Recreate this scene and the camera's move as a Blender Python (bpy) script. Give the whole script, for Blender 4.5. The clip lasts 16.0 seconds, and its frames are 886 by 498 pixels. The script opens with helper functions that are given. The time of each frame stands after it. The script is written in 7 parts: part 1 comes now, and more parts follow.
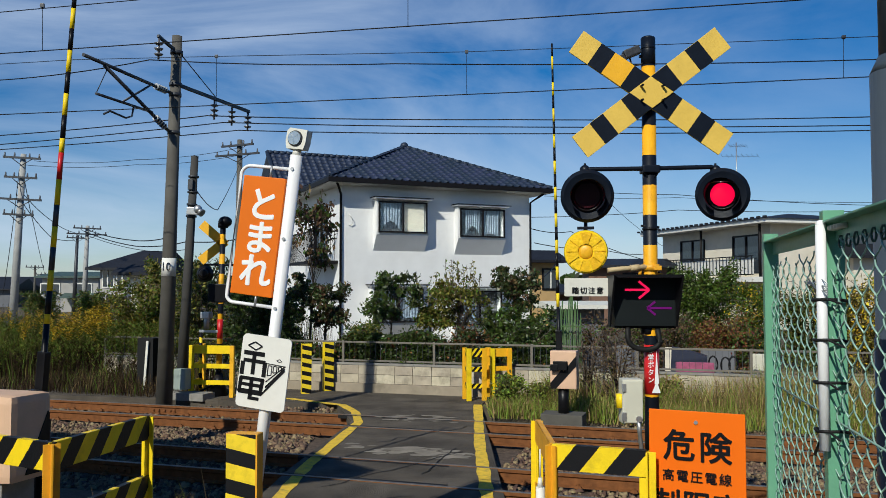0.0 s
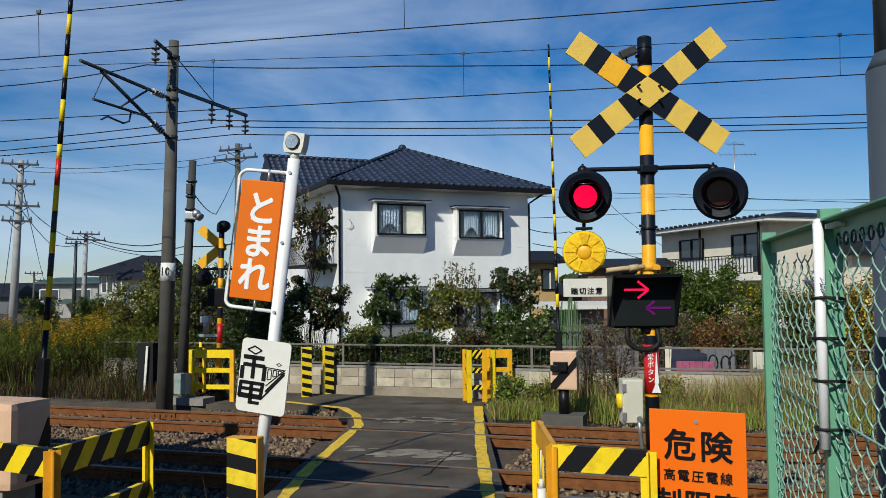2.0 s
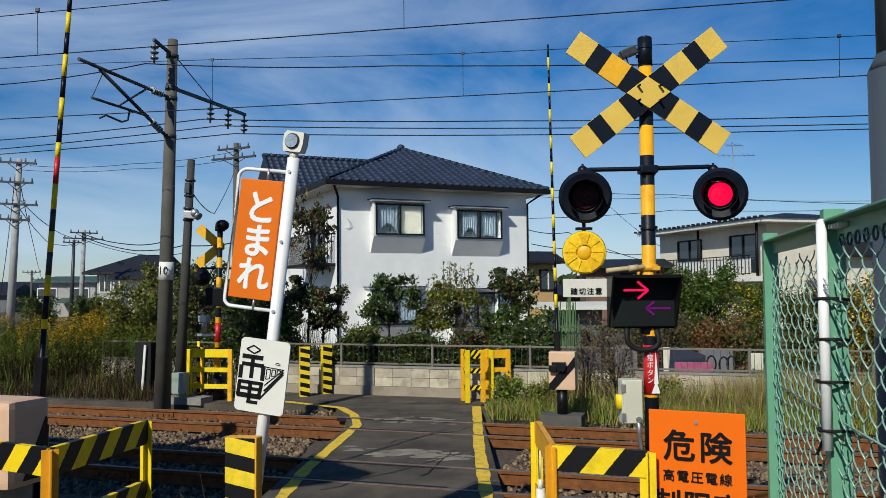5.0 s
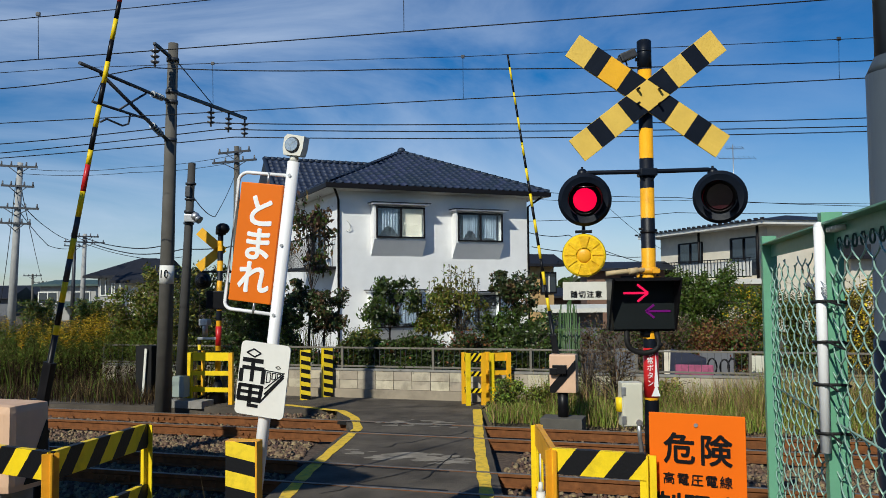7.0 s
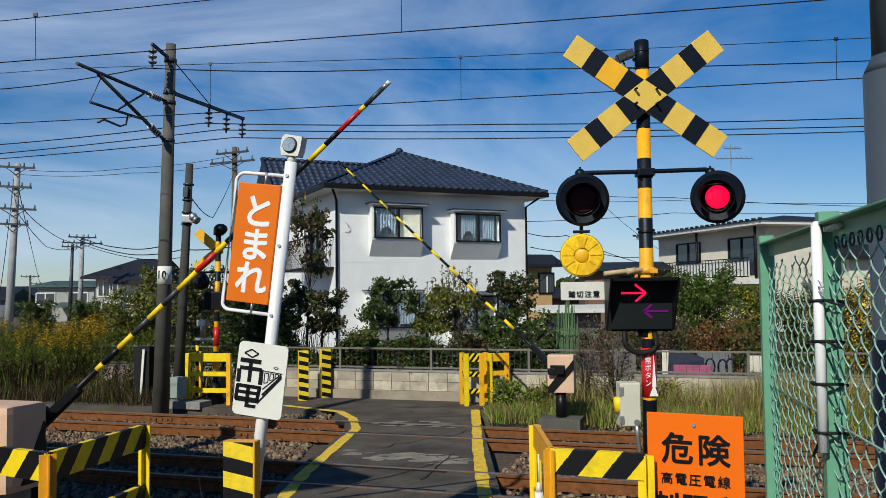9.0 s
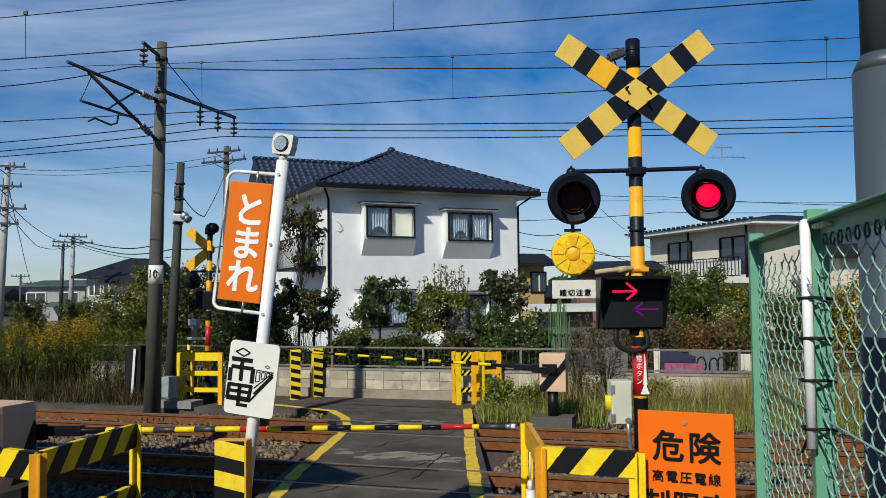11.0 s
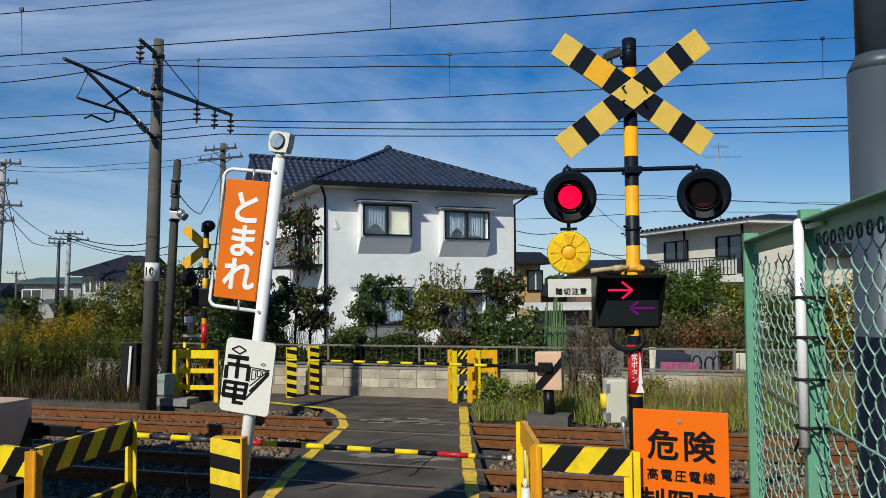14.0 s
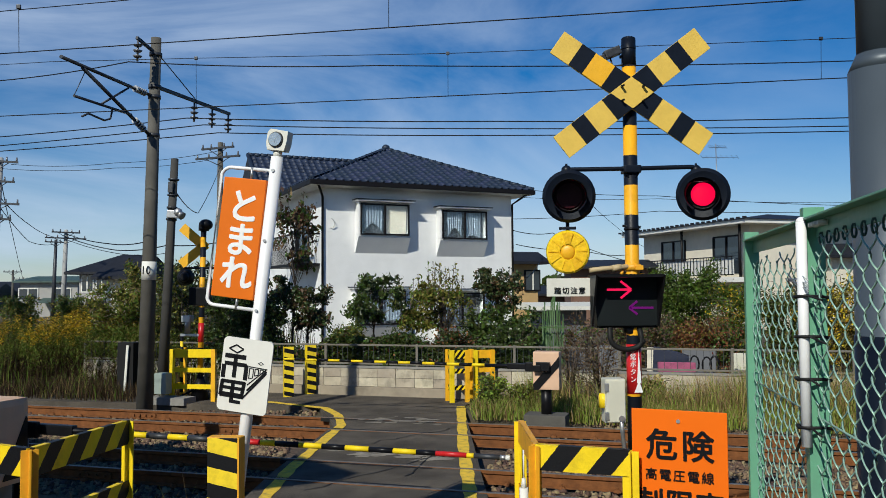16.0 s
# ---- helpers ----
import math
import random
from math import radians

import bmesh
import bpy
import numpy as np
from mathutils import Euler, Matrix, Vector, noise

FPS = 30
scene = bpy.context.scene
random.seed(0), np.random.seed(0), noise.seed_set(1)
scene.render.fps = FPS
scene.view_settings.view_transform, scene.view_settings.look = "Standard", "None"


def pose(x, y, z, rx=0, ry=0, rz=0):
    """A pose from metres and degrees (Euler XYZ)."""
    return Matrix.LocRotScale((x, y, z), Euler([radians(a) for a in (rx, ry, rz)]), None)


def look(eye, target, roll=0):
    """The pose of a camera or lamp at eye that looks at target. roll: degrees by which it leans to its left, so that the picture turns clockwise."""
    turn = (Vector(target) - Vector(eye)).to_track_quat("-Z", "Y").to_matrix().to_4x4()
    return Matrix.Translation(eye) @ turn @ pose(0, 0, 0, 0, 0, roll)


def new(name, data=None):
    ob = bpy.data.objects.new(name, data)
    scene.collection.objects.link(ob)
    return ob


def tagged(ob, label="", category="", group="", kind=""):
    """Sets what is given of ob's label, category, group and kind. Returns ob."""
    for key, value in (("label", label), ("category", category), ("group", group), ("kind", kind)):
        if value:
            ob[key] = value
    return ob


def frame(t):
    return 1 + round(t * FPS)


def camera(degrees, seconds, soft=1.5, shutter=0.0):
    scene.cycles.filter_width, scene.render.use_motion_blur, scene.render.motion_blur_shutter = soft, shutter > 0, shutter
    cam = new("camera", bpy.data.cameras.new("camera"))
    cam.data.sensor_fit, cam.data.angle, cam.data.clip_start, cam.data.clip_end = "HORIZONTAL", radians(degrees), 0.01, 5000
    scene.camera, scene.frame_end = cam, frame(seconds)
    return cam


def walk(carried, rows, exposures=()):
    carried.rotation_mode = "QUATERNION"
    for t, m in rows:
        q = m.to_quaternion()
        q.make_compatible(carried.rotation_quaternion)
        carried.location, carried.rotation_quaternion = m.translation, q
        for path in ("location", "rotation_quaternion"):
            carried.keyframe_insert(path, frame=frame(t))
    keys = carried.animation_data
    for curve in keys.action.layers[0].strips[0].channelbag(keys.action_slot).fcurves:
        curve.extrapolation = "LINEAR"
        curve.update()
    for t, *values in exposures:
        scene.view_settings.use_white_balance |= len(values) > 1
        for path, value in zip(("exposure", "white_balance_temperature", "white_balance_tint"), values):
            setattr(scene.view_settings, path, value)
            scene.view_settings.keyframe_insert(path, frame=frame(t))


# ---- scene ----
# ---------------------------------------------------------------- camera
cam = camera(55.823, 16.0, soft=0.7)
PATH = [
    (0, look((0.000, 0.000, 2.120), (-0.0000, 9.9891, 2.5857), -0.000)),
    (0.5, look((0.005, -0.005, 2.122), (0.0082, 9.9843, 2.5897), -0.109)),
    (1, look((0.006, -0.007, 2.122), (0.0112, 9.9816, 2.6050), -0.450)),
    (1.5, look((0.004, -0.003, 2.122), (0.0207, 9.9847, 2.6107), -0.564)),
    (2, look((0.003, 0.000, 2.122), (0.0143, 9.9884, 2.6078), -0.621)),
    (2.5, look((-0.003, 0.003, 2.119), (0.0072, 9.9915, 2.5900), -0.643)),
    (3, look((-0.001, 0.013, 2.119), (0.0156, 10.0018, 2.5892), -0.560)),
    (3.5, look((-0.007, 0.016, 2.119), (0.0226, 10.0048, 2.5942), -0.347)),
    (4, look((-0.007, 0.017, 2.119), (0.0244, 10.0062, 2.5913), -0.349)),
    (6.5, look((-0.003, -0.002, 2.123), (0.0299, 9.9849, 2.6423), -0.605)),
    (7, look((-0.001, 0.004, 2.122), (0.0239, 9.9903, 2.6438), -0.545)),
    (7.5, look((-0.000, 0.009, 2.117), (0.0302, 9.9947, 2.6424), -0.405)),
    (8, look((0.002, 0.010, 2.120), (0.0455, 9.9957, 2.6462), -0.218)),
    (8.5, look((-0.001, 0.007, 2.121), (0.0574, 9.9928, 2.6552), -0.400)),
    (9, look((0.001, 0.006, 2.120), (0.0486, 9.9919, 2.6475), -0.608)),
    (11.5, look((0.006, 0.003, 2.115), (0.1637, 9.9885, 2.6321), -0.629)),
    (12, look((0.007, 0.007, 2.115), (0.1756, 9.9922, 2.6323), -0.611)),
    (12.5, look((0.005, 0.007, 2.117), (0.1910, 9.9928, 2.6231), -0.642)),
    (13, look((0.006, 0.001, 2.114), (0.1978, 9.9860, 2.6183), -0.543)),
    (13.5, look((0.006, -0.002, 2.115), (0.1992, 9.9831, 2.6187), -0.568)),
    (14, look((0.008, -0.005, 2.116), (0.1882, 9.9810, 2.6114), -0.494)),
    (14.5, look((0.007, -0.004, 2.118), (0.2082, 9.9815, 2.6145), -0.448)),
    (15, look((0.011, 0.003, 2.115), (0.2110, 9.9891, 2.6117), -0.523)),
    (15.5, look((0.004, 0.007, 2.114), (0.2138, 9.9932, 2.6011), -0.487)),
    (16, look((0.001, 0.013, 2.112), (0.2129, 9.9986, 2.6040), -0.382)),
]
walk(cam, PATH, [(0.0, -0.14, 5750, 8), (16.0, -0.14, 5750, 8)])

# ---------------------------------------------------------------- world, sun, exposure
SUN_AZ, SUN_EL = radians(27), radians(37)     # the way the light travels, right of straight ahead; height of the sun

world = bpy.data.worlds.new("sky")
scene.world = world
world.use_nodes = True
wn, wl = world.node_tree.nodes, world.node_tree.links
wn.clear()
w_out = wn.new("ShaderNodeOutputWorld")
w_bg = wn.new("ShaderNodeBackground")
w_sky = wn.new("ShaderNodeTexSky")
w_sky.sky_type = "NISHITA"
w_sky.sun_disc = False
w_sky.sun_elevation = SUN_EL
w_sky.sun_rotation = math.pi + SUN_AZ
w_sky.altitude = 200
w_sky.air_density = 1.0
w_sky.dust_density = 0.2
w_sky.ozone_density = 3.0
w_tc = wn.new("ShaderNodeTexCoord")
w_map = wn.new("ShaderNodeMapping")
w_map.inputs["Rotation"].default_value = (0, radians(-24), radians(20))
w_map.inputs["Scale"].default_value = (0.9, 1.2, 2.6)
w_noise = wn.new("ShaderNodeTexNoise")
w_noise.inputs["Scale"].default_value = 2.3
w_noise.inputs["Detail"].default_value = 9
w_noise.inputs["Roughness"].default_value = 0.58
w_noise.inputs["Distortion"].default_value = 0.9
w_ramp = wn.new("ShaderNodeValToRGB")
w_ramp.color_ramp.elements[0].position = 0.345
w_ramp.color_ramp.elements[0].color = (0, 0, 0, 1)
w_ramp.color_ramp.elements[1].position = 0.76
w_ramp.color_ramp.elements[1].color = (0.82, 0.82, 0.82, 1)
w_mix = wn.new("ShaderNodeMix")
w_mix.data_type = "RGBA"
w_mix.inputs["B"].default_value = (8.9, 9.8, 11.0, 1)
w_bg.inputs["Strength"].default_value = 0.075
wl.new(w_tc.outputs["Generated"], w_map.inputs["Vector"])
wl.new(w_map.outputs["Vector"], w_noise.inputs["Vector"])
wl.new(w_noise.outputs["Fac"], w_ramp.inputs["Fac"])
w_xyz = wn.new("ShaderNodeSeparateXYZ")           # fewer clouds towards the east and overhead
wl.new(w_tc.outputs["Generated"], w_xyz.inputs[0])
w_east = wn.new("ShaderNodeMapRange")
w_east.inputs["From Min"].default_value, w_east.inputs["From Max"].default_value = -0.20, 0.50
w_east.inputs["To Min"].default_value, w_east.inputs["To Max"].default_value = 1.12, 0.12
wl.new(w_xyz.outputs["X"], w_east.inputs["Value"])
w_thin = wn.new("ShaderNodeMath")
w_thin.operation = "MULTIPLY"
wl.new(w_ramp.outputs["Color"], w_thin.inputs[0])
wl.new(w_east.outputs["Result"], w_thin.inputs[1])
w_high = wn.new("ShaderNodeMapRange")            # the cloud veil ends well below the zenith
w_high.inputs["From Min"].default_value, w_high.inputs["From Max"].default_value = 0.34, 0.62
w_high.inputs["To Min"].default_value, w_high.inputs["To Max"].default_value = 1.0, 0.05
wl.new(w_xyz.outputs["Z"], w_high.inputs["Value"])
w_veil = wn.new("ShaderNodeMath")
w_veil.operation = "MULTIPLY"
wl.new(w_thin.outputs["Value"], w_veil.inputs[0])
wl.new(w_high.outputs["Result"], w_veil.inputs[1])
w_low = wn.new("ShaderNodeMapRange")             # haze and cloud thicken towards the horizon
w_low.inputs["From Min"].default_value, w_low.inputs["From Max"].default_value = 0.0, 0.24
w_low.inputs["To Min"].default_value, w_low.inputs["To Max"].default_value = 0.22, 0.0
wl.new(w_xyz.outputs["Z"], w_low.inputs["Value"])
w_sum = wn.new("ShaderNodeMath")
w_sum.operation = "ADD"
w_sum.use_clamp = True
wl.new(w_veil.outputs["Value"], w_sum.inputs[0])
wl.new(w_low.outputs["Result"], w_sum.inputs[1])
wl.new(w_sum.outputs["Value"], w_mix.inputs["Factor"])
w_deep = wn.new("ShaderNodeHueSaturation")
w_deep.inputs["Hue"].default_value = 0.505
w_deep.inputs["Saturation"].default_value = 1.48
w_deep.inputs["Value"].default_value = 1.04
wl.new(w_sky.outputs["Color"], w_deep.inputs["Color"])
wl.new(w_deep.outputs["Color"], w_mix.inputs["A"])
wl.new(w_mix.outputs["Result"], w_bg.inputs["Color"])
wl.new(w_bg.outputs["Background"], w_out.inputs["Surface"])

sun = new("sun", bpy.data.lights.new("sun", "SUN"))
sun.data.energy = 4.9
sun.data.angle = radians(0.5)
sun.data.color = (1.0, 0.90, 0.70)
SUN_WAY = Vector((math.sin(SUN_AZ) * math.cos(SUN_EL), math.cos(SUN_AZ) * math.cos(SUN_EL), -math.sin(SUN_EL)))
sun.matrix_world = look((-30, -30, 40), Vector((-30, -30, 40)) + SUN_WAY)


# ---------------------------------------------------------------- materials
def mat(name, color, rough=0.7, metal=0.0, var=0.15, scale=6.0, bump=0.1, bump_scale=40.0, dirt=0.0, dirt_color=(0.06, 0.045, 0.03),
        islands=0.0, objects=0.0, emit=None, strength=0.0, spec=0.5, translucent=0.0, coords="Object"):
    m = bpy.data.materials.new(name)
    m.use_nodes = True
    nt = m.node_tree
    n, l = nt.nodes, nt.links
    b = n["Principled BSDF"]
    b.inputs["Roughness"].default_value = rough
    b.inputs["Metallic"].default_value = metal
    b.inputs["Specular IOR Level"].default_value = spec
    tc = n.new("ShaderNodeNewGeometry" if coords == "Position" else "ShaderNodeTexCoord")
    no = n.new("ShaderNodeTexNoise")
    no.inputs["Scale"].default_value = scale
    no.inputs["Detail"].default_value = 6
    l.new(tc.outputs[coords], no.inputs["Vector"])
    hsv = n.new("ShaderNodeHueSaturation")
    hsv.inputs["Color"].default_value = (*color, 1)
    mr = n.new("ShaderNodeMapRange")
    mr.inputs["From Min"].default_value, mr.inputs["From Max"].default_value = 0.25, 0.75
    mr.inputs["To Min"].default_value, mr.inputs["To Max"].default_value = 1 - var, 1 + var
    l.new(no.outputs["Fac"], mr.inputs["Value"])
    val = mr.outputs["Result"]
    for amount, node, socket in ((islands, "ShaderNodeNewGeometry", "Random Per Island"), (objects, "ShaderNodeObjectInfo", "Random")):
        if amount:
            g = n.new(node)
            r2 = n.new("ShaderNodeMapRange")
            r2.inputs["To Min"].default_value, r2.inputs["To Max"].default_value = 1 - amount, 1 + amount
            l.new(g.outputs[socket], r2.inputs["Value"])
            mu = n.new("ShaderNodeMath")
            mu.operation = "MULTIPLY"
            l.new(val, mu.inputs[0])
            l.new(r2.outputs["Result"], mu.inputs[1])
            val = mu.outputs["Value"]
            r3 = n.new("ShaderNodeMapRange")
            r3.inputs["To Min"].default_value, r3.inputs["To Max"].default_value = 0.5 - amount * 0.06, 0.5 + amount * 0.06
            l.new(g.outputs[socket], r3.inputs["Value"])
            l.new(r3.outputs["Result"], hsv.inputs["Hue"])
    l.new(val, hsv.inputs["Value"])
    col = hsv.outputs["Color"]
    if dirt:
        n2 = n.new("ShaderNodeTexNoise")
        n2.inputs["Scale"].default_value = scale * 0.6
        n2.inputs["Detail"].default_value = 10
        n2.inputs["Roughness"].default_value = 0.7
        l.new(tc.outputs[coords], n2.inputs["Vector"])
        r = n.new("ShaderNodeMapRange")
        r.inputs["From Min"].default_value, r.inputs["From Max"].default_value = 0.5, 0.75
        r.inputs["To Max"].default_value = dirt
        l.new(n2.outputs["Fac"], r.inputs["Value"])
        mx = n.new("ShaderNodeMix")
        mx.data_type = "RGBA"
        mx.inputs["B"].default_value = (*dirt_color, 1)
        l.new(r.outputs["Result"], mx.inputs["Factor"])
        l.new(col, mx.inputs["A"])
        col = mx.outputs["Result"]
    l.new(col, b.inputs["Base Color"])
    if bump:
        n3 = n.new("ShaderNodeTexNoise")
        n3.inputs["Scale"].default_value = bump_scale
        n3.inputs["Detail"].default_value = 5
        l.new(tc.outputs[coords], n3.inputs["Vector"])
        bp = n.new("ShaderNodeBump")
        bp.inputs["Strength"].default_value = bump
        bp.inputs["Distance"].default_value = 0.02
        l.new(n3.outputs["Fac"], bp.inputs["Height"])
        l.new(bp.outputs["Normal"], b.inputs["Normal"])
    if emit:
        b.inputs["Emission Color"].default_value = (*emit, 1)
        b.inputs["Emission Strength"].default_value = strength
    if translucent:
        b.inputs["Transmission Weight"].default_value = 0.0
        tr = n.new("ShaderNodeBsdfTranslucent")
        l.new(col, tr.inputs["Color"])
        ms = n.new("ShaderNodeMixShader")
        ms.inputs["Fac"].default_value = translucent
        l.new(b.outputs["BSDF"], ms.inputs[1])
        l.new(tr.outputs["BSDF"], ms.inputs[2])
        l.new(ms.outputs["Shader"], n["Material Output"].inputs["Surface"])
    return m


def striped(name, ca, cb, period, slant, duty=0.5, offset=0.0, wear=0.9, rough=0.45):
    """Painted bands along x + slant * z of the part."""
    m = mat(name, ca, rough=rough, spec=0.25, var=0.08, scale=9, bump=0.08, bump_scale=60, dirt=wear * 0.5, dirt_color=(0.12, 0.08, 0.02))
    nt = m.node_tree
    n, l = nt.nodes, nt.links
    b = n["Principled BSDF"]
    tc = n.new("ShaderNodeTexCoord")
    sx = n.new("ShaderNodeSeparateXYZ")
    l.new(tc.outputs["Object"], sx.inputs[0])
    wob = n.new("ShaderNodeTexNoise")
    wob.inputs["Scale"].default_value = 25
    l.new(tc.outputs["Object"], wob.inputs["Vector"])

    def op(kind, a, c):
        k = n.new("ShaderNodeMath")
        k.operation = kind
        for i, v in enumerate((a, c)):
            if isinstance(v, (int, float)):
                k.inputs[i].default_value = v
            else:
                l.new(v, k.inputs[i])
        return k.outputs[0]
    if slant is None:
        pos = sx.outputs["Z"]
    else:
        pos = op("ADD", sx.outputs["X"], op("MULTIPLY", sx.outputs["Z"], slant))
    pos = op("ADD", pos, op("MULTIPLY", wob.outputs["Fac"], 0.012))
    band = op("GREATER_THAN", op("FRACT", op("DIVIDE", op("ADD", pos, 50.0 * period + offset), period), 0), duty)
    old = b.inputs["Base Color"].links[0].from_socket
    mx = n.new("ShaderNodeMix")
    mx.data_type = "RGBA"
    l.new(band, mx.inputs["Factor"])
    l.new(old, mx.inputs["A"])
    mx.inputs["B"].default_value = (*cb, 1)
    chips = n.new("ShaderNodeTexNoise")
    chips.inputs["Scale"].default_value = 14
    chips.inputs["Detail"].default_value = 12
    chips.inputs["Roughness"].default_value = 0.75
    l.new(tc.outputs["Object"], chips.inputs["Vector"])
    worn = n.new("ShaderNodeMix")
    worn.data_type = "RGBA"
    l.new(op("MULTIPLY", op("GREATER_THAN", chips.outputs["Fac"], 0.655), 0.8), worn.inputs["Factor"])
    l.new(mx.outputs["Result"], worn.inputs["A"])
    worn.inputs["B"].default_value = (0.16, 0.11, 0.04, 1)
    l.new(worn.outputs["Result"], b.inputs["Base Color"])
    return m


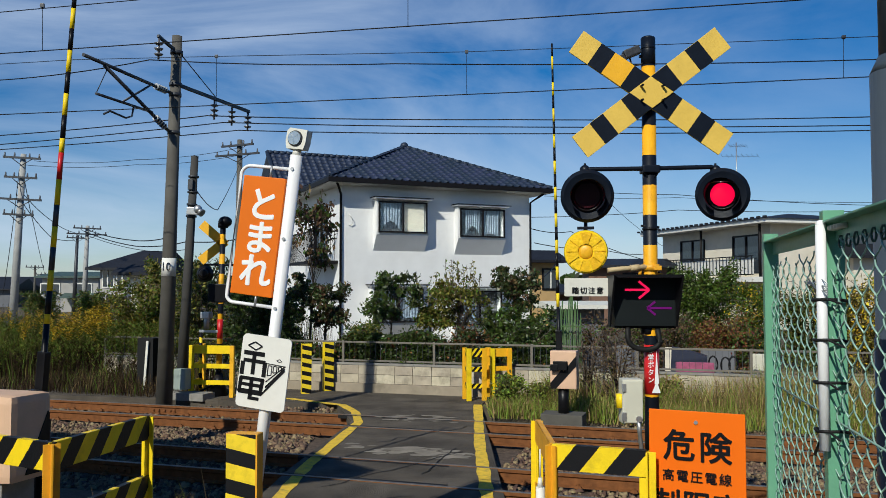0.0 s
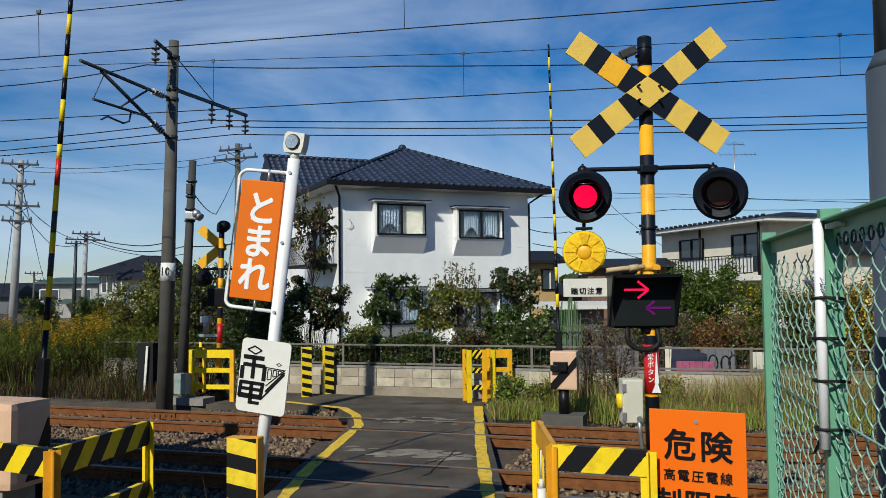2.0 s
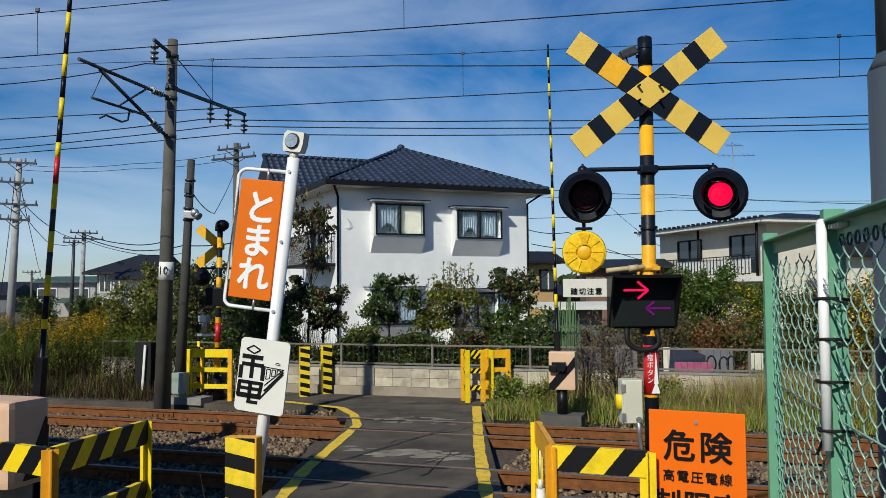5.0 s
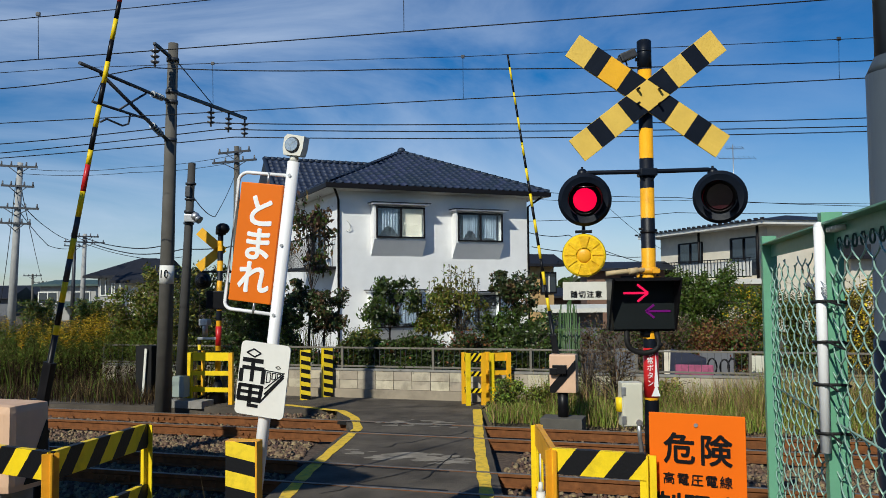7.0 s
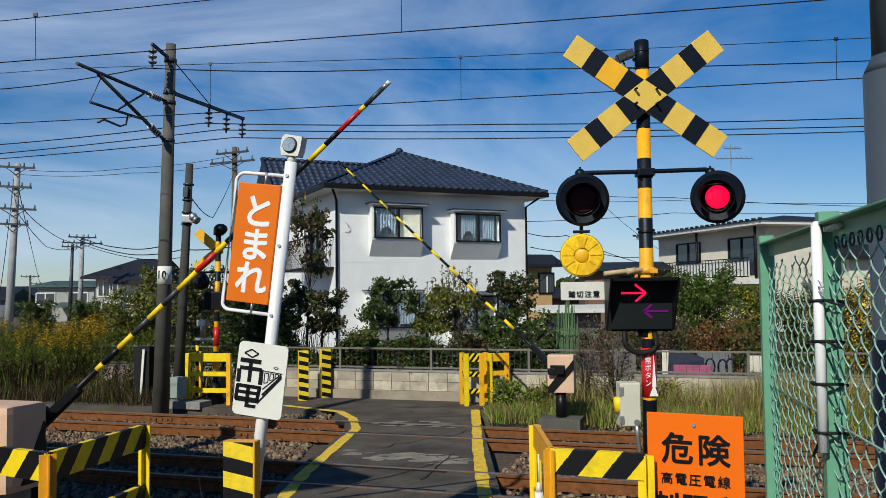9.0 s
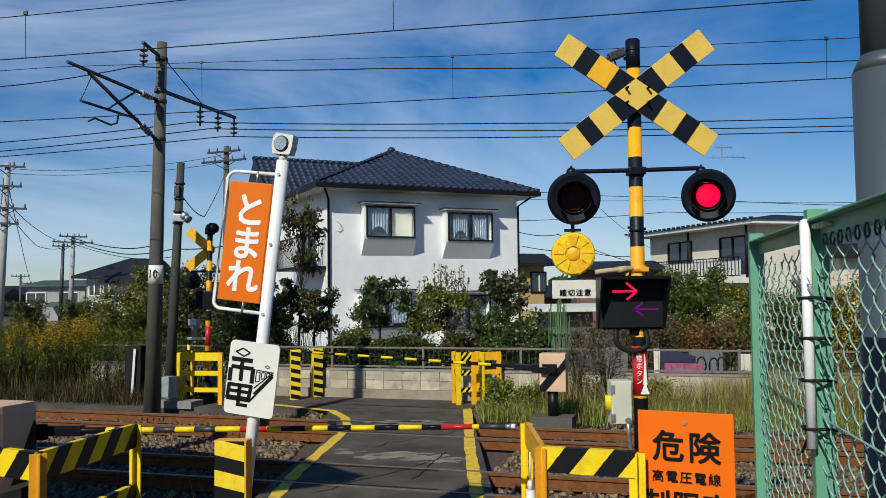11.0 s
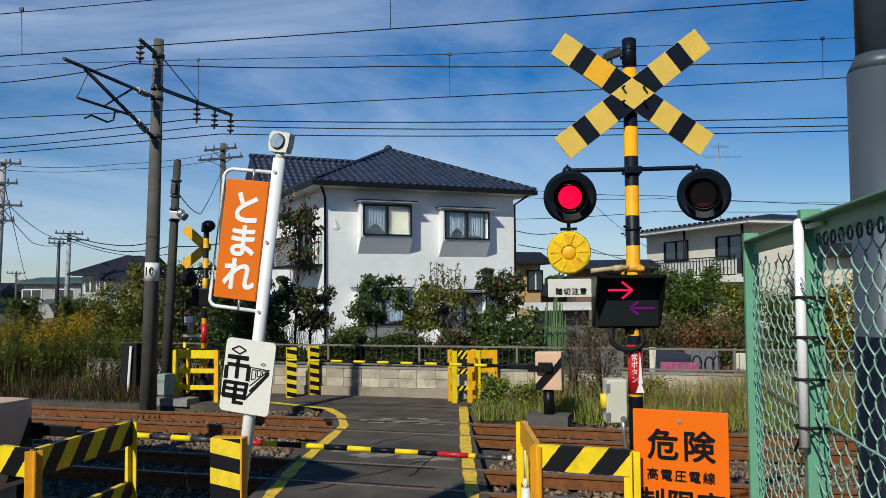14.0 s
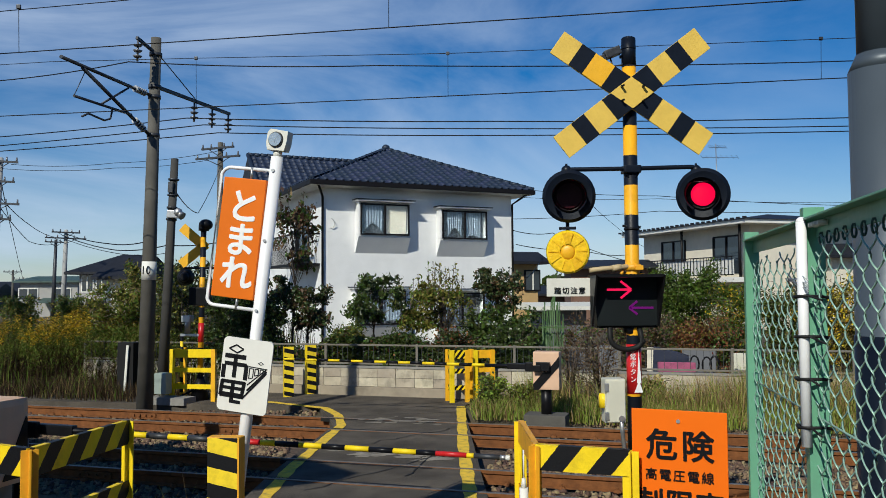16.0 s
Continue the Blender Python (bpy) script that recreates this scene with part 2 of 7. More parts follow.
YEL, BLK = (0.82, 0.595, 0.004), (0.0065, 0.0065, 0.008)
M = {
    "asphalt": mat("asphalt", (0.088, 0.075, 0.060), 0.9, spec=0.22, var=0.4, scale=1.7, bump=0.7, bump_scale=110, dirt=0.9, dirt_color=(0.165, 0.14, 0.11)),
    "asphalt_old": mat("asphalt_old", (0.25, 0.22, 0.175), 0.95, var=0.3, scale=5, bump=0.6, bump_scale=70, dirt=0.5, dirt_color=(0.07, 0.065, 0.06)),
    "soil": mat("soil", (0.075, 0.058, 0.035), 0.95, var=0.35, scale=3, bump=0.6, bump_scale=25, dirt=0.6, dirt_color=(0.10, 0.11, 0.04)),
    "ballast": mat("ballast", (0.10, 0.075, 0.058), 0.95, spec=0.22, var=0.5, scale=18, bump=1.0, bump_scale=28, dirt=0.7, dirt_color=(0.07, 0.05, 0.04)),
    "stone": mat("ballast_stone", (0.165, 0.108, 0.066), 0.9, var=0.2, scale=20, bump=0.3, islands=0.6),
    "rust": mat("rusty_rail", (0.165, 0.064, 0.020), 0.75, spec=0.22, var=0.3, scale=12, bump=0.2, dirt=0.5, dirt_color=(0.05, 0.022, 0.012)),
    "railtop": mat("polished_rail", (0.26, 0.235, 0.21), 0.48, 0.7, var=0.15, scale=20, bump=0.05),
    "yellow": mat("yellow_paint", YEL, 0.42, spec=0.25, var=0.08, scale=8, bump=0.05, dirt=0.35, dirt_color=(0.30, 0.17, 0.03)),
    "line": mat("yellow_road_paint", (0.75, 0.50, 0.03), 0.8, var=0.15, scale=14, bump=0.3, dirt=0.9, dirt_color=(0.14, 0.12, 0.08)),
    "orange_old": mat("old_orange_yellow_paint", (0.75, 0.36, 0.01), 0.5, var=0.1, scale=8, dirt=0.4, dirt_color=(0.28, 0.12, 0.02)),
    "pale_yellow": mat("pale_yellow_sheet", (0.70, 0.48, 0.085), 0.5, spec=0.25, var=0.06, scale=10, dirt=0.15, dirt_color=(0.35, 0.22, 0.05)),
    "amber": mat("amber_sheet", (0.80, 0.42, 0.005), 0.45, var=0.06, scale=10),
    "black": mat("black_paint", BLK, 0.38, spec=0.22, var=0.2, scale=10, bump=0.05),
    "navy": mat("navy_black_paint", (0.0055, 0.0085, 0.016), 0.4, spec=0.22, var=0.2, scale=10, bump=0.05),
    "red": mat("red_sheet", (0.50, 0.012, 0.012), 0.4, var=0.1, scale=10),
    "white": mat("white_paint", (0.80, 0.80, 0.80), 0.4, var=0.04, scale=6, bump=0.03, dirt=0.15, dirt_color=(0.45, 0.42, 0.36)),
    "white_bare": mat("white_sheet", (0.70, 0.69, 0.64), 0.5, spec=0.25, var=0.05, scale=6, bump=0.03, dirt=0.2, dirt_color=(0.4, 0.38, 0.33)),
    "orange": mat("orange_sheet", (0.68, 0.150, 0.002), 0.5, spec=0.2, var=0.06, scale=4, bump=0.04, dirt=0.15, dirt_color=(0.45, 0.10, 0.01)),
    "orange2": mat("orange_sign_plate", (0.78, 0.145, 0.0), 0.55, spec=0.15, var=0.04, scale=4, bump=0.02),
    "concrete": mat("concrete", (0.24, 0.23, 0.21), 0.9, var=0.15, scale=6, bump=0.25, bump_scale=60, dirt=0.5, dirt_color=(0.12, 0.11, 0.10)),
    "pole_concrete": mat("grey_pole_concrete", (0.088, 0.082, 0.070), 0.88, var=0.25, scale=3, bump=0.15, bump_scale=60, dirt=0.5, dirt_color=(0.05, 0.05, 0.045)),
    "block": mat("concrete_block", (0.42, 0.37, 0.28), 0.95, var=0.2, scale=5, bump=0.4, bump_scale=60, dirt=0.85, dirt_color=(0.13, 0.115, 0.09), objects=0.22, coords="Position"),
    "footing": mat("stained_cast_concrete", (0.30, 0.255, 0.19), 0.95, var=0.2, scale=2.2, bump=0.3, bump_scale=50, dirt=0.8, dirt_color=(0.15, 0.125, 0.09)),
    "mortar": mat("mortar", (0.20, 0.18, 0.16), 0.95, var=0.2, scale=9, bump=0.3),
    "steel": mat("galvanised_steel", (0.42, 0.43, 0.44), 0.45, 0.8, var=0.15, scale=8),
    "dark_steel": mat("dark_steel", (0.055, 0.058, 0.065), 0.5, 0.5, var=0.3, scale=8),
    "wire": mat("black_wire", (0.006, 0.007, 0.009), 0.6, spec=0.22, var=0.1, bump=0),
    "insulator": mat("brown_grey_porcelain", (0.10, 0.10, 0.11), 0.25, var=0.1, bump=0),
    "box_grey": mat("pale_grey_cabinet_paint", (0.56, 0.55, 0.45), 0.5, var=0.06, scale=5, bump=0.03, dirt=0.25, dirt_color=(0.32, 0.30, 0.24)),
    "box_teal": mat("grey_green_box_paint", (0.27, 0.32, 0.29), 0.5, var=0.06, scale=5, dirt=0.25),
    "beige": mat("faded_pink_beige_paint", (0.62, 0.41, 0.27), 0.55, var=0.08, scale=5, dirt=0.2, dirt_color=(0.4, 0.26, 0.18)),
    "green": mat("mint_green_fence_paint", (0.135, 0.34, 0.21), 0.45, var=0.1, scale=9, bump=0.06, dirt=0.3, dirt_color=(0.17, 0.29, 0.22)),
    "dark_green": mat("dark_green_coated_wire", (0.02, 0.06, 0.04), 0.5, var=0.1, bump=0),
    "mesh": mat("mint_green_coated_wire", (0.27, 0.42, 0.34), 0.35, 0.1, var=0.2, scale=40, bump=0),
    "slate": mat("grey_blue_painted_pole", (0.070, 0.088, 0.108), 0.45, 0.2, var=0.08, scale=4, bump=0.04),
    "rubber": mat("black_rubber", (0.012, 0.012, 0.012), 0.6, spec=0.22, var=0.1, bump=0.05),
    "housewall": mat("white_siding", (0.78, 0.78, 0.77), 0.75, var=0.05, scale=2, bump=0.15, bump_scale=30, dirt=0.12, dirt_color=(0.6, 0.59, 0.56)),
    "creamwall": mat("cream_plaster", (0.66, 0.61, 0.50), 0.85, var=0.08, scale=2, bump=0.15, dirt=0.2, dirt_color=(0.42, 0.38, 0.30)),
    "palegrey": mat("pale_grey_house_wall", (0.34, 0.33, 0.31), 0.85, var=0.1, scale=2, bump=0.1),
    "pole_dark": mat("dark_creosoted_pole", (0.045, 0.043, 0.040), 0.85, var=0.2, scale=3, bump=0.2),
    "pole_pale": mat("pale_pole_concrete", (0.33, 0.33, 0.32), 0.85, var=0.15, scale=3, bump=0.1),
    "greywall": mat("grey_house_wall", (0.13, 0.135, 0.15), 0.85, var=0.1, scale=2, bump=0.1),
    "ochrewall": mat("ochre_house_wall", (0.50, 0.33, 0.14), 0.85, var=0.1, scale=2, bump=0.1),
    "brownwall": mat("brown_house_wall", (0.16, 0.09, 0.06), 0.8, var=0.1, scale=2, bump=0.1),
    "tile": mat("blue_black_glazed_tile", (0.022, 0.032, 0.062), 0.5, var=0.2, scale=5, bump=0.05, objects=0.25, islands=0.25, spec=0.3),
    "roof_dark": mat("dark_roof", (0.018, 0.019, 0.024), 0.55, spec=0.22, var=0.2, scale=3, bump=0.2),
    "roof_green": mat("green_grey_roof", (0.05, 0.085, 0.075), 0.55, var=0.2, scale=3, bump=0.2),
    "trim": mat("dark_brown_trim", (0.008, 0.007, 0.008), 0.55, spec=0.2, var=0.1, bump=0.02),
    "glass": mat("dark_window_glass", (0.02, 0.03, 0.045), 0.06, var=0.1, bump=0, spec=0.9),
    # pale cloth, its colour lowered and blued for the dimness behind glass
    "curtain": mat("dimmed_pale_curtain", (0.26, 0.31, 0.38), 0.9, var=0.12, scale=14, bump=0.3, bump_scale=18),
    "leaf_fresh": mat("fresh_green_leaf", (0.088, 0.130, 0.016), 0.45, spec=0.3, var=0.2, scale=2, bump=0, islands=0.5, translucent=0.25),
    "leaf": mat("dark_green_leaf", (0.070, 0.105, 0.016), 0.42, spec=0.35, var=0.2, scale=2, bump=0, islands=0.55, translucent=0.25),
    "leaf_dark": mat("deep_green_leaf", (0.044, 0.062, 0.016), 0.36, spec=0.45, var=0.2, scale=2, bump=0, islands=0.6, translucent=0.15),
    "leaf_olive": mat("olive_yellow_leaf", (0.185, 0.160, 0.026), 0.6, var=0.2, scale=2, bump=0, islands=0.5, translucent=0.3),
    "leaf_brown": mat("brown_autumn_leaf", (0.125, 0.070, 0.032), 0.6, var=0.2, scale=2, bump=0, islands=0.6, translucent=0.25),
    # withered brown, darkened further for the shade low among the stalks
    "leaf_dead_shaded": mat("shaded_withered_brown_leaf", (0.042, 0.026, 0.013), 0.7, spec=0.2, var=0.2, scale=2, bump=0, islands=0.6, translucent=0.2),
    "leaf_rust": mat("rust_red_autumn_leaf", (0.20, 0.065, 0.025), 0.6, var=0.2, scale=2, bump=0, islands=0.5, translucent=0.25),
    "leaf_yellow": mat("yellow_flower", (0.62, 0.41, 0.015), 0.7, var=0.2, scale=2, bump=0, islands=0.4, translucent=0.2),
    "weed": mat("green_weed", (0.100, 0.138, 0.018), 0.7, spec=0.22, var=0.25, scale=1.2, bump=0, islands=0.5, translucent=0.3),
    "straw": mat("dry_straw_grass", (0.155, 0.10, 0.038), 0.8, var=0.25, scale=1.2, bump=0, islands=0.45, translucent=0.25),
    "grass": mat("green_grass", (0.22, 0.27, 0.034), 0.7, var=0.25, scale=1.5, bump=0, islands=0.5, translucent=0.3),
    "bark": mat("grey_brown_bark", (0.10, 0.075, 0.055), 0.9, var=0.3, scale=14, bump=0.6, bump_scale=30),
    "redlamp": mat("glowing_red_lens", (0.5, 0.0, 0.01), 0.3, var=0, bump=0, emit=(1.0, 0.0, 0.045), strength=1.25),
    "darklens": mat("unlit_dark_red_lens", (0.030, 0.004, 0.007), 0.25, var=0.1, bump=0, spec=0.6),
    "redarrow": mat("glowing_red_arrow", (0.5, 0.0, 0.01), 0.4, var=0, bump=0, emit=(1.0, 0.01, 0.09), strength=1.0),
    "purplearrow": mat("dim_purple_arrow", (0.10, 0.0, 0.10), 0.4, var=0, bump=0, emit=(0.30, 0.0, 0.35), strength=0.14),
    "boxface": mat("dark_grey_green_panel", (0.010, 0.013, 0.014), 0.4, spec=0.25, var=0.15, scale=6, bump=0.02),
    "pink": mat("pink_cloth", (0.30, 0.07, 0.14), 0.8, var=0.3, scale=12),
    "graphite": mat("navy_car_paint", (0.03, 0.035, 0.06), 0.3, var=0.1, bump=0),
    "stakes": mat("green_garden_stake", (0.06, 0.115, 0.035), 0.5, var=0.15, scale=6),
    "fence_metal": mat("brown_grey_fence_metal", (0.16, 0.145, 0.12), 0.5, 0.2, var=0.15, scale=6),
    "mirror": mat("dull_reflector", (0.62, 0.62, 0.58), 0.22, 0.9, var=0.15, scale=12),
    "beacon_glass": mat("mottled_amber_yellow_glass", (0.85, 0.52, 0.012), 0.25, var=0.22, scale=28, bump=0.25, bump_scale=60, objects=0.12),
    "grey_sheet": mat("weathered_pale_grey_sheet", (0.66, 0.65, 0.58), 0.55, var=0.05, scale=8, dirt=0.3, dirt_color=(0.3, 0.29, 0.26)),
    # second straw colour, with sunlight put into it by lightening
    "straw_light": mat("sunlit_straw_grass", (0.38, 0.27, 0.11), 0.8, var=0.25, scale=1.2, bump=0, islands=0.45, translucent=0.3),
    "straw_tube": mat("weathered_straw_coloured_tube", (0.46, 0.36, 0.20), 0.6, var=0.12, scale=12, dirt=0.3, dirt_color=(0.2, 0.15, 0.08)),
    "guard": striped("yellow_black_slanted_stripes", YEL, BLK, 0.30, -0.8),
    "guard_small": striped("yellow_black_fine_slanted_stripes", YEL, BLK, 0.11, -0.8, wear=0.3),
    "pole_band": striped("amber_black_pole_bands", (0.82, 0.40, 0.008), (0.0065, 0.009, 0.016), 0.395, None, offset=0.16),
    "bollard_far": striped("yellow_black_bollard_bands", (0.80, 0.60, 0.02), BLK, 0.75, 4.4, duty=0.50, offset=0.30, wear=0.7),
    "post_band": striped("worn_yellow_black_post_bands", (0.82, 0.60, 0.02), BLK, 0.92, 4.6, duty=0.52, offset=0.76),
}


clear = bpy.data.materials.new("clear_window_glass")
clear.use_nodes = True
cb_ = clear.node_tree.nodes["Principled BSDF"]
cb_.inputs["Base Color"].default_value = (0.80, 0.86, 0.90, 1)
cb_.inputs["Transmission Weight"].default_value = 1.0
cb_.inputs["Roughness"].default_value = 0.02
cb_.inputs["IOR"].default_value = 1.5
M["clear"] = clear


# ---------------------------------------------------------------- helpers
ANG = radians(-18)                            # the railway runs 18 degrees off the picture's width
TR = Matrix.Rotation(ANG, 4, "Z")


def tw(u, v, z=0.0):
    """A place u along the railway and v across it."""
    return TR @ Vector((u, v, z))


def rail_pose(x, y, z=0.0, extra=0.0):
    return pose(x, y, z, 0, 0, -18 + extra)


def box(bm, c, s, rot=None, mi=0, bevel=0.0):
    r = bmesh.ops.create_cube(bm, size=1.0)
    m = Matrix.Translation(c) @ (rot.to_4x4() if rot else Matrix()) @ Matrix.Diagonal((*s, 1))
    bmesh.ops.transform(bm, matrix=m, verts=r["verts"])
    faces = {f for v in r["verts"] for f in v.link_faces}
    for f in faces:
        f.material_index = mi
    if bevel:
        edges = {e for v in r["verts"] for e in v.link_edges}
        bmesh.ops.bevel(bm, geom=list(edges), offset=bevel, segments=2, affect="EDGES", profile=0.7)
    return bm


def cyl(bm, a, b, r0, r1=None, seg=14, mi=0, caps=True):
    a, b = Vector(a), Vector(b)
    r1 = r0 if r1 is None else r1
    d = b - a
    q = d.to_track_quat("Z", "Y").to_matrix().to_4x4()
    r = bmesh.ops.create_cone(bm, cap_ends=caps, segments=seg, radius1=r0, radius2=r1, depth=d.length)
    bmesh.ops.transform(bm, matrix=Matrix.Translation((a + b) / 2) @ q, verts=r["verts"])
    for f in {f for v in r["verts"] for f in v.link_faces}:
        f.material_index = mi
        f.smooth = len(f.verts) == 4
    return bm


def ball(bm, c, r, squash=(1, 1, 1), mi=0, seg=12):
    k = bmesh.ops.create_uvsphere(bm, u_segments=seg, v_segments=seg // 2 + 2, radius=r)
    bmesh.ops.transform(bm, matrix=Matrix.Translation(c) @ Matrix.Diagonal((*squash, 1)), verts=k["verts"])
    for f in {f for v in k["verts"] for f in v.link_faces}:
        f.material_index = mi
        f.smooth = True
    return bm


def tube(bm, pts, r, seg=8, mi=0):
    """A bent pipe through pts."""
    pts = [Vector(p) for p in pts]
    rings = []
    for i, p in enumerate(pts):
        d = (pts[min(i + 1, len(pts) - 1)] - pts[max(i - 1, 0)]).normalized()
        q = d.to_track_quat("Z", "Y")
        rings.append([bm.verts.new(p + q @ Vector((math.cos(t) * r, math.sin(t) * r, 0))) for t in (2 * math.pi * k / seg for k in range(seg))])
    for a, b in zip(rings, rings[1:]):
        for k in range(seg):
            f = bm.faces.new((a[k], a[(k + 1) % seg], b[(k + 1) % seg], b[k]))
            f.smooth, f.material_index = True, mi
    for ring, flip in ((rings[0], True), (rings[-1], False)):
        bm.faces.new(ring[::-1] if flip else ring).material_index = mi
    return bm


def prism(bm, outline, axis, d0, d1, mi=0):
    """An outline of (a, b) pairs drawn out along an axis (0 x, 1 y, 2 z) from d0 to d1."""
    def v3(a, b, d):
        return {0: (d, a, b), 1: (a, d, b), 2: (a, b, d)}[axis]
    lo = [bm.verts.new(v3(a, b, d0)) for a, b in outline]
    hi = [bm.verts.new(v3(a, b, d1)) for a, b in outline]
    n = len(outline)
    fs = [bm.faces.new((lo[i], lo[(i + 1) % n], hi[(i + 1) % n], hi[i])) for i in range(n)]
    fs += [bm.faces.new(lo[::-1]), bm.faces.new(hi)]
    for f in fs:
        f.material_index = mi
    bmesh.ops.recalc_face_normals(bm, faces=fs)
    return bm


def arc(cx, cz, r, a0, a1, n=10):
    return [(cx + r * math.cos(radians(a0 + (a1 - a0) * i / n)), cz + r * math.sin(radians(a0 + (a1 - a0) * i / n))) for i in range(n + 1)]


def mesh_of(name, bm, materials):
    me = bpy.data.meshes.new(name)
    bm.to_mesh(me)
    bm.free()
    for m in materials if isinstance(materials, (list, tuple)) else [materials]:
        me.materials.append(m)
    return me


def part(name, bm, material, parent, label="", m=None):
    ob = new(name, mesh_of(name, bm, material))
    ob.parent = parent
    if m is not None:
        ob.matrix_basis = m
    return tagged(ob, label) if label else ob


def thing(name, m, label, category, group="", kind=""):
    ob = new(name)
    ob.empty_display_size = 0.1
    ob.matrix_basis = m
    return tagged(ob, label, category, group, kind)


def solid(name, bm, material, label, category, m=None, group="", kind=""):
    ob = new(name, mesh_of(name, bm, material))
    if m is not None:
        ob.matrix_basis = m
    return tagged(ob, label, category, group, kind)


def B():
    return bmesh.new()


def lettering(name, words, size, material, parent, m, spacing=1.0, label="", bold=0.0):
    """Words in the built-in font as a thin mesh, standing in the x z plane of m."""
    cu = bpy.data.curves.new(name, "FONT")
    cu.body, cu.size, cu.align_x, cu.align_y, cu.extrude = words, size, "CENTER", "CENTER", 0.0012
    cu.space_character = spacing
    cu.resolution_u = 3
    tmp = new(name, cu)
    me = bpy.data.meshes.new_from_object(tmp.evaluated_get(bpy.context.evaluated_depsgraph_get()))
    bpy.data.objects.remove(tmp)
    if bold:                                  # heavier strokes: the same letters laid side by side
        bm = B()
        for k in range(8):
            a = k * math.pi / 4
            n0 = len(bm.verts)
            bm.from_mesh(me)
            bm.verts.ensure_lookup_table()
            bmesh.ops.translate(bm, vec=(math.cos(a) * bold * size, math.sin(a) * bold * size, 0.0003 * k), verts=bm.verts[n0:])
        bm.to_mesh(me)
        bm.free()
    me.materials.clear()
    me.materials.append(material)
    ob = new(name, me)
    ob.parent = parent
    ob.matrix_basis = m @ pose(0, 0, 0, 90, 0, 0)
    return tagged(ob, label) if label else ob


def raw_mesh(name, verts, quads, material):
    """A mesh of quads from arrays."""
    me = bpy.data.meshes.new(name)
    verts, quads = np.asarray(verts, np.float32), np.asarray(quads, np.int32)
    me.vertices.add(len(verts))
    me.vertices.foreach_set("co", verts.ravel())
    me.loops.add(quads.size)
    me.loops.foreach_set("vertex_index", quads.ravel())
    me.polygons.add(len(quads))
    me.polygons.foreach_set("loop_start", np.arange(len(quads), dtype=np.int32) * 4)
    me.update(calc_edges=True)
    for m in material if isinstance(material, (list, tuple)) else [material]:
        me.materials.append(m)
    return me


def leaf_mesh(name, centres, size, material, rng, stretch=1.8, droop=0.0, slots=None):
    """Small folded leaves at the centres, turned at random."""
    n = len(centres)
    d = rng.normal(size=(n, 3))
    d[:, 2] -= droop
    d /= np.linalg.norm(d, axis=1)[:, None]
    s = np.cross(d, rng.normal(size=(n, 3)))
    s /= np.linalg.norm(s, axis=1)[:, None]
    k = size * rng.uniform(0.6, 1.35, n)[:, None]
    up = np.cross(d, s) * k * 0.18
    c = np.asarray(centres)
    v = np.stack([c - d * k * stretch / 2, c + s * k / 2 + up, c + d * k * stretch / 2, c - s * k / 2 + up], 1).reshape(-1, 3)
    me = raw_mesh(name, v, np.arange(4 * n).reshape(-1, 4), material)
    if slots is not None:
        me.polygons.foreach_set("material_index", np.asarray(slots, np.int32))
    return me


def blades(name, xy, z0, h, w, lean, material, rng, slots=None):
    """Upright grass blades, a bent pair of quads each."""
    n = len(xy)
    t = rng.uniform(0, 2 * math.pi, n)
    dx, dy = np.cos(t), np.sin(t)
    hh = h * rng.uniform(0.55, 1.25, n)
    ww = w * rng.uniform(0.7, 1.3, n)
    a = rng.uniform(0, 2 * math.pi, n)
    l = lean * rng.uniform(0.1, 1.0, n) * hh
    bx, by = np.cos(a) * l, np.sin(a) * l
    x, y = xy[:, 0], xy[:, 1]
    v = np.empty((n, 6, 3))
    for i, (f, g) in enumerate(((0, 1.0), (0.55, 0.8), (1.0, 0.15))):
        for j, s in enumerate((-1, 1)):
            v[:, i * 2 + j, 0] = x + s * dx * ww * g / 2 + bx * f * f
            v[:, i * 2 + j, 1] = y + s * dy * ww * g / 2 + by * f * f
            v[:, i * 2 + j, 2] = z0 + hh * f * (1 - 0.15 * f * lean)
    q = (np.arange(n)[:, None, None] * 6 + np.array([[0, 1, 3, 2], [2, 3, 5, 4]])[None]).reshape(-1, 4)
    me = raw_mesh(name, v.reshape(-1, 3), q, material)
    if slots is not None:
        me.polygons.foreach_set("material_index", np.repeat(np.asarray(slots, np.int32), 2))
    return me


# ---------------------------------------------------------------- ground, road, railway
def ribbon(bm, pts, w, z=0.006):
    """A painted band along pts, a little uneven."""
    last = None
    r = random.Random(3)
    for i, p in enumerate(pts):
        a, b = Vector(pts[max(i - 1, 0)]), Vector(pts[min(i + 1, len(pts) - 1)])
        d = (b - a).normalized()
        s = Vector((-d.y, d.x))
        k = w / 2 * r.uniform(0.82, 1.15)
        c = Vector(p)
        pair = (bm.verts.new((*(c + s * k), z)), bm.verts.new((*(c - s * k), z)))
        if last:
            bm.faces.new((last[0], last[1], pair[1], pair[0]))
        last = pair
    return bm


def dense(pts, step=0.25):
    out = []
    for a, b in zip(pts, pts[1:]):
        a, b = Vector(a), Vector(b)
        k = max(1, int((b - a).length / step))
        out += [tuple(a + (b - a) * i / k) for i in range(k)]
    return out + [pts[-1]]


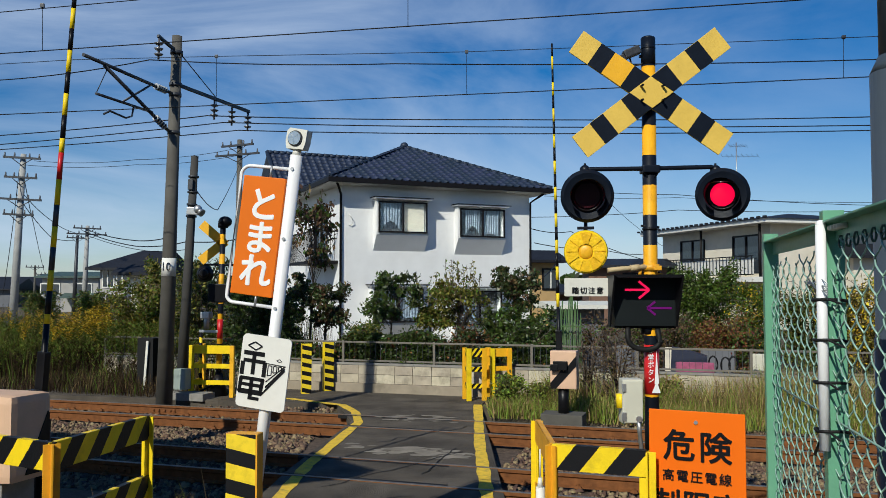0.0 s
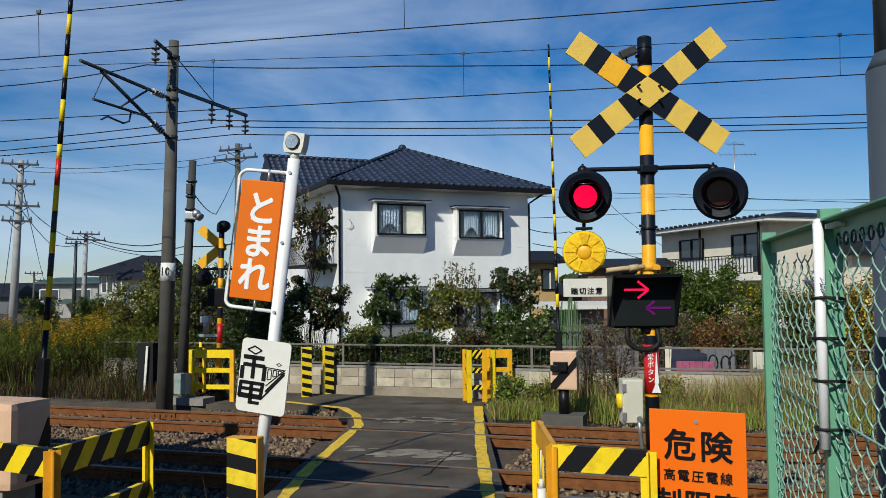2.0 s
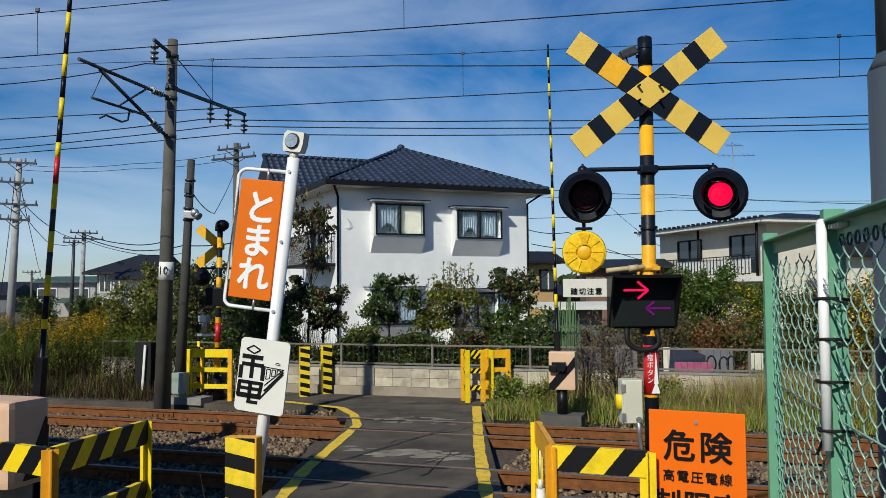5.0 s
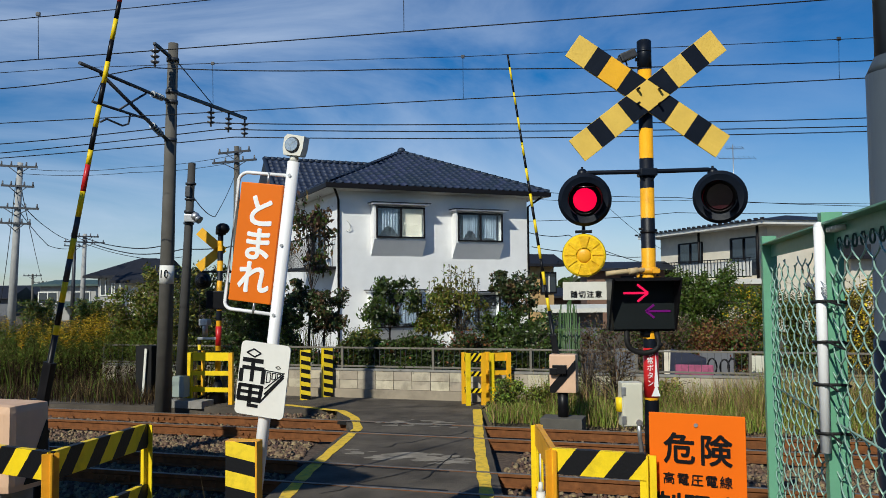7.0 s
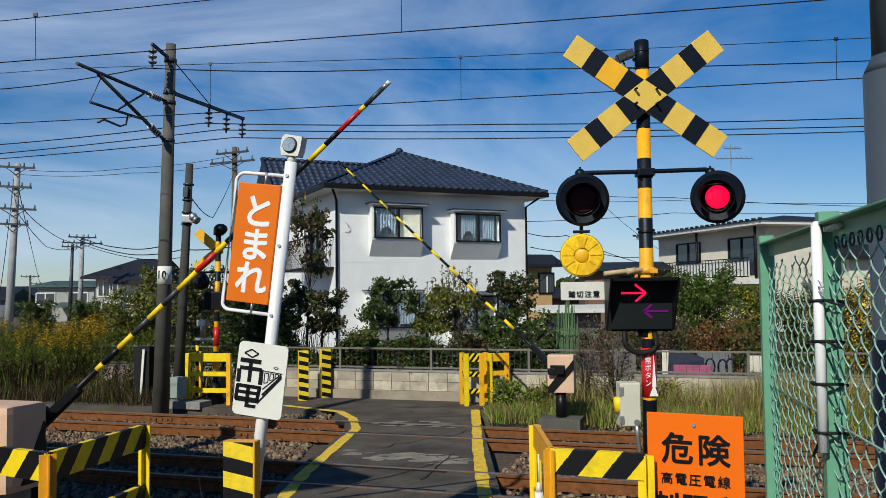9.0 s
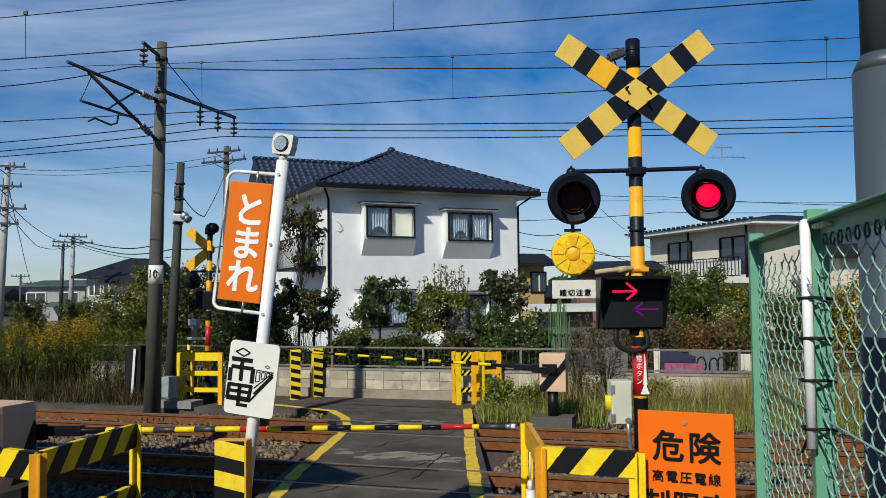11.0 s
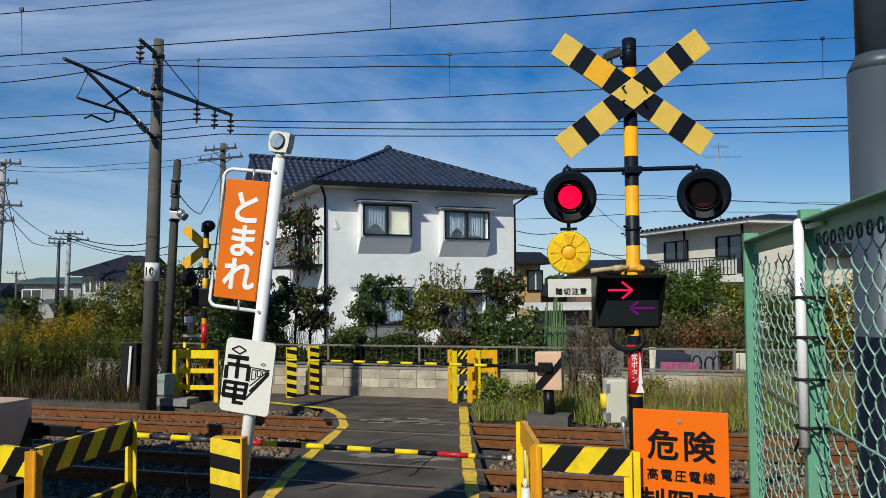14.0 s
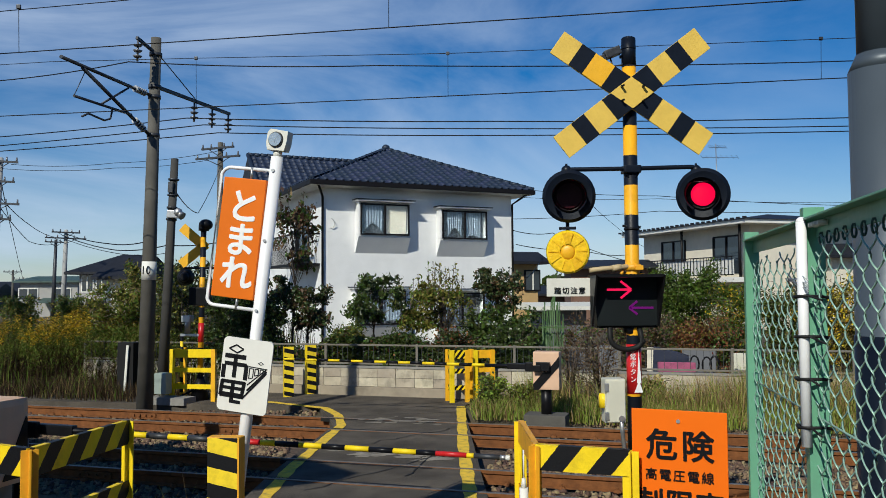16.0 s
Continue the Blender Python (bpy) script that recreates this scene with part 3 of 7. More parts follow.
def ground_height(v):
    """Height of the ground across the railway: a shallow bed for the tracks."""
    for a, za, b, zb in ((-1e6, -0.03, 7.4, -0.03), (7.4, -0.03, 7.9, -0.19), (7.9, -0.19, 13.7, -0.19), (13.7, -0.19, 14.4, -0.02), (14.4, -0.02, 1e6, -0.02)):
        if a <= v < b:
            return za + (zb - za) * (v - a) / (b - a)
    return 0


bm = B()
us = [-2500, -400, -80, -30, -15, -8, -4, 0, 4, 10, 30, 80, 400, 2500]
vs = [-60, -5, 7.4, 7.9, 13.7, 14.4, 20, 40, 100, 400, 4000]
grid = [[bm.verts.new(tw(u, v, ground_height(v))) for v in vs] for u in us]
for i in range(len(us) - 1):
    for j in range(len(vs) - 1):
        f = bm.faces.new((grid[i][j], grid[i + 1][j], grid[i + 1][j + 1], grid[i][j + 1]))
        f.material_index = 1 if 7.3 < vs[j] < 13.6 else 0
solid("ground", bm, [M["soil"], M["ballast"]], "brown soil with a gravel bed under the tracks", "ground", kind="structure")

bm = B()
prism(bm, [(-3.4, -6), (0.60, -6), (0.72, 1.0), (1.0, 3.2), (1.1, 6.6), (0.62, 8.2), (0.68, 15.3), (0.95, 16.3), (-14.0, 21.2), (-14.8, 18.2), (-1.95, 15.45), (-1.45, 13.4), (-1.80, 10.0), (-1.9, 8.2), (-3.2, 6.6)], 2, -0.16, 0.0)
solid("road", bm, M["asphalt"], "dark worn asphalt road over the tracks", "road", kind="structure")
# paler worn patches between the tracks
pr = random.Random(31)
bm = B()
for i in range(110):
    u, q = pr.gauss(0, 0.62), pr.gauss(0, 0.16)
    x0, y0 = (-0.42 + u, 10.92 - 0.32 * u + q) if i < 75 else (-0.3 + u * 0.9, 13.75 - 0.3 * u + q * 1.2)
    if not -1.25 < x0 < 0.40:
        continue
    w, n = pr.uniform(0.03, 0.17), 7
    ring = [(x0 + w * pr.uniform(0.6, 1.5) * math.cos(2 * math.pi * k / n), y0 + 0.5 * w * pr.uniform(0.6, 1.3) * math.sin(2 * math.pi * k / n)) for k in range(n)]
    bm.faces.new([bm.verts.new((x, y, 0.003 + 0.00004 * i)) for x, y in ring])
solid("pavement_patch", bm, M["asphalt_old"], "pale worn ragged concrete patches in the road", "pavement", kind="structure")

NEAR_T, FAR_T, HALF = 9.11, 12.38, 0.533
RAIL = [(-0.032, 0.0), (0.032, 0.0), (0.032, -0.035), (0.010, -0.05), (0.010, -0.125), (0.062, -0.14), (0.062, -0.153), (-0.062, -0.153), (-0.062, -0.14), (-0.010, -0.125), (-0.010, -0.05), (-0.032, -0.035)]
CLIP = bmesh.new()
bmesh.ops.create_cone(CLIP, cap_ends=True, segments=6, radius1=0.05, radius2=0.03, depth=0.03)
bmesh.ops.create_cone(CLIP, cap_ends=True, segments=6, radius1=0.014, radius2=0.014, depth=0.07)
CLIP = mesh_of("rail_clip", CLIP, M["rust"])
for centre, words in ((NEAR_T, "nearer"), (FAR_T, "farther")):
    t = thing("railway_track", TR @ Matrix.Translation((0, centre, 0)), "rusty steel railway rails bedded in gravel", "railway track")
    for side in (-HALF, HALF):
        bm = B()
        prism(bm, [(a + side, b + 0.006) for a, b in RAIL], 0, -120, 120)
        r = part("rail", bm, M["rust"], t)
        bm = B()
        box(bm, (0, side, 0.0085), (240, 0.046, 0.005))
        part("rail_head", bm, M["railtop"], r, "worn shiny running surface")
        for x in np.arange(-17, 5, 0.62):
            if not -5.6 < x < -2.2:
                o = new("rail_clip", CLIP)
                o.parent = r
                o.location = (x, side - 0.078, -0.128)
        for x in ((-7.0, -13.2) if side < 0 else (-9.5,)):
            bm = B()
            box(bm, (x, side - 0.024, -0.085), (0.52, 0.022, 0.075), bevel=0.006)
            for k in (-0.18, -0.06, 0.06, 0.18):
                cyl(bm, (x + k, side - 0.034, -0.08), (x + k, side - 0.065, -0.08), 0.016, seg=6)
            part("fishplate", bm, M["rust"], r)

# dark grooves beside the rails where they cross the road
for centre in (NEAR_T, FAR_T):
    for side in (-HALF, HALF):
        v = centre + side + (0.075 if side < 0 else -0.075)
        groove = box(B(), (-3.86 - (v - 9) * 0.30, v, -0.02), (1.98, 0.055, 0.052))
        solid("rail_groove", groove, M["rubber"], "dark groove beside a rail in the road", "groove", TR.copy(), kind="structure")
# tar seams and cracks in the asphalt
cr = random.Random(12)
for x0, y0, x1, y1 in ((-1.3, 9.0, 0.3, 10.9), (-0.9, 11.6, 0.4, 12.9), (-1.1, 14.3, 0.5, 14.6), (-0.2, 9.6, 0.2, 11.2), (-1.9, 15.4, 0.5, 15.9), (-1.4, 8.1, -0.3, 8.6)):
    pts = [(x0 + (x1 - x0) * k / 9 + cr.uniform(-0.05, 0.05), y0 + (y1 - y0) * k / 9 + cr.uniform(-0.06, 0.06)) for k in range(10)]
    solid("road_crack", ribbon(B(), pts, 0.018, 0.0075), M["rubber"], "thin dark crack in the asphalt", "crack", kind="structure")

# loose stones of the bed
rng = np.random.default_rng(4)
n = 26000
su = np.concatenate([rng.uniform(-16, -4.9, n), rng.uniform(-2.6, 6, n // 2)])
sv = rng.uniform(7.9, 14.1, len(su))
X = su * math.cos(ANG) - sv * math.sin(ANG)
Y = su * math.sin(ANG) + sv * math.cos(ANG)
keep = (X < -2.0) | (X > 0.75)
for tc_ in (NEAR_T, FAR_T):
    for sd in (-HALF, HALF):
        keep &= np.abs(sv - tc_ - sd) > 0.07
su, sv, X, Y = su[keep], sv[keep], X[keep], Y[keep]
n = len(X)
oct_v = np.array([(1, 0, -.2), (0, 1, -.3), (-1, .1, -.2), (.1, -1, -.3), (.5, .5, .6), (-.5, .4, .7), (-.4, -.5, .6), (.5, -.4, .65)])
oct_q = np.array([(0, 1, 5, 4), (1, 2, 6, 5), (2, 3, 7, 6), (3, 0, 4, 7), (4, 5, 6, 7)])
sz = rng.uniform(0.018, 0.045, n)[:, None, None]
th = rng.uniform(0, 2 * math.pi, n)
c_, s_ = np.cos(th), np.sin(th)
ov = oct_v[None] * (1 + 0.3 * rng.normal(size=(n, 8, 3))) * sz
ov = np.stack([ov[..., 0] * c_[:, None] - ov[..., 1] * s_[:, None], ov[..., 0] * s_[:, None] + ov[..., 1] * c_[:, None], ov[..., 2]], -1)
hz = np.array([ground_height(v) for v in sv]) + rng.uniform(0.0, 0.035, n)
ov += np.stack([X, Y, hz], 1)[:, None, :]
st = new("gravel", raw_mesh("gravel", ov.reshape(-1, 3), (np.arange(n)[:, None, None] * 8 + oct_q[None]).reshape(-1, 4), M["stone"]))
tagged(st, "brown-grey crushed stone ballast between the rails", "gravel", kind="stuff")

# yellow edge lines
for pts in ([(-1.66, 7.2), (-1.66, 8.6), (-1.62, 10.1), (-1.33, 13.3), (-1.50, 14.4), (-1.82, 15.25), (-2.9, 16.1), (-4.6, 16.9)], [(0.42, 7.0), (0.45, 8.7), (0.50, 11.5), (0.57, 13.5), (0.63, 15.3)]):
    solid("road_line", ribbon(B(), dense(pts), 0.15), M["line"], "worn yellow edge line painted on the asphalt", "road marking", kind="structure")

# ---------------------------------------------------------------- the crossing's near side
def crossbuck_boards(parent, z, y, length, width, tilts):
    """Two crossed boards with painted bands; the bands next to the middle are cut along the other board's edges."""
    cross = radians(sum(tilts))
    h = width / 2 - 0.002
    for k, sgn in enumerate((1, -1)):
        bm = B()
        box(bm, (0, 0, 0), (length, 0.012, width), bevel=0.003)
        bd = part("board", bm, M["pale_yellow"], parent, m=pose(0, y - 0.014 * k, z, 0, sgn * tilts[k], 0))
        e = length / 2
        for s in (1, -1):
            bm = B()
            lo, hi = sorted((s * e * 0.755, s * e * 0.575))
            box(bm, ((lo + hi) / 2, -0.008, 0), (hi - lo, 0.005, 2 * h))
            part("black_field", bm, M["navy"], bd, "navy black painted band")
            inner = [(s * (width / 2 + s * sgn * zz * math.cos(cross)) / math.sin(cross), zz) for zz in (-h, h)]
            outer = [(s * e * 0.318, h), (s * e * 0.318, -h)]
            part("black_field", prism(B(), inner + outer, 1, -0.0105, -0.0055), M["navy"], bd, "navy black painted band")
        if k == 0:
            bm = B()
            box(bm, (-e * 0.446, -0.0085, 0), (e * 0.256, 0.005, width - 0.006))
            part("repainted_field", bm, M["amber"], bd, "deeper amber replaced field")


def flash_lamp(parent, m, lens_shutter_name):
    """A round red flashing lamp: back plate, hood, glowing lens and an added dark shutter that makes it look unlit."""
    head = thing(lens_shutter_name, m, "", "")
    head.parent = parent
    bm = B()
    for ra, rb, ya, yb in ((0.172, 0.150, 0.0, -0.022), (0.150, 0.106, -0.022, -0.012)):
        ca = [bm.verts.new((x, ya, z)) for x, z in arc(0, 0, ra, 0, 360, 40)[:-1]]
        cb = [bm.verts.new((x, yb, z)) for x, z in arc(0, 0, rb, 0, 360, 40)[:-1]]
        for i in range(40):
            bm.faces.new((ca[i], ca[(i + 1) % 40], cb[(i + 1) % 40], cb[i])).smooth = True
    cyl(bm, (0, 0.0, 0), (0, 0.10, 0), 0.13, 0.09, seg=28)
    bmesh.ops.recalc_face_normals(bm, faces=bm.faces[:])
    part("back_plate", bm, M["navy"], head, "dark round background plate")
    bm = B()
    n, r = 30, 0.108
    rows = []
    for i in range(n + 1):
        a = radians(-58 + 296 * i / n)
        depth = 0.05 + 0.125 * max(0.0, math.sin(a)) ** 0.7 + 0.03
        rows.append([bm.verts.new((q * math.cos(a), yy, q * math.sin(a))) for q, yy in ((r, -0.01), (r + 0.004, -depth), (r, -depth), (r - 0.004, -0.01))])
    for a, b in zip(rows, rows[1:]):
        for k in range(3):
            bm.faces.new((a[k], a[k + 1], b[k + 1], b[k])).smooth = k != 1
    part("hood", bm, M["navy"], head)
    bm = B()
    cyl(bm, (0, -0.004, 0), (0, -0.012, 0), 0.104, seg=32)
    tube(bm, [(x, -0.022, z) for x, z in arc(0, 0, 0.093, 200, 340, 14)], 0.006, seg=6)
    part("lens_ring", bm, M["black"], head)
    bm = B()
    k = bmesh.ops.create_uvsphere(bm, u_segments=28, v_segments=16, radius=0.076)
    bmesh.ops.transform(bm, matrix=Matrix.Translation((0, -0.012, 0)) @ Matrix.Diagonal((1, 0.12, 1, 1)), verts=k["verts"])
    for f in bm.faces:
        f.smooth = True
    part("lens", bm, M["redlamp"], head, "round red lens")
    # added disc: the lens always glows, and this covers it for the dark phase
    bm = B()
    cyl(bm, (0, 0.003, -0.082), (0, -0.003, -0.082), 0.081, seg=32)
    box(bm, (0, 0, -0.004), (0.03, 0.007, 0.008))
    sh = part("shutter", bm, M["darklens"], head, "dark red disc added to make the lamp look unlit")
    return head, sh


def arrow(bm, cx, cz, w, h, y, flip=1, t=0.0145):
    box(bm, (cx - flip * 0.008, y, cz), (w, 0.003, t))
    for s in (1, -1):
        a = Vector((cx + flip * w / 2, y, cz))
        b = Vector((cx + flip * (w / 2 - h * 0.62), y, cz + s * h / 2))
        d = b - a
        box(bm, (a + b) / 2, (d.length, 0.003, t), Matrix.Rotation(-math.atan2(d.z, d.x), 3, "Y"))
    return bm


SIG = (1.365, 5.50)
sig = thing("crossing_signal", pose(*SIG, 0, 0, 0, 0), "amber and black banded level crossing signal with crossbuck and red lamps", "crossing signal")
bm = B()
cyl(bm, (0, 0, 0.05), (0, 0, 3.70), 0.046, seg=20)
part("pole", bm, M["pole_band"], sig, "amber and black banded steel pole")
bm = B()
cyl(bm, (0, 0, 3.60), (0, 0, 3.78), 0.0475, seg=20)
ball(bm, (0, 0, 3.78), 0.047, (1, 1, 0.35))
for z in (3.66,):
    cyl(bm, (0, 0, z + 0.046), (0, 0, z + 0.062), 0.0485, seg=20)
part("pole_cap", bm, M["navy"], sig)
bm = B()
cyl(bm, (0, 0, 0), (0, 0, 0.05), 0.16, seg=16)
cyl(bm, (0, 0, 0.05), (0, 0, 0.35), 0.07, 0.05, seg=16)
part("base", bm, M["navy"], sig)
bm = B()
cyl(bm, (0, 0, 1.06), (0, 0, 1.32), 0.0485, seg=20)
part("lower_band", bm, M["black"], sig)
crossbuck_boards(sig, 3.400, -0.062, 1.19, 0.172, (35.0, 37.6))
for x in (-0.07, 0.07):
    for z in (-0.055, 0.04):
        part("crossbuck_bolt", cyl(B(), (x, -0.08, 3.40 + z), (x + 0.004, -0.125, 3.398 + z), 0.008, seg=6), M["black"], sig)
# small camera-like sensor beside the pole top
bm = B()
box(bm, (-0.115, -0.02, 3.68), (0.11, 0.07, 0.055), Matrix.Rotation(radians(-22), 3, "Y"), bevel=0.008)
box(bm, (-0.185, -0.02, 3.635), (0.05, 0.06, 0.05), Matrix.Rotation(radians(-22), 3, "Y"), bevel=0.006)
cyl(bm, (-0.06, 0, 3.66), (0, 0, 3.66), 0.012, seg=8)
tube(bm, [(-0.13, -0.02, 3.65), (-0.11, -0.02, 3.59), (-0.05, -0.02, 3.60), (-0.03, 0, 3.63)], 0.006, seg=6)
part("sensor", bm, M["dark_steel"], sig, "small grey sensor on a bracket")
# lamp arm
bm = B()
tube(bm, [(-0.44, -0.03, 2.885), (-0.40, -0.03, 2.90), (0, -0.03, 2.905), (0.40, -0.03, 2.915), (0.44, -0.03, 2.90)], 0.015, seg=8)
for s in (1, -1):
    cyl(bm, (s * 0.06, -0.03, 2.905), (s * 0.0, -0.03, 2.82), 0.012, seg=8)
    ball(bm, (s * 0.43, -0.02, 2.895), 0.035)
    cyl(bm, (s * 0.43, -0.02, 2.90), (s * 0.43, -0.02, 2.94), 0.008, seg=6)
box(bm, (0, -0.01, 2.90), (0.115, 0.11, 0.05), bevel=0.01)
part("lamp_arm", bm, M["navy"], sig)
lamp_l, shutter_left = flash_lamp(sig, pose(-0.430, -0.10, 2.715, 6, 0, -8), "flashing_lamp")
lamp_r, shutter_right = flash_lamp(sig, pose(0.447, -0.10, 2.725, 6, 0, -22), "flashing_lamp")
# yellow beacon
beacon = new("beacon")
beacon.parent = sig
beacon.matrix_basis = pose(-0.435, -0.06, 2.355, 4, 0, -10)
bm = B()
cyl(bm, (0, 0.09, 0), (0, 0.0, 0), 0.10, 0.138, seg=32)
part("housing", bm, M["orange_old"], beacon)
bm = B()
cyl(bm, (0, 0.0, 0), (0, -0.016, 0), 0.142, 0.136, seg=36)
part("rim", bm, M["yellow"], beacon)
for i in range(10):
    bm = B()
    a0, a1 = 36 * i + 1.6, 36 * i + 34.4
    prism(bm, arc(0, 0, 0.128, a0, a1, 5) + arc(0, 0, 0.052, a1, a0, 4), 1, -0.014, -0.024 - 0.003 * (i % 3))
    part("lens_segment", bm, M["beacon_glass"], beacon)
bm = B()
ball(bm, (0, -0.016, 0), 0.047, (1, 0.35, 1), seg=16)
part("lens_centre", bm, M["amber"], beacon)
bm = B()
tube(bm, [(0, 0.04, 0.13), (0, 0.04, 0.165), (0.0, 0.05, 0.19)], 0.012)
box(bm, (0, 0.03, 0.155), (0.11, 0.05, 0.02), bevel=0.005)
part("bracket", bm, M["navy"], beacon)
# pale support tube and clamp
bm = B()
tube(bm, [(-0.29, -0.03, 2.235), (-0.20, -0.03, 2.245), (0.0, -0.03, 2.262)], 0.017, seg=10)
cyl(bm, (-0.14, -0.03, 2.248), (-0.08, -0.03, 2.255), 0.022, seg=10)
part("support_tube", bm, M["straw_tube"], sig, "faded beige support tube")
bm = B()
cyl(bm, (0, 0, 2.235), (0, 0, 2.275), 0.058, seg=20)
box(bm, (0.03, -0.06, 2.25), (0.05, 0.03, 0.03), bevel=0.004)
cyl(bm, (-0.075, -0.02, 2.205), (-0.075, -0.02, 2.235), 0.012, seg=8)
cyl(bm, (0.06, -0.02, 2.195), (0.06, -0.02, 2.215), 0.016, seg=8)
part("clamp", bm, M["orange_old"], sig)
bm = B()
for z in (2.52, 2.515):
    cyl(bm, (-0.065, -0.02, z + 0.01), (0.055, -0.02, z), 0.006, seg=6)
cyl(bm, (0, 0, 2.50), (0, 0, 2.515), 0.051, seg=20)
part("strap", bm, M["black"], sig)
# white notice plate
bm = B()
box(bm, (-0.425, -0.05, 2.125), (0.30, 0.012, 0.118), bevel=0.003)
plate = part("notice_plate", bm, M["grey_sheet"], sig, "small white notice plate")
lettering("lettering", "踏切注意", 0.047, M["black"], plate, pose(-0.425, -0.0572, 2.100), 1.26, bold=0.018)
# arrow box
bm = B()
prism(bm, [(-0.285, 2.195), (0.140, 2.195), (0.146, 1.875), (-0.25, 1.875)], 1, -0.080, -0.052)
part("arrow_panel", bm, M["boxface"], sig, "dark train direction panel")
bm = B()
prism(bm, [(-0.285, 2.205), (0.142, 2.205), (0.130, 2.185), (-0.27, 2.185)], 1, -0.25, 0.06)
prism(bm, [(-0.050, 2.20), (-0.25, 2.20), (-0.09, 1.87), (-0.05, 1.87)], 0, -0.292, -0.280)
prism(bm, [(-0.050, 2.20), (-0.25, 2.20), (-0.09, 1.87), (-0.05, 1.87)], 0, 0.138, 0.150)
prism(bm, [(-0.27, 2.19), (0.14, 2.19), (0.148, 1.86), (-0.25, 1.86)], 1, -0.052, 0.09)
for x in (-0.06, 0.05):
    cyl(bm, (x, 0, 2.2), (x, 0, 2.225), 0.015, seg=8)
cyl(bm, (-0.02, 0.0, 1.87), (-0.02, 0.0, 1.82), 0.05, 0.045, seg=12)
part("arrow_box", bm, M["black"], sig, "black hooded indicator box")
part("right_arrow", arrow(B(), -0.105, 2.108, 0.15, 0.11, -0.0825, 1), M["redarrow"], sig, "lit red arrow")
part("left_arrow", arrow(B(), 0.030, 1.990, 0.15, 0.085, -0.0825, -1, 0.014), M["purplearrow"], sig, "dim purple arrow")
bm = B()
tube(bm, [(-0.165, -0.05, 1.88)] + [(-0.055 - 0.11 * math.cos(a), -0.055, 1.795 - 0.075 * math.sin(a)) for a in np.linspace(0, math.pi * 0.88, 14)] + [(0.035, -0.05, 1.80), (0.03, -0.04, 1.86)], 0.018, seg=10)
part("cable", bm, M["rubber"], sig)
# emergency button label round the pole
bm = B()
cyl(bm, (0, 0, 1.43), (0, 0, 1.75), 0.0485, seg=24)
lab = part("button_label", bm, M["red"], sig, "red wrap label with white arrow")
bm = B()
prism(bm, [(-0.012, 1.44), (0.044, 1.44), (0.026, 1.50), (0.034, 1.50), (0.020, 1.71), (0.006, 1.50), (0.012, 1.50)], 1, -0.0515, -0.040)
part("white_arrow", bm, M["white"], lab)
for i, ch in enumerate("非常ボタン"):
    lettering("lettering", ch, 0.045, M["white"], lab, pose(-0.018, -0.052, 1.715 - i * 0.048))
# equipment cabinet beside the pole
bm = B()
box(bm, (-0.135, 0.02, 1.385), (0.135, 0.13, 0.285), bevel=0.012)
cab = part("cabinet", bm, M["box_grey"], sig, "pale grey metal equipment cabinet")
bm = B()
box(bm, (-0.135, -0.052, 1.385), (0.122, 0.012, 0.268), bevel=0.005)
part("cabinet_door", bm, M["box_grey"], cab)
bm = B()
for z in (1.29, 1.475):
    box(bm, (-0.195, -0.058, z), (0.026, 0.012, 0.055), bevel=0.003)
cyl(bm, (-0.10, -0.055, 1.275), (-0.10, -0.068, 1.275), 0.02, seg=10)
tube(bm, [(-0.10, -0.05, 1.26), (-0.09, -0.03, 1.18), (-0.07, 0, 1.05), (-0.05, 0, 0.6), (-0.05, 0, 0.1)], 0.015)
part("hinge", bm, M["steel"], cab)
bm = B()
cyl(bm, (-0.205, 0, 1.34), (-0.205, 0, 1.43), 0.03, seg=12)
part("side_button", bm, M["yellow"], cab)

# ---- height limit danger sign
ds = thing("danger_sign", pose(1.518, 5.06, 0, 0, 0, -27), "orange danger board with black writing on a steel post", "sign")
bm = B()
box(bm, (0, 0, 0.98), (0.562, 0.012, 0.80), bevel=0.004)
brd = part("board", bm, M["orange2"], ds, "bright orange plate")
lettering("lettering", "危険", 0.192, M["black"], brd, pose(0.005, -0.0085, 1.158), 1.20, bold=0.022)
lettering("lettering", "高電圧電線", 0.074, M["black"], brd, pose(0.0, -0.0085, 0.985), 1.24, bold=0.014)
lettering("lettering", "制限高", 0.172, M["black"], brd, pose(0.0, -0.0085, 0.812), 1.05, bold=0.022)
bm = B()
cyl(bm, (0, 0.04, 0), (0, 0.04, 1.36), 0.03, seg=12)
part("post", bm, M["steel"], ds)
bm = B()
cyl(bm, (0, -0.004, 1.315), (0, -0.014, 1.315), 0.012, seg=10)
part("bolt", bm, M["steel"], ds)


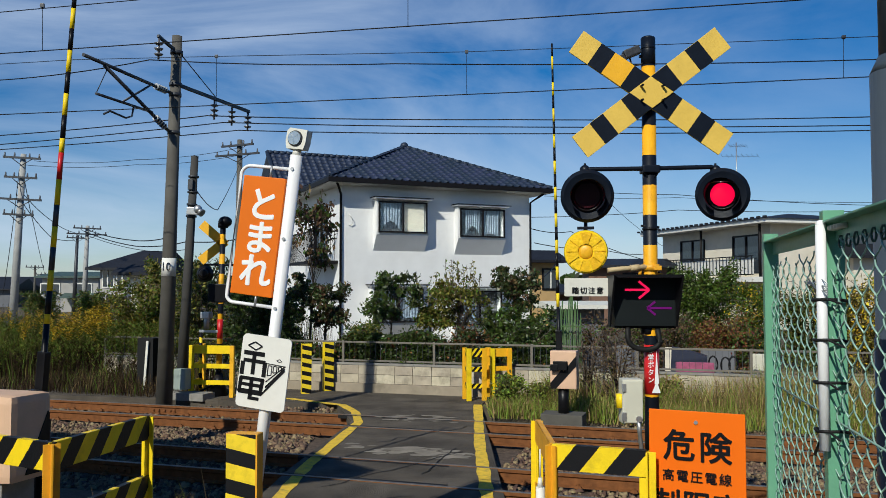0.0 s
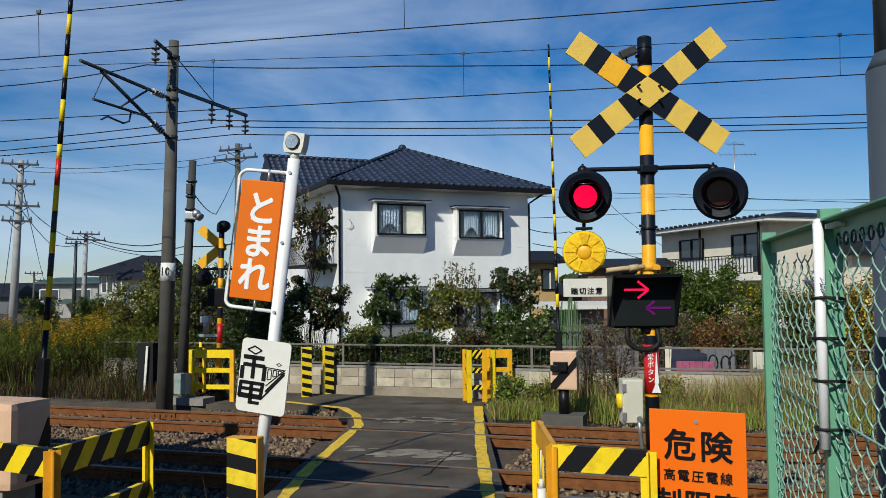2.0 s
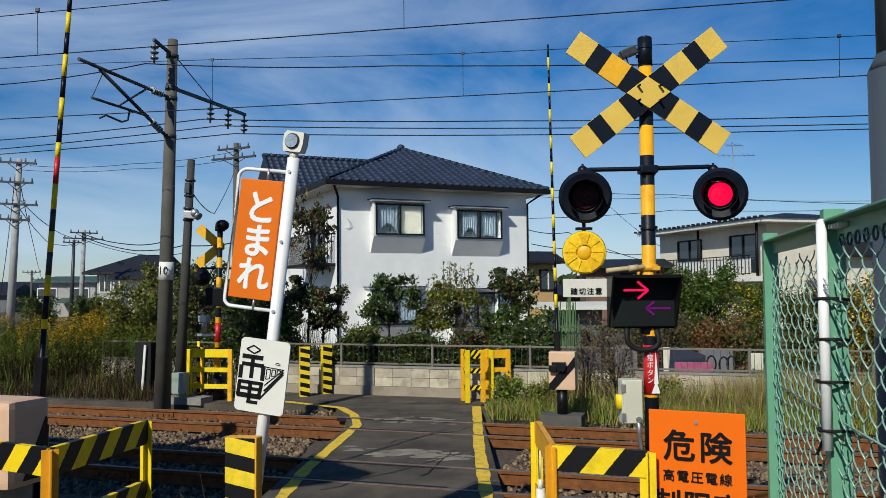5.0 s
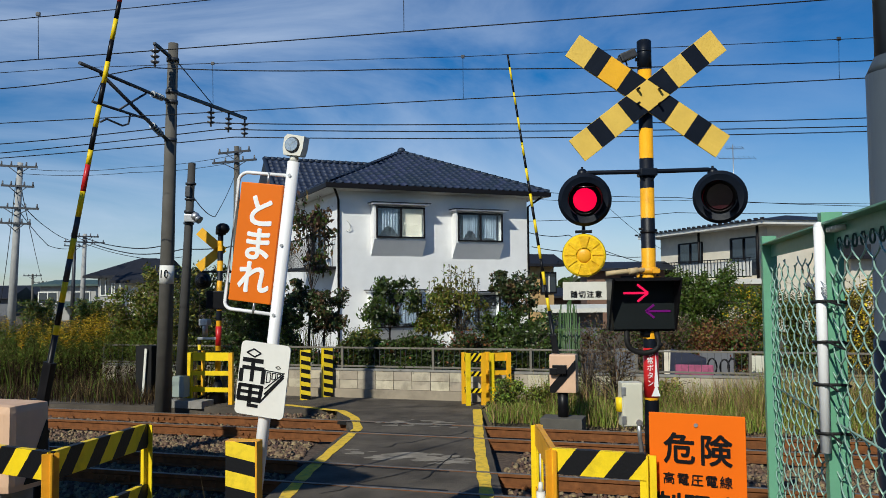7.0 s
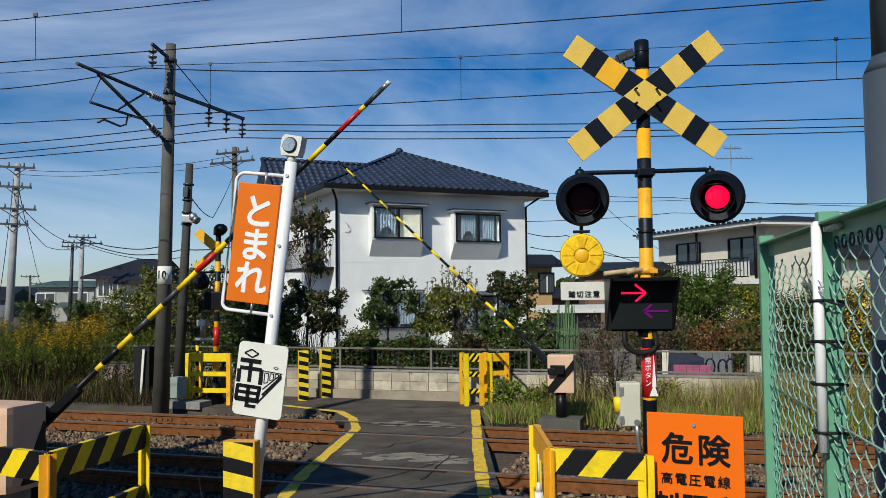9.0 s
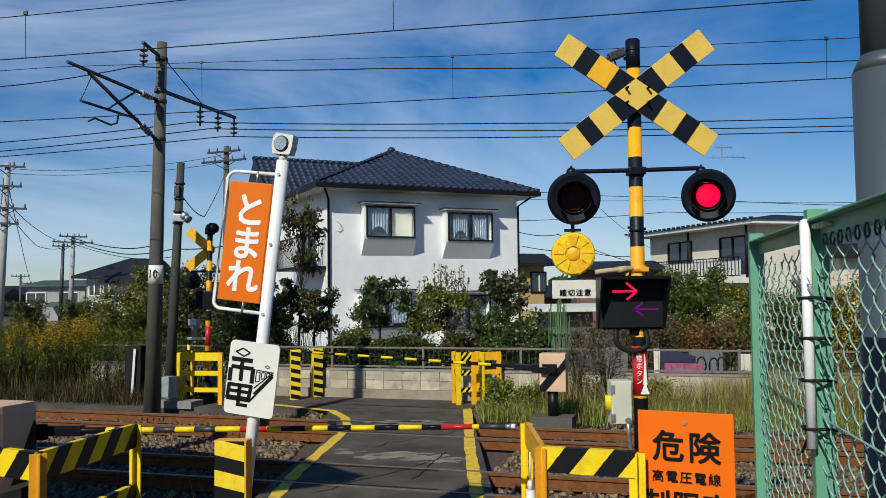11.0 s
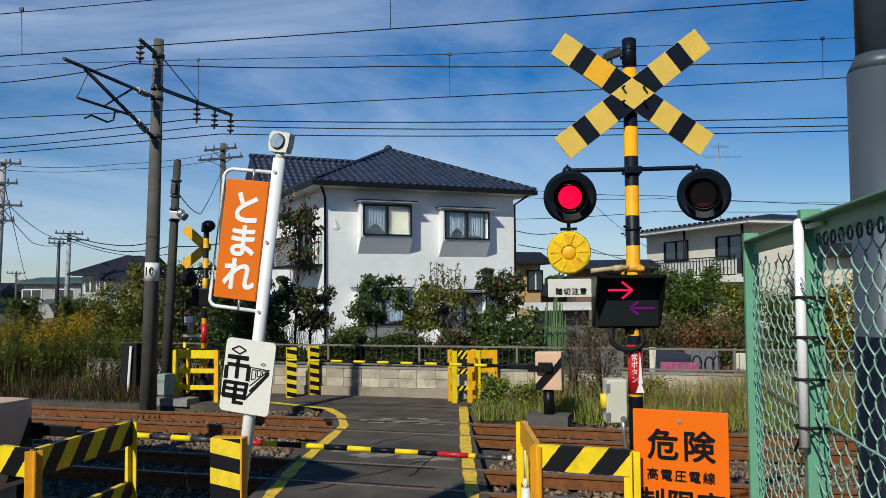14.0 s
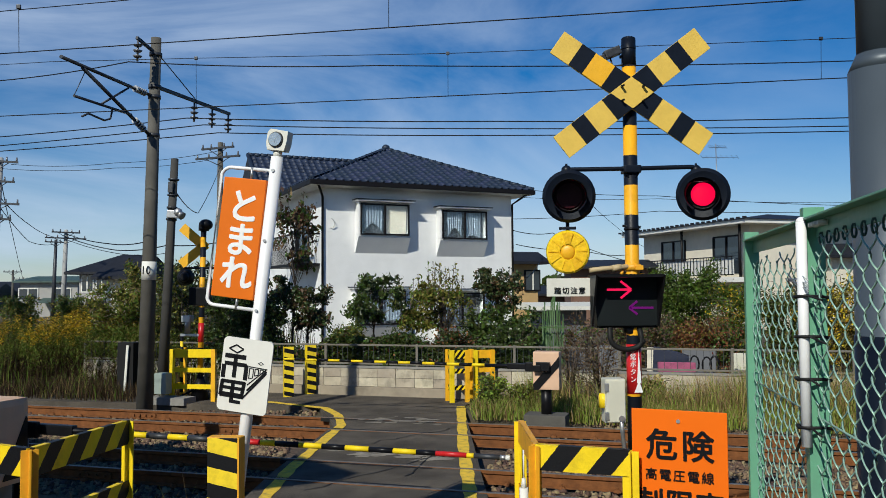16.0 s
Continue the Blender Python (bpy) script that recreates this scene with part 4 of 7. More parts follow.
# ---- yellow guards
def guard(points, height, label, plates=((0.0, 0.20), (0.42, 0.17)), materials=None, ends=True):
    """Steel guard: striped plates between posts at the points (x, y)."""
    pts = [Vector(p) for p in points]
    g = thing("crossing_guard", pose(pts[0].x, pts[0].y, 0), label, "guard rail", group="crossing guards")
    o = pts[0]
    for i, p in enumerate(pts):
        bm = B()
        d = (pts[min(i + 1, len(pts) - 1)] - pts[max(i - 1, 0)]).normalized()
        rot = Matrix.Rotation(math.atan2(d.y, d.x), 3, "Z")
        box(bm, (0, 0, height / 2), (0.10, 0.012, height - 0.02), rot, bevel=0.003)
        box(bm, (0, 0, height / 2), (0.012, 0.09, height - 0.02), rot, bevel=0.003)
        part("post", bm, M["yellow"] if i != 1 else M["orange_old"], g, m=pose(p.x - o.x, p.y - o.y, 0))
    for i, (a, b) in enumerate(zip(pts, pts[1:])):
        d = b - a
        ang = math.degrees(math.atan2(d.y, d.x))
        for drop, tall in plates:
            bm = B()
            box(bm, (d.length / 2, 0, height - drop - tall / 2), (d.length - 0.01, 0.008, tall), bevel=0.002)
            box(bm, (d.length / 2, 0.018, height - drop - 0.004), (d.length - 0.01, 0.045, 0.008), bevel=0.002)
            part("plate", bm, (materials or [M["guard"]])[min(i, len(materials or [0]) - 1)], g, m=pose(a.x - o.x, a.y - o.y, 0, 0, 0, ang) @ pose(0, -0.012, 0))
    return g


guard([(-3.231, 5.650, 1.160)[:2], (-2.408, 5.200, 1.154)[:2], (-2.204, 6.300, 1.146)[:2]], 1.17, "black and yellow striped steel guard beside the barrier machine", plates=((0.0, 0.175), (0.44, 0.15)))
guard([(0.701, 6.300, 1.146)[:2], (0.685, 5.330, 1.147)[:2], (1.237, 5.110, 1.147)[:2]], 1.14, "striped yellow steel guard with a worn orange side plate", plates=((0.0, 0.16), (0.46, 0.15)), materials=[M["orange_old"], M["guard"]])
# white cone-topped stake beside the guard
bm = B()
cyl(bm, (0, 0, 0), (0, 0, 0.84), 0.035, 0.028, seg=12)
cyl(bm, (0, 0, 0.84), (0, 0, 0.90), 0.020, 0.012, seg=10)
cyl(bm, (0, 0, 0.90), (0, 0, 1.08), 0.006, seg=6)
st_x, st_y = (0.626, 5.450, 0.848)[:2]
solid("marker_stake", bm, M["white_bare"], "white plastic stake beside the striped guard", "stake", pose(st_x, st_y, 0))
# white post behind the danger board
bm = B()
box(bm, (0, 0, 0.43), (0.05, 0.03, 0.86), bevel=0.004)
wp_x, wp_y = (1.272, 5.350, 0.907)[:2]
solid("short_post", bm, M["white_bare"], "short white post with a black side", "post", pose(wp_x, wp_y, 0))

# ---- stop sign with its leaning pole
base_x, base_y = (-1.377, 5.850, 0.600)[:2]
stop = thing("stop_sign", pose(base_x, base_y, 0, 0, 7.0, -14), "white leaning pole with orange stop panel and white train sign", "sign")
bm = B()
cyl(bm, (0, 0, 0), (0, 0, 3.06), 0.042, seg=18)
part("pole", bm, M["white"], stop, "white painted steel pole")
bm = B()
cyl(bm, (0, 0, 3.06), (0, 0, 3.10), 0.030, seg=12)
prism(bm, [(-0.062, 3.10), (0.062, 3.10), (0.074, 3.15), (0.078, 3.235), (-0.05, 3.245), (-0.07, 3.22), (-0.074, 3.15)], 1, -0.045, 0.045)
part("beacon_housing", bm, M["grey_sheet"], stop)
bm = B()
cyl(bm, (-0.005, -0.045, 3.172), (-0.005, -0.058, 3.172), 0.056, 0.050, seg=24)
part("beacon_rim", bm, M["dark_steel"], stop)
bm = B()
for i in range(8):
    prism(bm, arc(-0.005, 3.172, 0.046, 45 * i, 45 * i + 45, 4) + [(-0.005, 3.172)], 1, -0.058, -0.063 - 0.002 * (i % 2))
part("beacon_lens", bm, M["mirror"], stop, "faceted clear lens")
bm = B()
fr = [(-0.005, 2.960), (-0.33, 2.960)] + [(a, b) for a, b in arc(-0.33, 2.890, 0.07, 90, 180, 6)][1:] + [(-0.40, 2.115)] + [(a, b) for a, b in arc(-0.345, 2.05, 0.055, 180, 270, 6)][1:] + [(-0.005, 1.995)]
tube(bm, [(x, -0.0, z) for x, z in fr], 0.013, seg=8)
part("frame", bm, M["white"], stop, "bent white tube frame")
bm = B()
box(bm, (-0.205, -0.012, 2.475), (0.315, 0.03, 0.83), bevel=0.006)
pan = part("panel", bm, M["orange"], stop, "orange plastic panel")
for i, ch in enumerate("とまれ"):
    lettering("lettering", ch, 0.245, M["white"], pan, pose(-0.19, -0.0276, 2.680 - i * 0.232), bold=0.028)
for x, z in ((-0.17, 2.925), (-0.17, 2.03)):
    part("hanger", cyl(B(), (x, -0.01, z - 0.045), (x, -0.01, z + 0.045), 0.009, seg=8), M["steel"], stop)
for z in (2.960, 2.475, 1.995):
    part("bolt", cyl(B(), (0.0, -0.04, z), (0.0, -0.05, z), 0.012, seg=8), M["steel"], stop)
# white train sign
bm = B()
rw, rh, rr_ = 0.365 / 2 - 0.032, 0.25 - 0.032, 0.032
prism(bm, arc(rw, rh, rr_, 0, 90, 5) + arc(-rw, rh, rr_, 90, 180, 5) + arc(-rw, -rh, rr_, 180, 270, 5) + arc(rw, -rh, rr_, 270, 360, 5), 1, -0.006, 0.006)
ts = part("train_sign", bm, M["white_bare"], stop, "white plate with a black tram emblem", m=pose(-0.020, -0.055, 1.550, 0, 0, 0))
def stroke(x0, z0, x1, z1, t):
    """One painted bar of the emblem between two places on the plate."""
    d = Vector((x1 - x0, 0, z1 - z0))
    bm = box(B(), ((x0 + x1) / 2, -0.0075, (z0 + z1) / 2), (d.length, 0.003, t), Matrix.Rotation(-math.atan2(d.z, d.x), 3, "Y"))
    return part("emblem_stroke", bm, M["black"], ts)


# pantograph, roof and window front, then the lower face of the car
stroke(-0.135, 0.172, -0.085, 0.200, 0.010)
stroke(-0.085, 0.200, -0.030, 0.175, 0.010)
stroke(-0.135, 0.172, -0.075, 0.146, 0.010)
stroke(-0.075, 0.146, -0.030, 0.175, 0.010)
stroke(-0.160, 0.122, -0.005, 0.122, 0.030)
stroke(-0.158, 0.070, 0.006, 0.070, 0.026)
stroke(-0.161, 0.060, -0.161, -0.030, 0.030)
stroke(0.004, 0.072, 0.004, -0.030, 0.030)
stroke(-0.080, 0.128, -0.080, -0.022, 0.028)
stroke(-0.166, -0.052, 0.010, -0.052, 0.024)
stroke(-0.170, -0.094, 0.006, -0.094, 0.022)
stroke(-0.170, -0.142, 0.000, -0.142, 0.034)
stroke(-0.160, -0.045, -0.166, -0.150, 0.026)
stroke(0.003, -0.045, -0.008, -0.150, 0.026)
stroke(-0.080, -0.045, -0.080, -0.172, 0.028)
stroke(-0.094, -0.184, -0.012, -0.184, 0.022)
# the car's side, running away
stroke(0.022, 0.066, 0.158, 0.062, 0.006)
stroke(0.150, 0.060, 0.024, -0.060, 0.008)
stroke(0.154, 0.048, 0.026, -0.098, 0.013)
stroke(0.154, 0.034, -0.004, -0.158, 0.012)
for x0, x1, z0, z1 in ((0.030, 0.058, 0.054, -0.016), (0.070, 0.096, 0.054, 0.008), (0.108, 0.130, 0.055, 0.026)):
    stroke(x0, z0, x1, z0, 0.006)
    stroke(x0, z1, x1, z1 + 0.008, 0.006)
    stroke(x0, z0, x0, z1, 0.006)
    stroke(x1, z0, x1, z1 + 0.008, 0.006)
stroke(0.088, 0.096, 0.108, 0.106, 0.004)
stroke(0.108, 0.106, 0.126, 0.094, 0.004)
stroke(0.126, 0.094, 0.106, 0.086, 0.004)
stroke(0.106, 0.086, 0.088, 0.096, 0.004)

# ---- striped post before the stop sign
bx, by = (-1.320, 5.600, 1.161)[:2]
gp = thing("bollard", pose(bx, by, 0, 0, 0, -8), "worn yellow and black banded steel post", "bollard")
bm = B()
box(bm, (-0.02, 0, 0.575), (0.205, 0.012, 1.15), bevel=0.003)
part("front_plate", bm, M["post_band"], gp)
bm = B()
box(bm, (0.088, 0.05, 0.575), (0.012, 0.11, 1.15), bevel=0.003)
box(bm, (-0.02, 0.05, 1.148), (0.215, 0.10, 0.010), bevel=0.003)
part("side_plate", bm, M["orange_old"], gp)

# ---- near barrier machine and arm
NEAR_ARM_Z = 1.03
nb = thing("barrier_machine", rail_pose(-3.31, 6.90), "faded beige barrier machine with black diagonal and raised arm", "barrier")
bm = B()
box(bm, (-0.11, -0.36, 0.98), (0.78, 0.40, 0.66), bevel=0.06)
part("housing", bm, M["beige"], nb, "pinkish beige rounded metal housing")
bm = B()
prism(bm, [(-0.42, 0.70), (-0.20, 1.16), (-0.185, 1.14), (-0.185, 0.70)], 0, 0.281, 0.287)
part("black_field", bm, M["black"], nb, "black painted diagonal field")
lettering("lettering", "WB2", 0.085, M["white_bare"], nb, pose(0.289, -0.285, 0.90, 0, 0, 90))
bm = B()
box(bm, (-0.11, -0.36, 0.34), (0.55, 0.32, 0.70), bevel=0.01)
part("pedestal", bm, M["concrete"], nb)
bm = B()
cyl(bm, (0, -0.24, NEAR_ARM_Z - 0.1), (0, 0.03, NEAR_ARM_Z - 0.1), 0.05, seg=16)
cyl(bm, (0, 0.05, 0.0), (0, 0.05, 0.95), 0.06, seg=14)
part("shaft", bm, M["black"], nb)


def barrier_arm(parent, fields, r0, r1, z, way, holder):
    """A tapered striped arm along x. fields: length and colour from the pivot outwards; holder: length of the black clamp."""
    total = sum(f[0] for f in fields)
    core = cyl(B(), (0, 0, 0), (way * (total - 0.01), 0, 0), r0 * 0.8, r1 * 0.8, seg=8)
    arm = part("arm", core, M["steel"], parent, "striped barrier arm", m=pose(0, 0, z))
    x = 0.0
    for length, colour in fields:
        ra, rb = r0 + (r1 - r0) * x / total, r0 + (r1 - r0) * (x + length) / total
        part("band", cyl(B(), (way * x, 0, 0), (way * (x + length), 0, 0), ra, rb, seg=10), M[colour], arm)
        x += length
    bm = B()
    box(bm, (way * holder * 0.42, 0.0, 0), (holder, r0 * 2.6, r0 * 3.2), bevel=r0 * 0.5)
    box(bm, (way * holder * 0.15, -r0 * 2.0, 0), (holder * 0.55, r0 * 2, r0 * 5), bevel=r0 * 0.6)
    box(bm, (-way * 0.12, 0, -0.05), (0.30, r0 * 3, 0.10), bevel=0.02)
    cyl(bm, (0, -r0 * 4, 0), (0, r0 * 2.5, 0), r0 * 2.2, seg=14)
    part("arm_holder", bm, M["black"], arm, "black steel arm holder")
    return arm


near_arm = barrier_arm(nb, [(0.80, "black"), (0.08, "yellow"), (0.19, "black"), (0.17, "yellow"), (0.19, "dark_steel"), (0.17, "yellow"), (0.18, "dark_steel"), (0.21, "yellow"), (0.22, "red"), (0.12, "yellow"), (0.19, "black"), (0.18, "yellow"), (0.18, "black"), (0.18, "yellow"), (0.18, "black"), (0.17, "yellow"), (0.14, "black"), (0.22, "red"), (0.05, "yellow"), (0.18, "dark_steel"), (0.04, "steel"), (0.03, "white_bare")], 0.026, 0.017, NEAR_ARM_Z, 1, 0.62)

# ---- green chain link fence
FA = Vector((1.030, 2.200, 2.105)) * Vector((1, 1, 0))
FD = Vector((0.216, 0.976, 0)).normalized()
fyaw = math.degrees(math.atan2(FD.y, FD.x))
fence = thing("chain_link_fence", pose(FA.x, FA.y, 0, 0, 0, fyaw), "mint green chain link fence with coated wire and angle posts", "fence")
FH = 2.325
for x, w in ((0.0, 0.052), (0.985, 0.05), (-1.2, 0.052)):
    bm = B()
    box(bm, (x, 0.0, FH / 2), (0.006, w, FH), bevel=0.001)
    box(bm, (x + 0.02, 0.024, FH / 2), (0.04, 0.005, FH), bevel=0.001)
    part("post", bm, M["green"], fence)
for z, t in ((2.27, 0.050), (0.12, 0.045)):
    bm = B()
    box(bm, (-0.10, -0.006, z), (2.18, 0.005, t), bevel=0.001)
    box(bm, (-0.10, 0.014, z + t / 2 - 0.003), (2.18, 0.04, 0.005), bevel=0.001)
    part("rail", bm, M["green"], fence)
for x in (-0.14, -0.105, -0.075, -0.045):
    part("bolt", cyl(B(), (x, 0.0, 2.275), (x, 0.024, 2.275), 0.0075, 0.006, seg=8), M["box_grey"], fence)


def chain_link(i, x0, z0, z1, step, tall, r, rng2):
    """One woven wire: straight legs with rounded bends, which hook round the next wire's bends."""
    pts = []
    x, n = x0 + i * step, int((z1 - z0) / tall * 8)
    slack = rng2.uniform(-0.003, 0.003)
    for k in range(n + 1):
        a = 2 * math.pi * k / 8 + math.pi * (i % 2) + 0.25
        side = (step / 2 + 0.0045) * math.asin(0.96 * math.sin(a)) / math.asin(0.96)
        z = z0 + (z1 - z0) * k / n
        pts.append((x + side + slack + 0.004 * math.sin(z * 9 + i * 0.7), 0.0055 * math.cos(a) + 0.005 * math.sin(z * 3.1 + i * 0.35), z))
    return tube(B(), pts, r, seg=5)


rng2 = random.Random(8)
for i in range(43):
    top = 2.245 if i < 22 else 2.215 + rng2.uniform(-0.02, 0.015)
    part("mesh_wire", chain_link(i, -1.12, 0.75, top, 0.049, 0.086, 0.0023, rng2), M["mesh"], fence)
for i in range(12):
    x = -0.075 - i * 0.073
    loop = [(x + 0.002 * math.cos(t), 0.0045 * math.cos(t), 2.238 + 0.016 * math.sin(t)) for t in np.linspace(0, 2 * math.pi, 11)]
    part("hook", tube(B(), loop, 0.0028, seg=5), M["dark_green"], fence, "dark wire hook under the rail")
part("tension_wire", cyl(B(), (-1.2, 0.004, 1.785), (0.98, 0.004, 1.765), 0.003, seg=6), M["mesh"], fence)
# white pipe tied to the fence post
bm = B()
cyl(bm, (-0.022, 0.037, 1.70), (-0.022, 0.037, 2.285), 0.0135, seg=14)
ball(bm, (-0.022, 0.037, 2.285), 0.0135)
pipe = part("white_pipe", bm, M["white"], fence, "white plastic pipe tied to the post")
for z, l in ((2.085, 0.10), (1.98, 0.12), (1.87, 0.05), (1.745, 0.06)):
    bm = B()
    tube(bm, [(0.05, 0.0, z), (0.03, 0.050, z + 0.002), (-0.022, 0.055, z + 0.004), (-0.042, 0.034, z + 0.006), (-0.020, -0.01, z + 0.004), (-0.012, -0.03, z)], 0.0045, seg=6)
    tube(bm, [(0.0, 0.034, z + 0.002), (-0.05, 0.03, z + 0.006), (-0.05 - l, 0.02, z - 0.004)], 0.003, seg=5)
    box(bm, (0.0, 0.036, z + 0.003), (0.03, 0.012, 0.014), bevel=0.003)
    part("cable_tie", bm, M["rubber"], pipe)
bm = B()
tube(bm, [(0.0, 0.036, 1.74), (0.06, 0.035, 1.70), (0.14, 0.03, 1.66)], 0.0045, seg=5)
part("tie_end", bm, M["rubber"], pipe)
bm = B()
rr = random.Random(5)
for i in range(7):
    z = 2.11 + 0.035 * i / 7
    tube(bm, [(0.08, 0.03, z - 0.02), (0.03, 0.05 + rr.uniform(0, 0.02), z + rr.uniform(0, 0.03)), (-0.02, 0.045, z + rr.uniform(-0.02, 0.02)), (-0.06, 0.03, z - 0.01)], 0.0013, seg=4)
part("loose_wire", bm, M["steel"], fence)

# ---- grey pole behind the fence
gx, gy = (1.830, 3.300, 2.590)[:2]
gpl = thing("sign_pole", pose(gx + 0.012, gy, 0), "grey-blue painted steel pole with a narrower top", "pole")
bm = B()
cyl(bm, (0, 0, 0), (0, 0, 2.98), 0.127, seg=32)
cyl(bm, (0, 0, 2.98), (0, 0, 3.05), 0.127, 0.095, seg=32)
part("lower_tube", bm, M["slate"], gpl)
bm = B()
cyl(bm, (0, 0, 3.03), (0, 0, 4.6), 0.092, seg=32)
part("upper_tube", bm, M["slate"], gpl)
# shade over the lower pole, built as a dark navy sleeve
bm = B()
cyl(bm, (0, 0, 0), (0, 0, 1.92), 0.132, seg=32)
part("dark_wrap", bm, M["navy"], gpl, "dark sleeve standing for the shade on the lower pole")

# ---------------------------------------------------------------- catenary pole and wires
cp = thing("catenary_pole", pose(-5.19, 15.67, -0.1, 0, 1.4, -18), "grey concrete railway pole with cantilever bracket and insulators", "utility pole")
bm = B()
cyl(bm, (0, 0, 0), (0, 0, 6.98), 0.152, 0.092, seg=24)
part("shaft", bm, M["pole_concrete"], cp, "tapered grey concrete shaft")
bm = B()
cyl(bm, (0, 0, 2.44), (0, 0, 2.78), 0.135, 0.132, seg=24)
pl = part("number_band", bm, M["white_bare"], cp, "white number band")
lettering("lettering", "10", 0.22, M["black"], pl, pose(0.03, -0.137, 2.61))
bm = B()
for z in (6.66, 6.05, 5.86, 5.14):
    bm = cyl(B(), (0, 0, z - 0.035), (0, 0, z + 0.035), 0.116, seg=20)
    box(bm, (0.0, -0.125, z), (0.06, 0.06, 0.05))
    part("band", bm, M["dark_steel"], cp)
bm = B()
cyl(bm, (0, -0.14, 5.87), (0, -2.42, 5.98), 0.032, seg=8)
cyl(bm, (0, -0.14, 5.14), (0, -1.93, 5.93), 0.032, seg=8)
cyl(bm, (0, -0.65, 5.40), (0, -2.1, 5.42), 0.024, seg=8)
cyl(bm, (0, -1.45, 5.42), (0, -0.75, 5.86), 0.02, seg=8)
tube(bm, [(0, -1.15, 5.42), (0, -1.2, 5.22), (0, -1.35, 5.16), (0, -1.75, 5.20), (0, -1.9, 5.12)], 0.018, seg=6)
cyl(bm, (0, -2.1, 5.42), (0, -1.85, 5.90), 0.008, seg=5)
part("cantilever", bm, M["dark_steel"], cp, "dark steel tube bracket")
for y0_, z0_, y1_, z1_ in ((-0.14, 5.87, -0.62, 5.893), (-0.14, 5.14, -0.60, 5.342)):
    bm = B()
    a, b = Vector((0, y0_, z0_)), Vector((0, y1_, z1_))
    for i in range(5):
        c = a + (b - a) * (0.35 + 0.13 * i)
        cyl(bm, c - (b - a) * 0.03, c + (b - a) * 0.03, 0.062, seg=10)
    part("insulator", bm, M["steel"], cp, "grey ribbed insulator")
bm = B()
box(bm, (0, 1.32, 6.07), (0.06, 2.6, 0.06))
box(bm, (0, -0.30, 6.76), (0.05, 0.55, 0.05), Matrix.Rotation(radians(-14), 3, "X"))
cyl(bm, (0, 0.15, 6.66), (0, 1.35, 6.10), 0.010, seg=6)
part("feeder_arm", bm, M["dark_steel"], cp)
for y_, z_ in ((1.30, 6.04), (1.95, 6.04), (2.58, 6.04), (-0.53, 6.80)):
    bm = B()
    for i in range(3):
        cyl(bm, (0, y_, z_ - 0.10 - i * 0.10), (0, y_, z_ - 0.13 - i * 0.10), 0.085, 0.06, seg=12)
    cyl(bm, (0, y_, z_), (0, y_, z_ - 0.40), 0.02, seg=6)
    part("insulator", bm, M["insulator"], cp, "dark ribbed hanging insulator")


def wire(points, r, label="thin black overhead wire", sag=0.0):
    """An overhead wire through places, drawn as a thin tube."""
    pts = []
    ps = [Vector(p) for p in points]
    for a, b in zip(ps, ps[1:]):
        for i in range(8):
            t = i / 8
            pts.append(a + (b - a) * t - Vector((0, 0, sag * 4 * t * (1 - t))))
    pts.append(ps[-1])
    return solid("overhead_wire", tube(B(), pts, r, seg=5), M["wire"], label, "wire", group="overhead wires")


wire([(-11.734, 11.580, 5.027), (-5.506, 10.270, 5.031), (3.647, 8.360, 5.041), (6.514, 7.800, 5.058)], 0.007, "black contact wire over the nearer track")
wire([(-13.908, 13.750, 5.022), (-7.213, 13.500, 4.941), (-3.430, 13.100, 5.011), (6.104, 11.400, 5.037), (10.260, 10.600, 5.015)], 0.008, "black contact wire over the farther track")
wire([(-13.133, 13.900, 5.532), (-5.991, 13.400, 5.817), (-3.592, 13.100, 5.788), (0.356, 12.400, 5.661), (5.977, 11.400, 5.589), (10.283, 10.600, 5.529)], 0.0055, "thin grey carrier wire over the farther track")
wire([(-10.707, 11.300, 5.598), (-5.535, 10.300, 5.562), (-3.679, 9.950, 5.597), (-0.396, 9.300, 5.662), (4.093, 8.300, 5.775)], 0.006, "thin carrier wire over the nearer track")
for a, b in (((-4.935, 10.150, 5.596), (-4.922, 10.150, 5.033)), ((-0.396, 9.300, 5.662), (-0.395, 9.300, 5.059)), ((-3.592, 13.100, 5.788), (-3.582, 13.100, 5.011)), ((0.356, 12.400, 5.661), (0.355, 12.400, 5.010)), ((5.581, 11.500, 5.611), (5.568, 11.500, 5.030))):
    d = solid("dropper", tube(B(), [a, b], 0.004, seg=5), M["wire"], "thin dropper wire hanging between two overhead wires", "wire", group="droppers")
    bm = B()
    box(bm, Vector(a), (0.05, 0.03, 0.05), bevel=0.006)
    part("clip", bm, M["dark_steel"], d)
wire([(-19.123, 18.900, 6.239), (-8.940, 16.700, 6.312), (-5.393, 15.200, 6.313), (-0.873, 15.200, 6.240), (8.147, 15.200, 6.324), (15.554, 15.000, 6.424)], 0.011, sag=0.05)
wire([(-22.189, 22.000, 5.406), (-10.460, 19.600, 5.718), (-4.928, 17.300, 5.712), (1.367, 17.300, 5.629), (9.059, 17.400, 5.709), (17.569, 17.000, 5.767)], 0.012, sag=0.03)
wire([(-23.188, 23.000, 5.351), (-10.935, 20.500, 5.659), (-4.743, 17.900, 5.689), (1.414, 17.900, 5.591), (9.263, 17.800, 5.608), (17.559, 17.000, 5.568)], 0.012, sag=0.02)
wire([(-24.189, 24.000, 5.344), (-11.305, 21.200, 5.649), (-4.548, 18.400, 5.612), (1.453, 18.400, 5.536), (9.468, 18.200, 5.574), (17.555, 17.000, 5.474)], 0.012, sag=0.02)


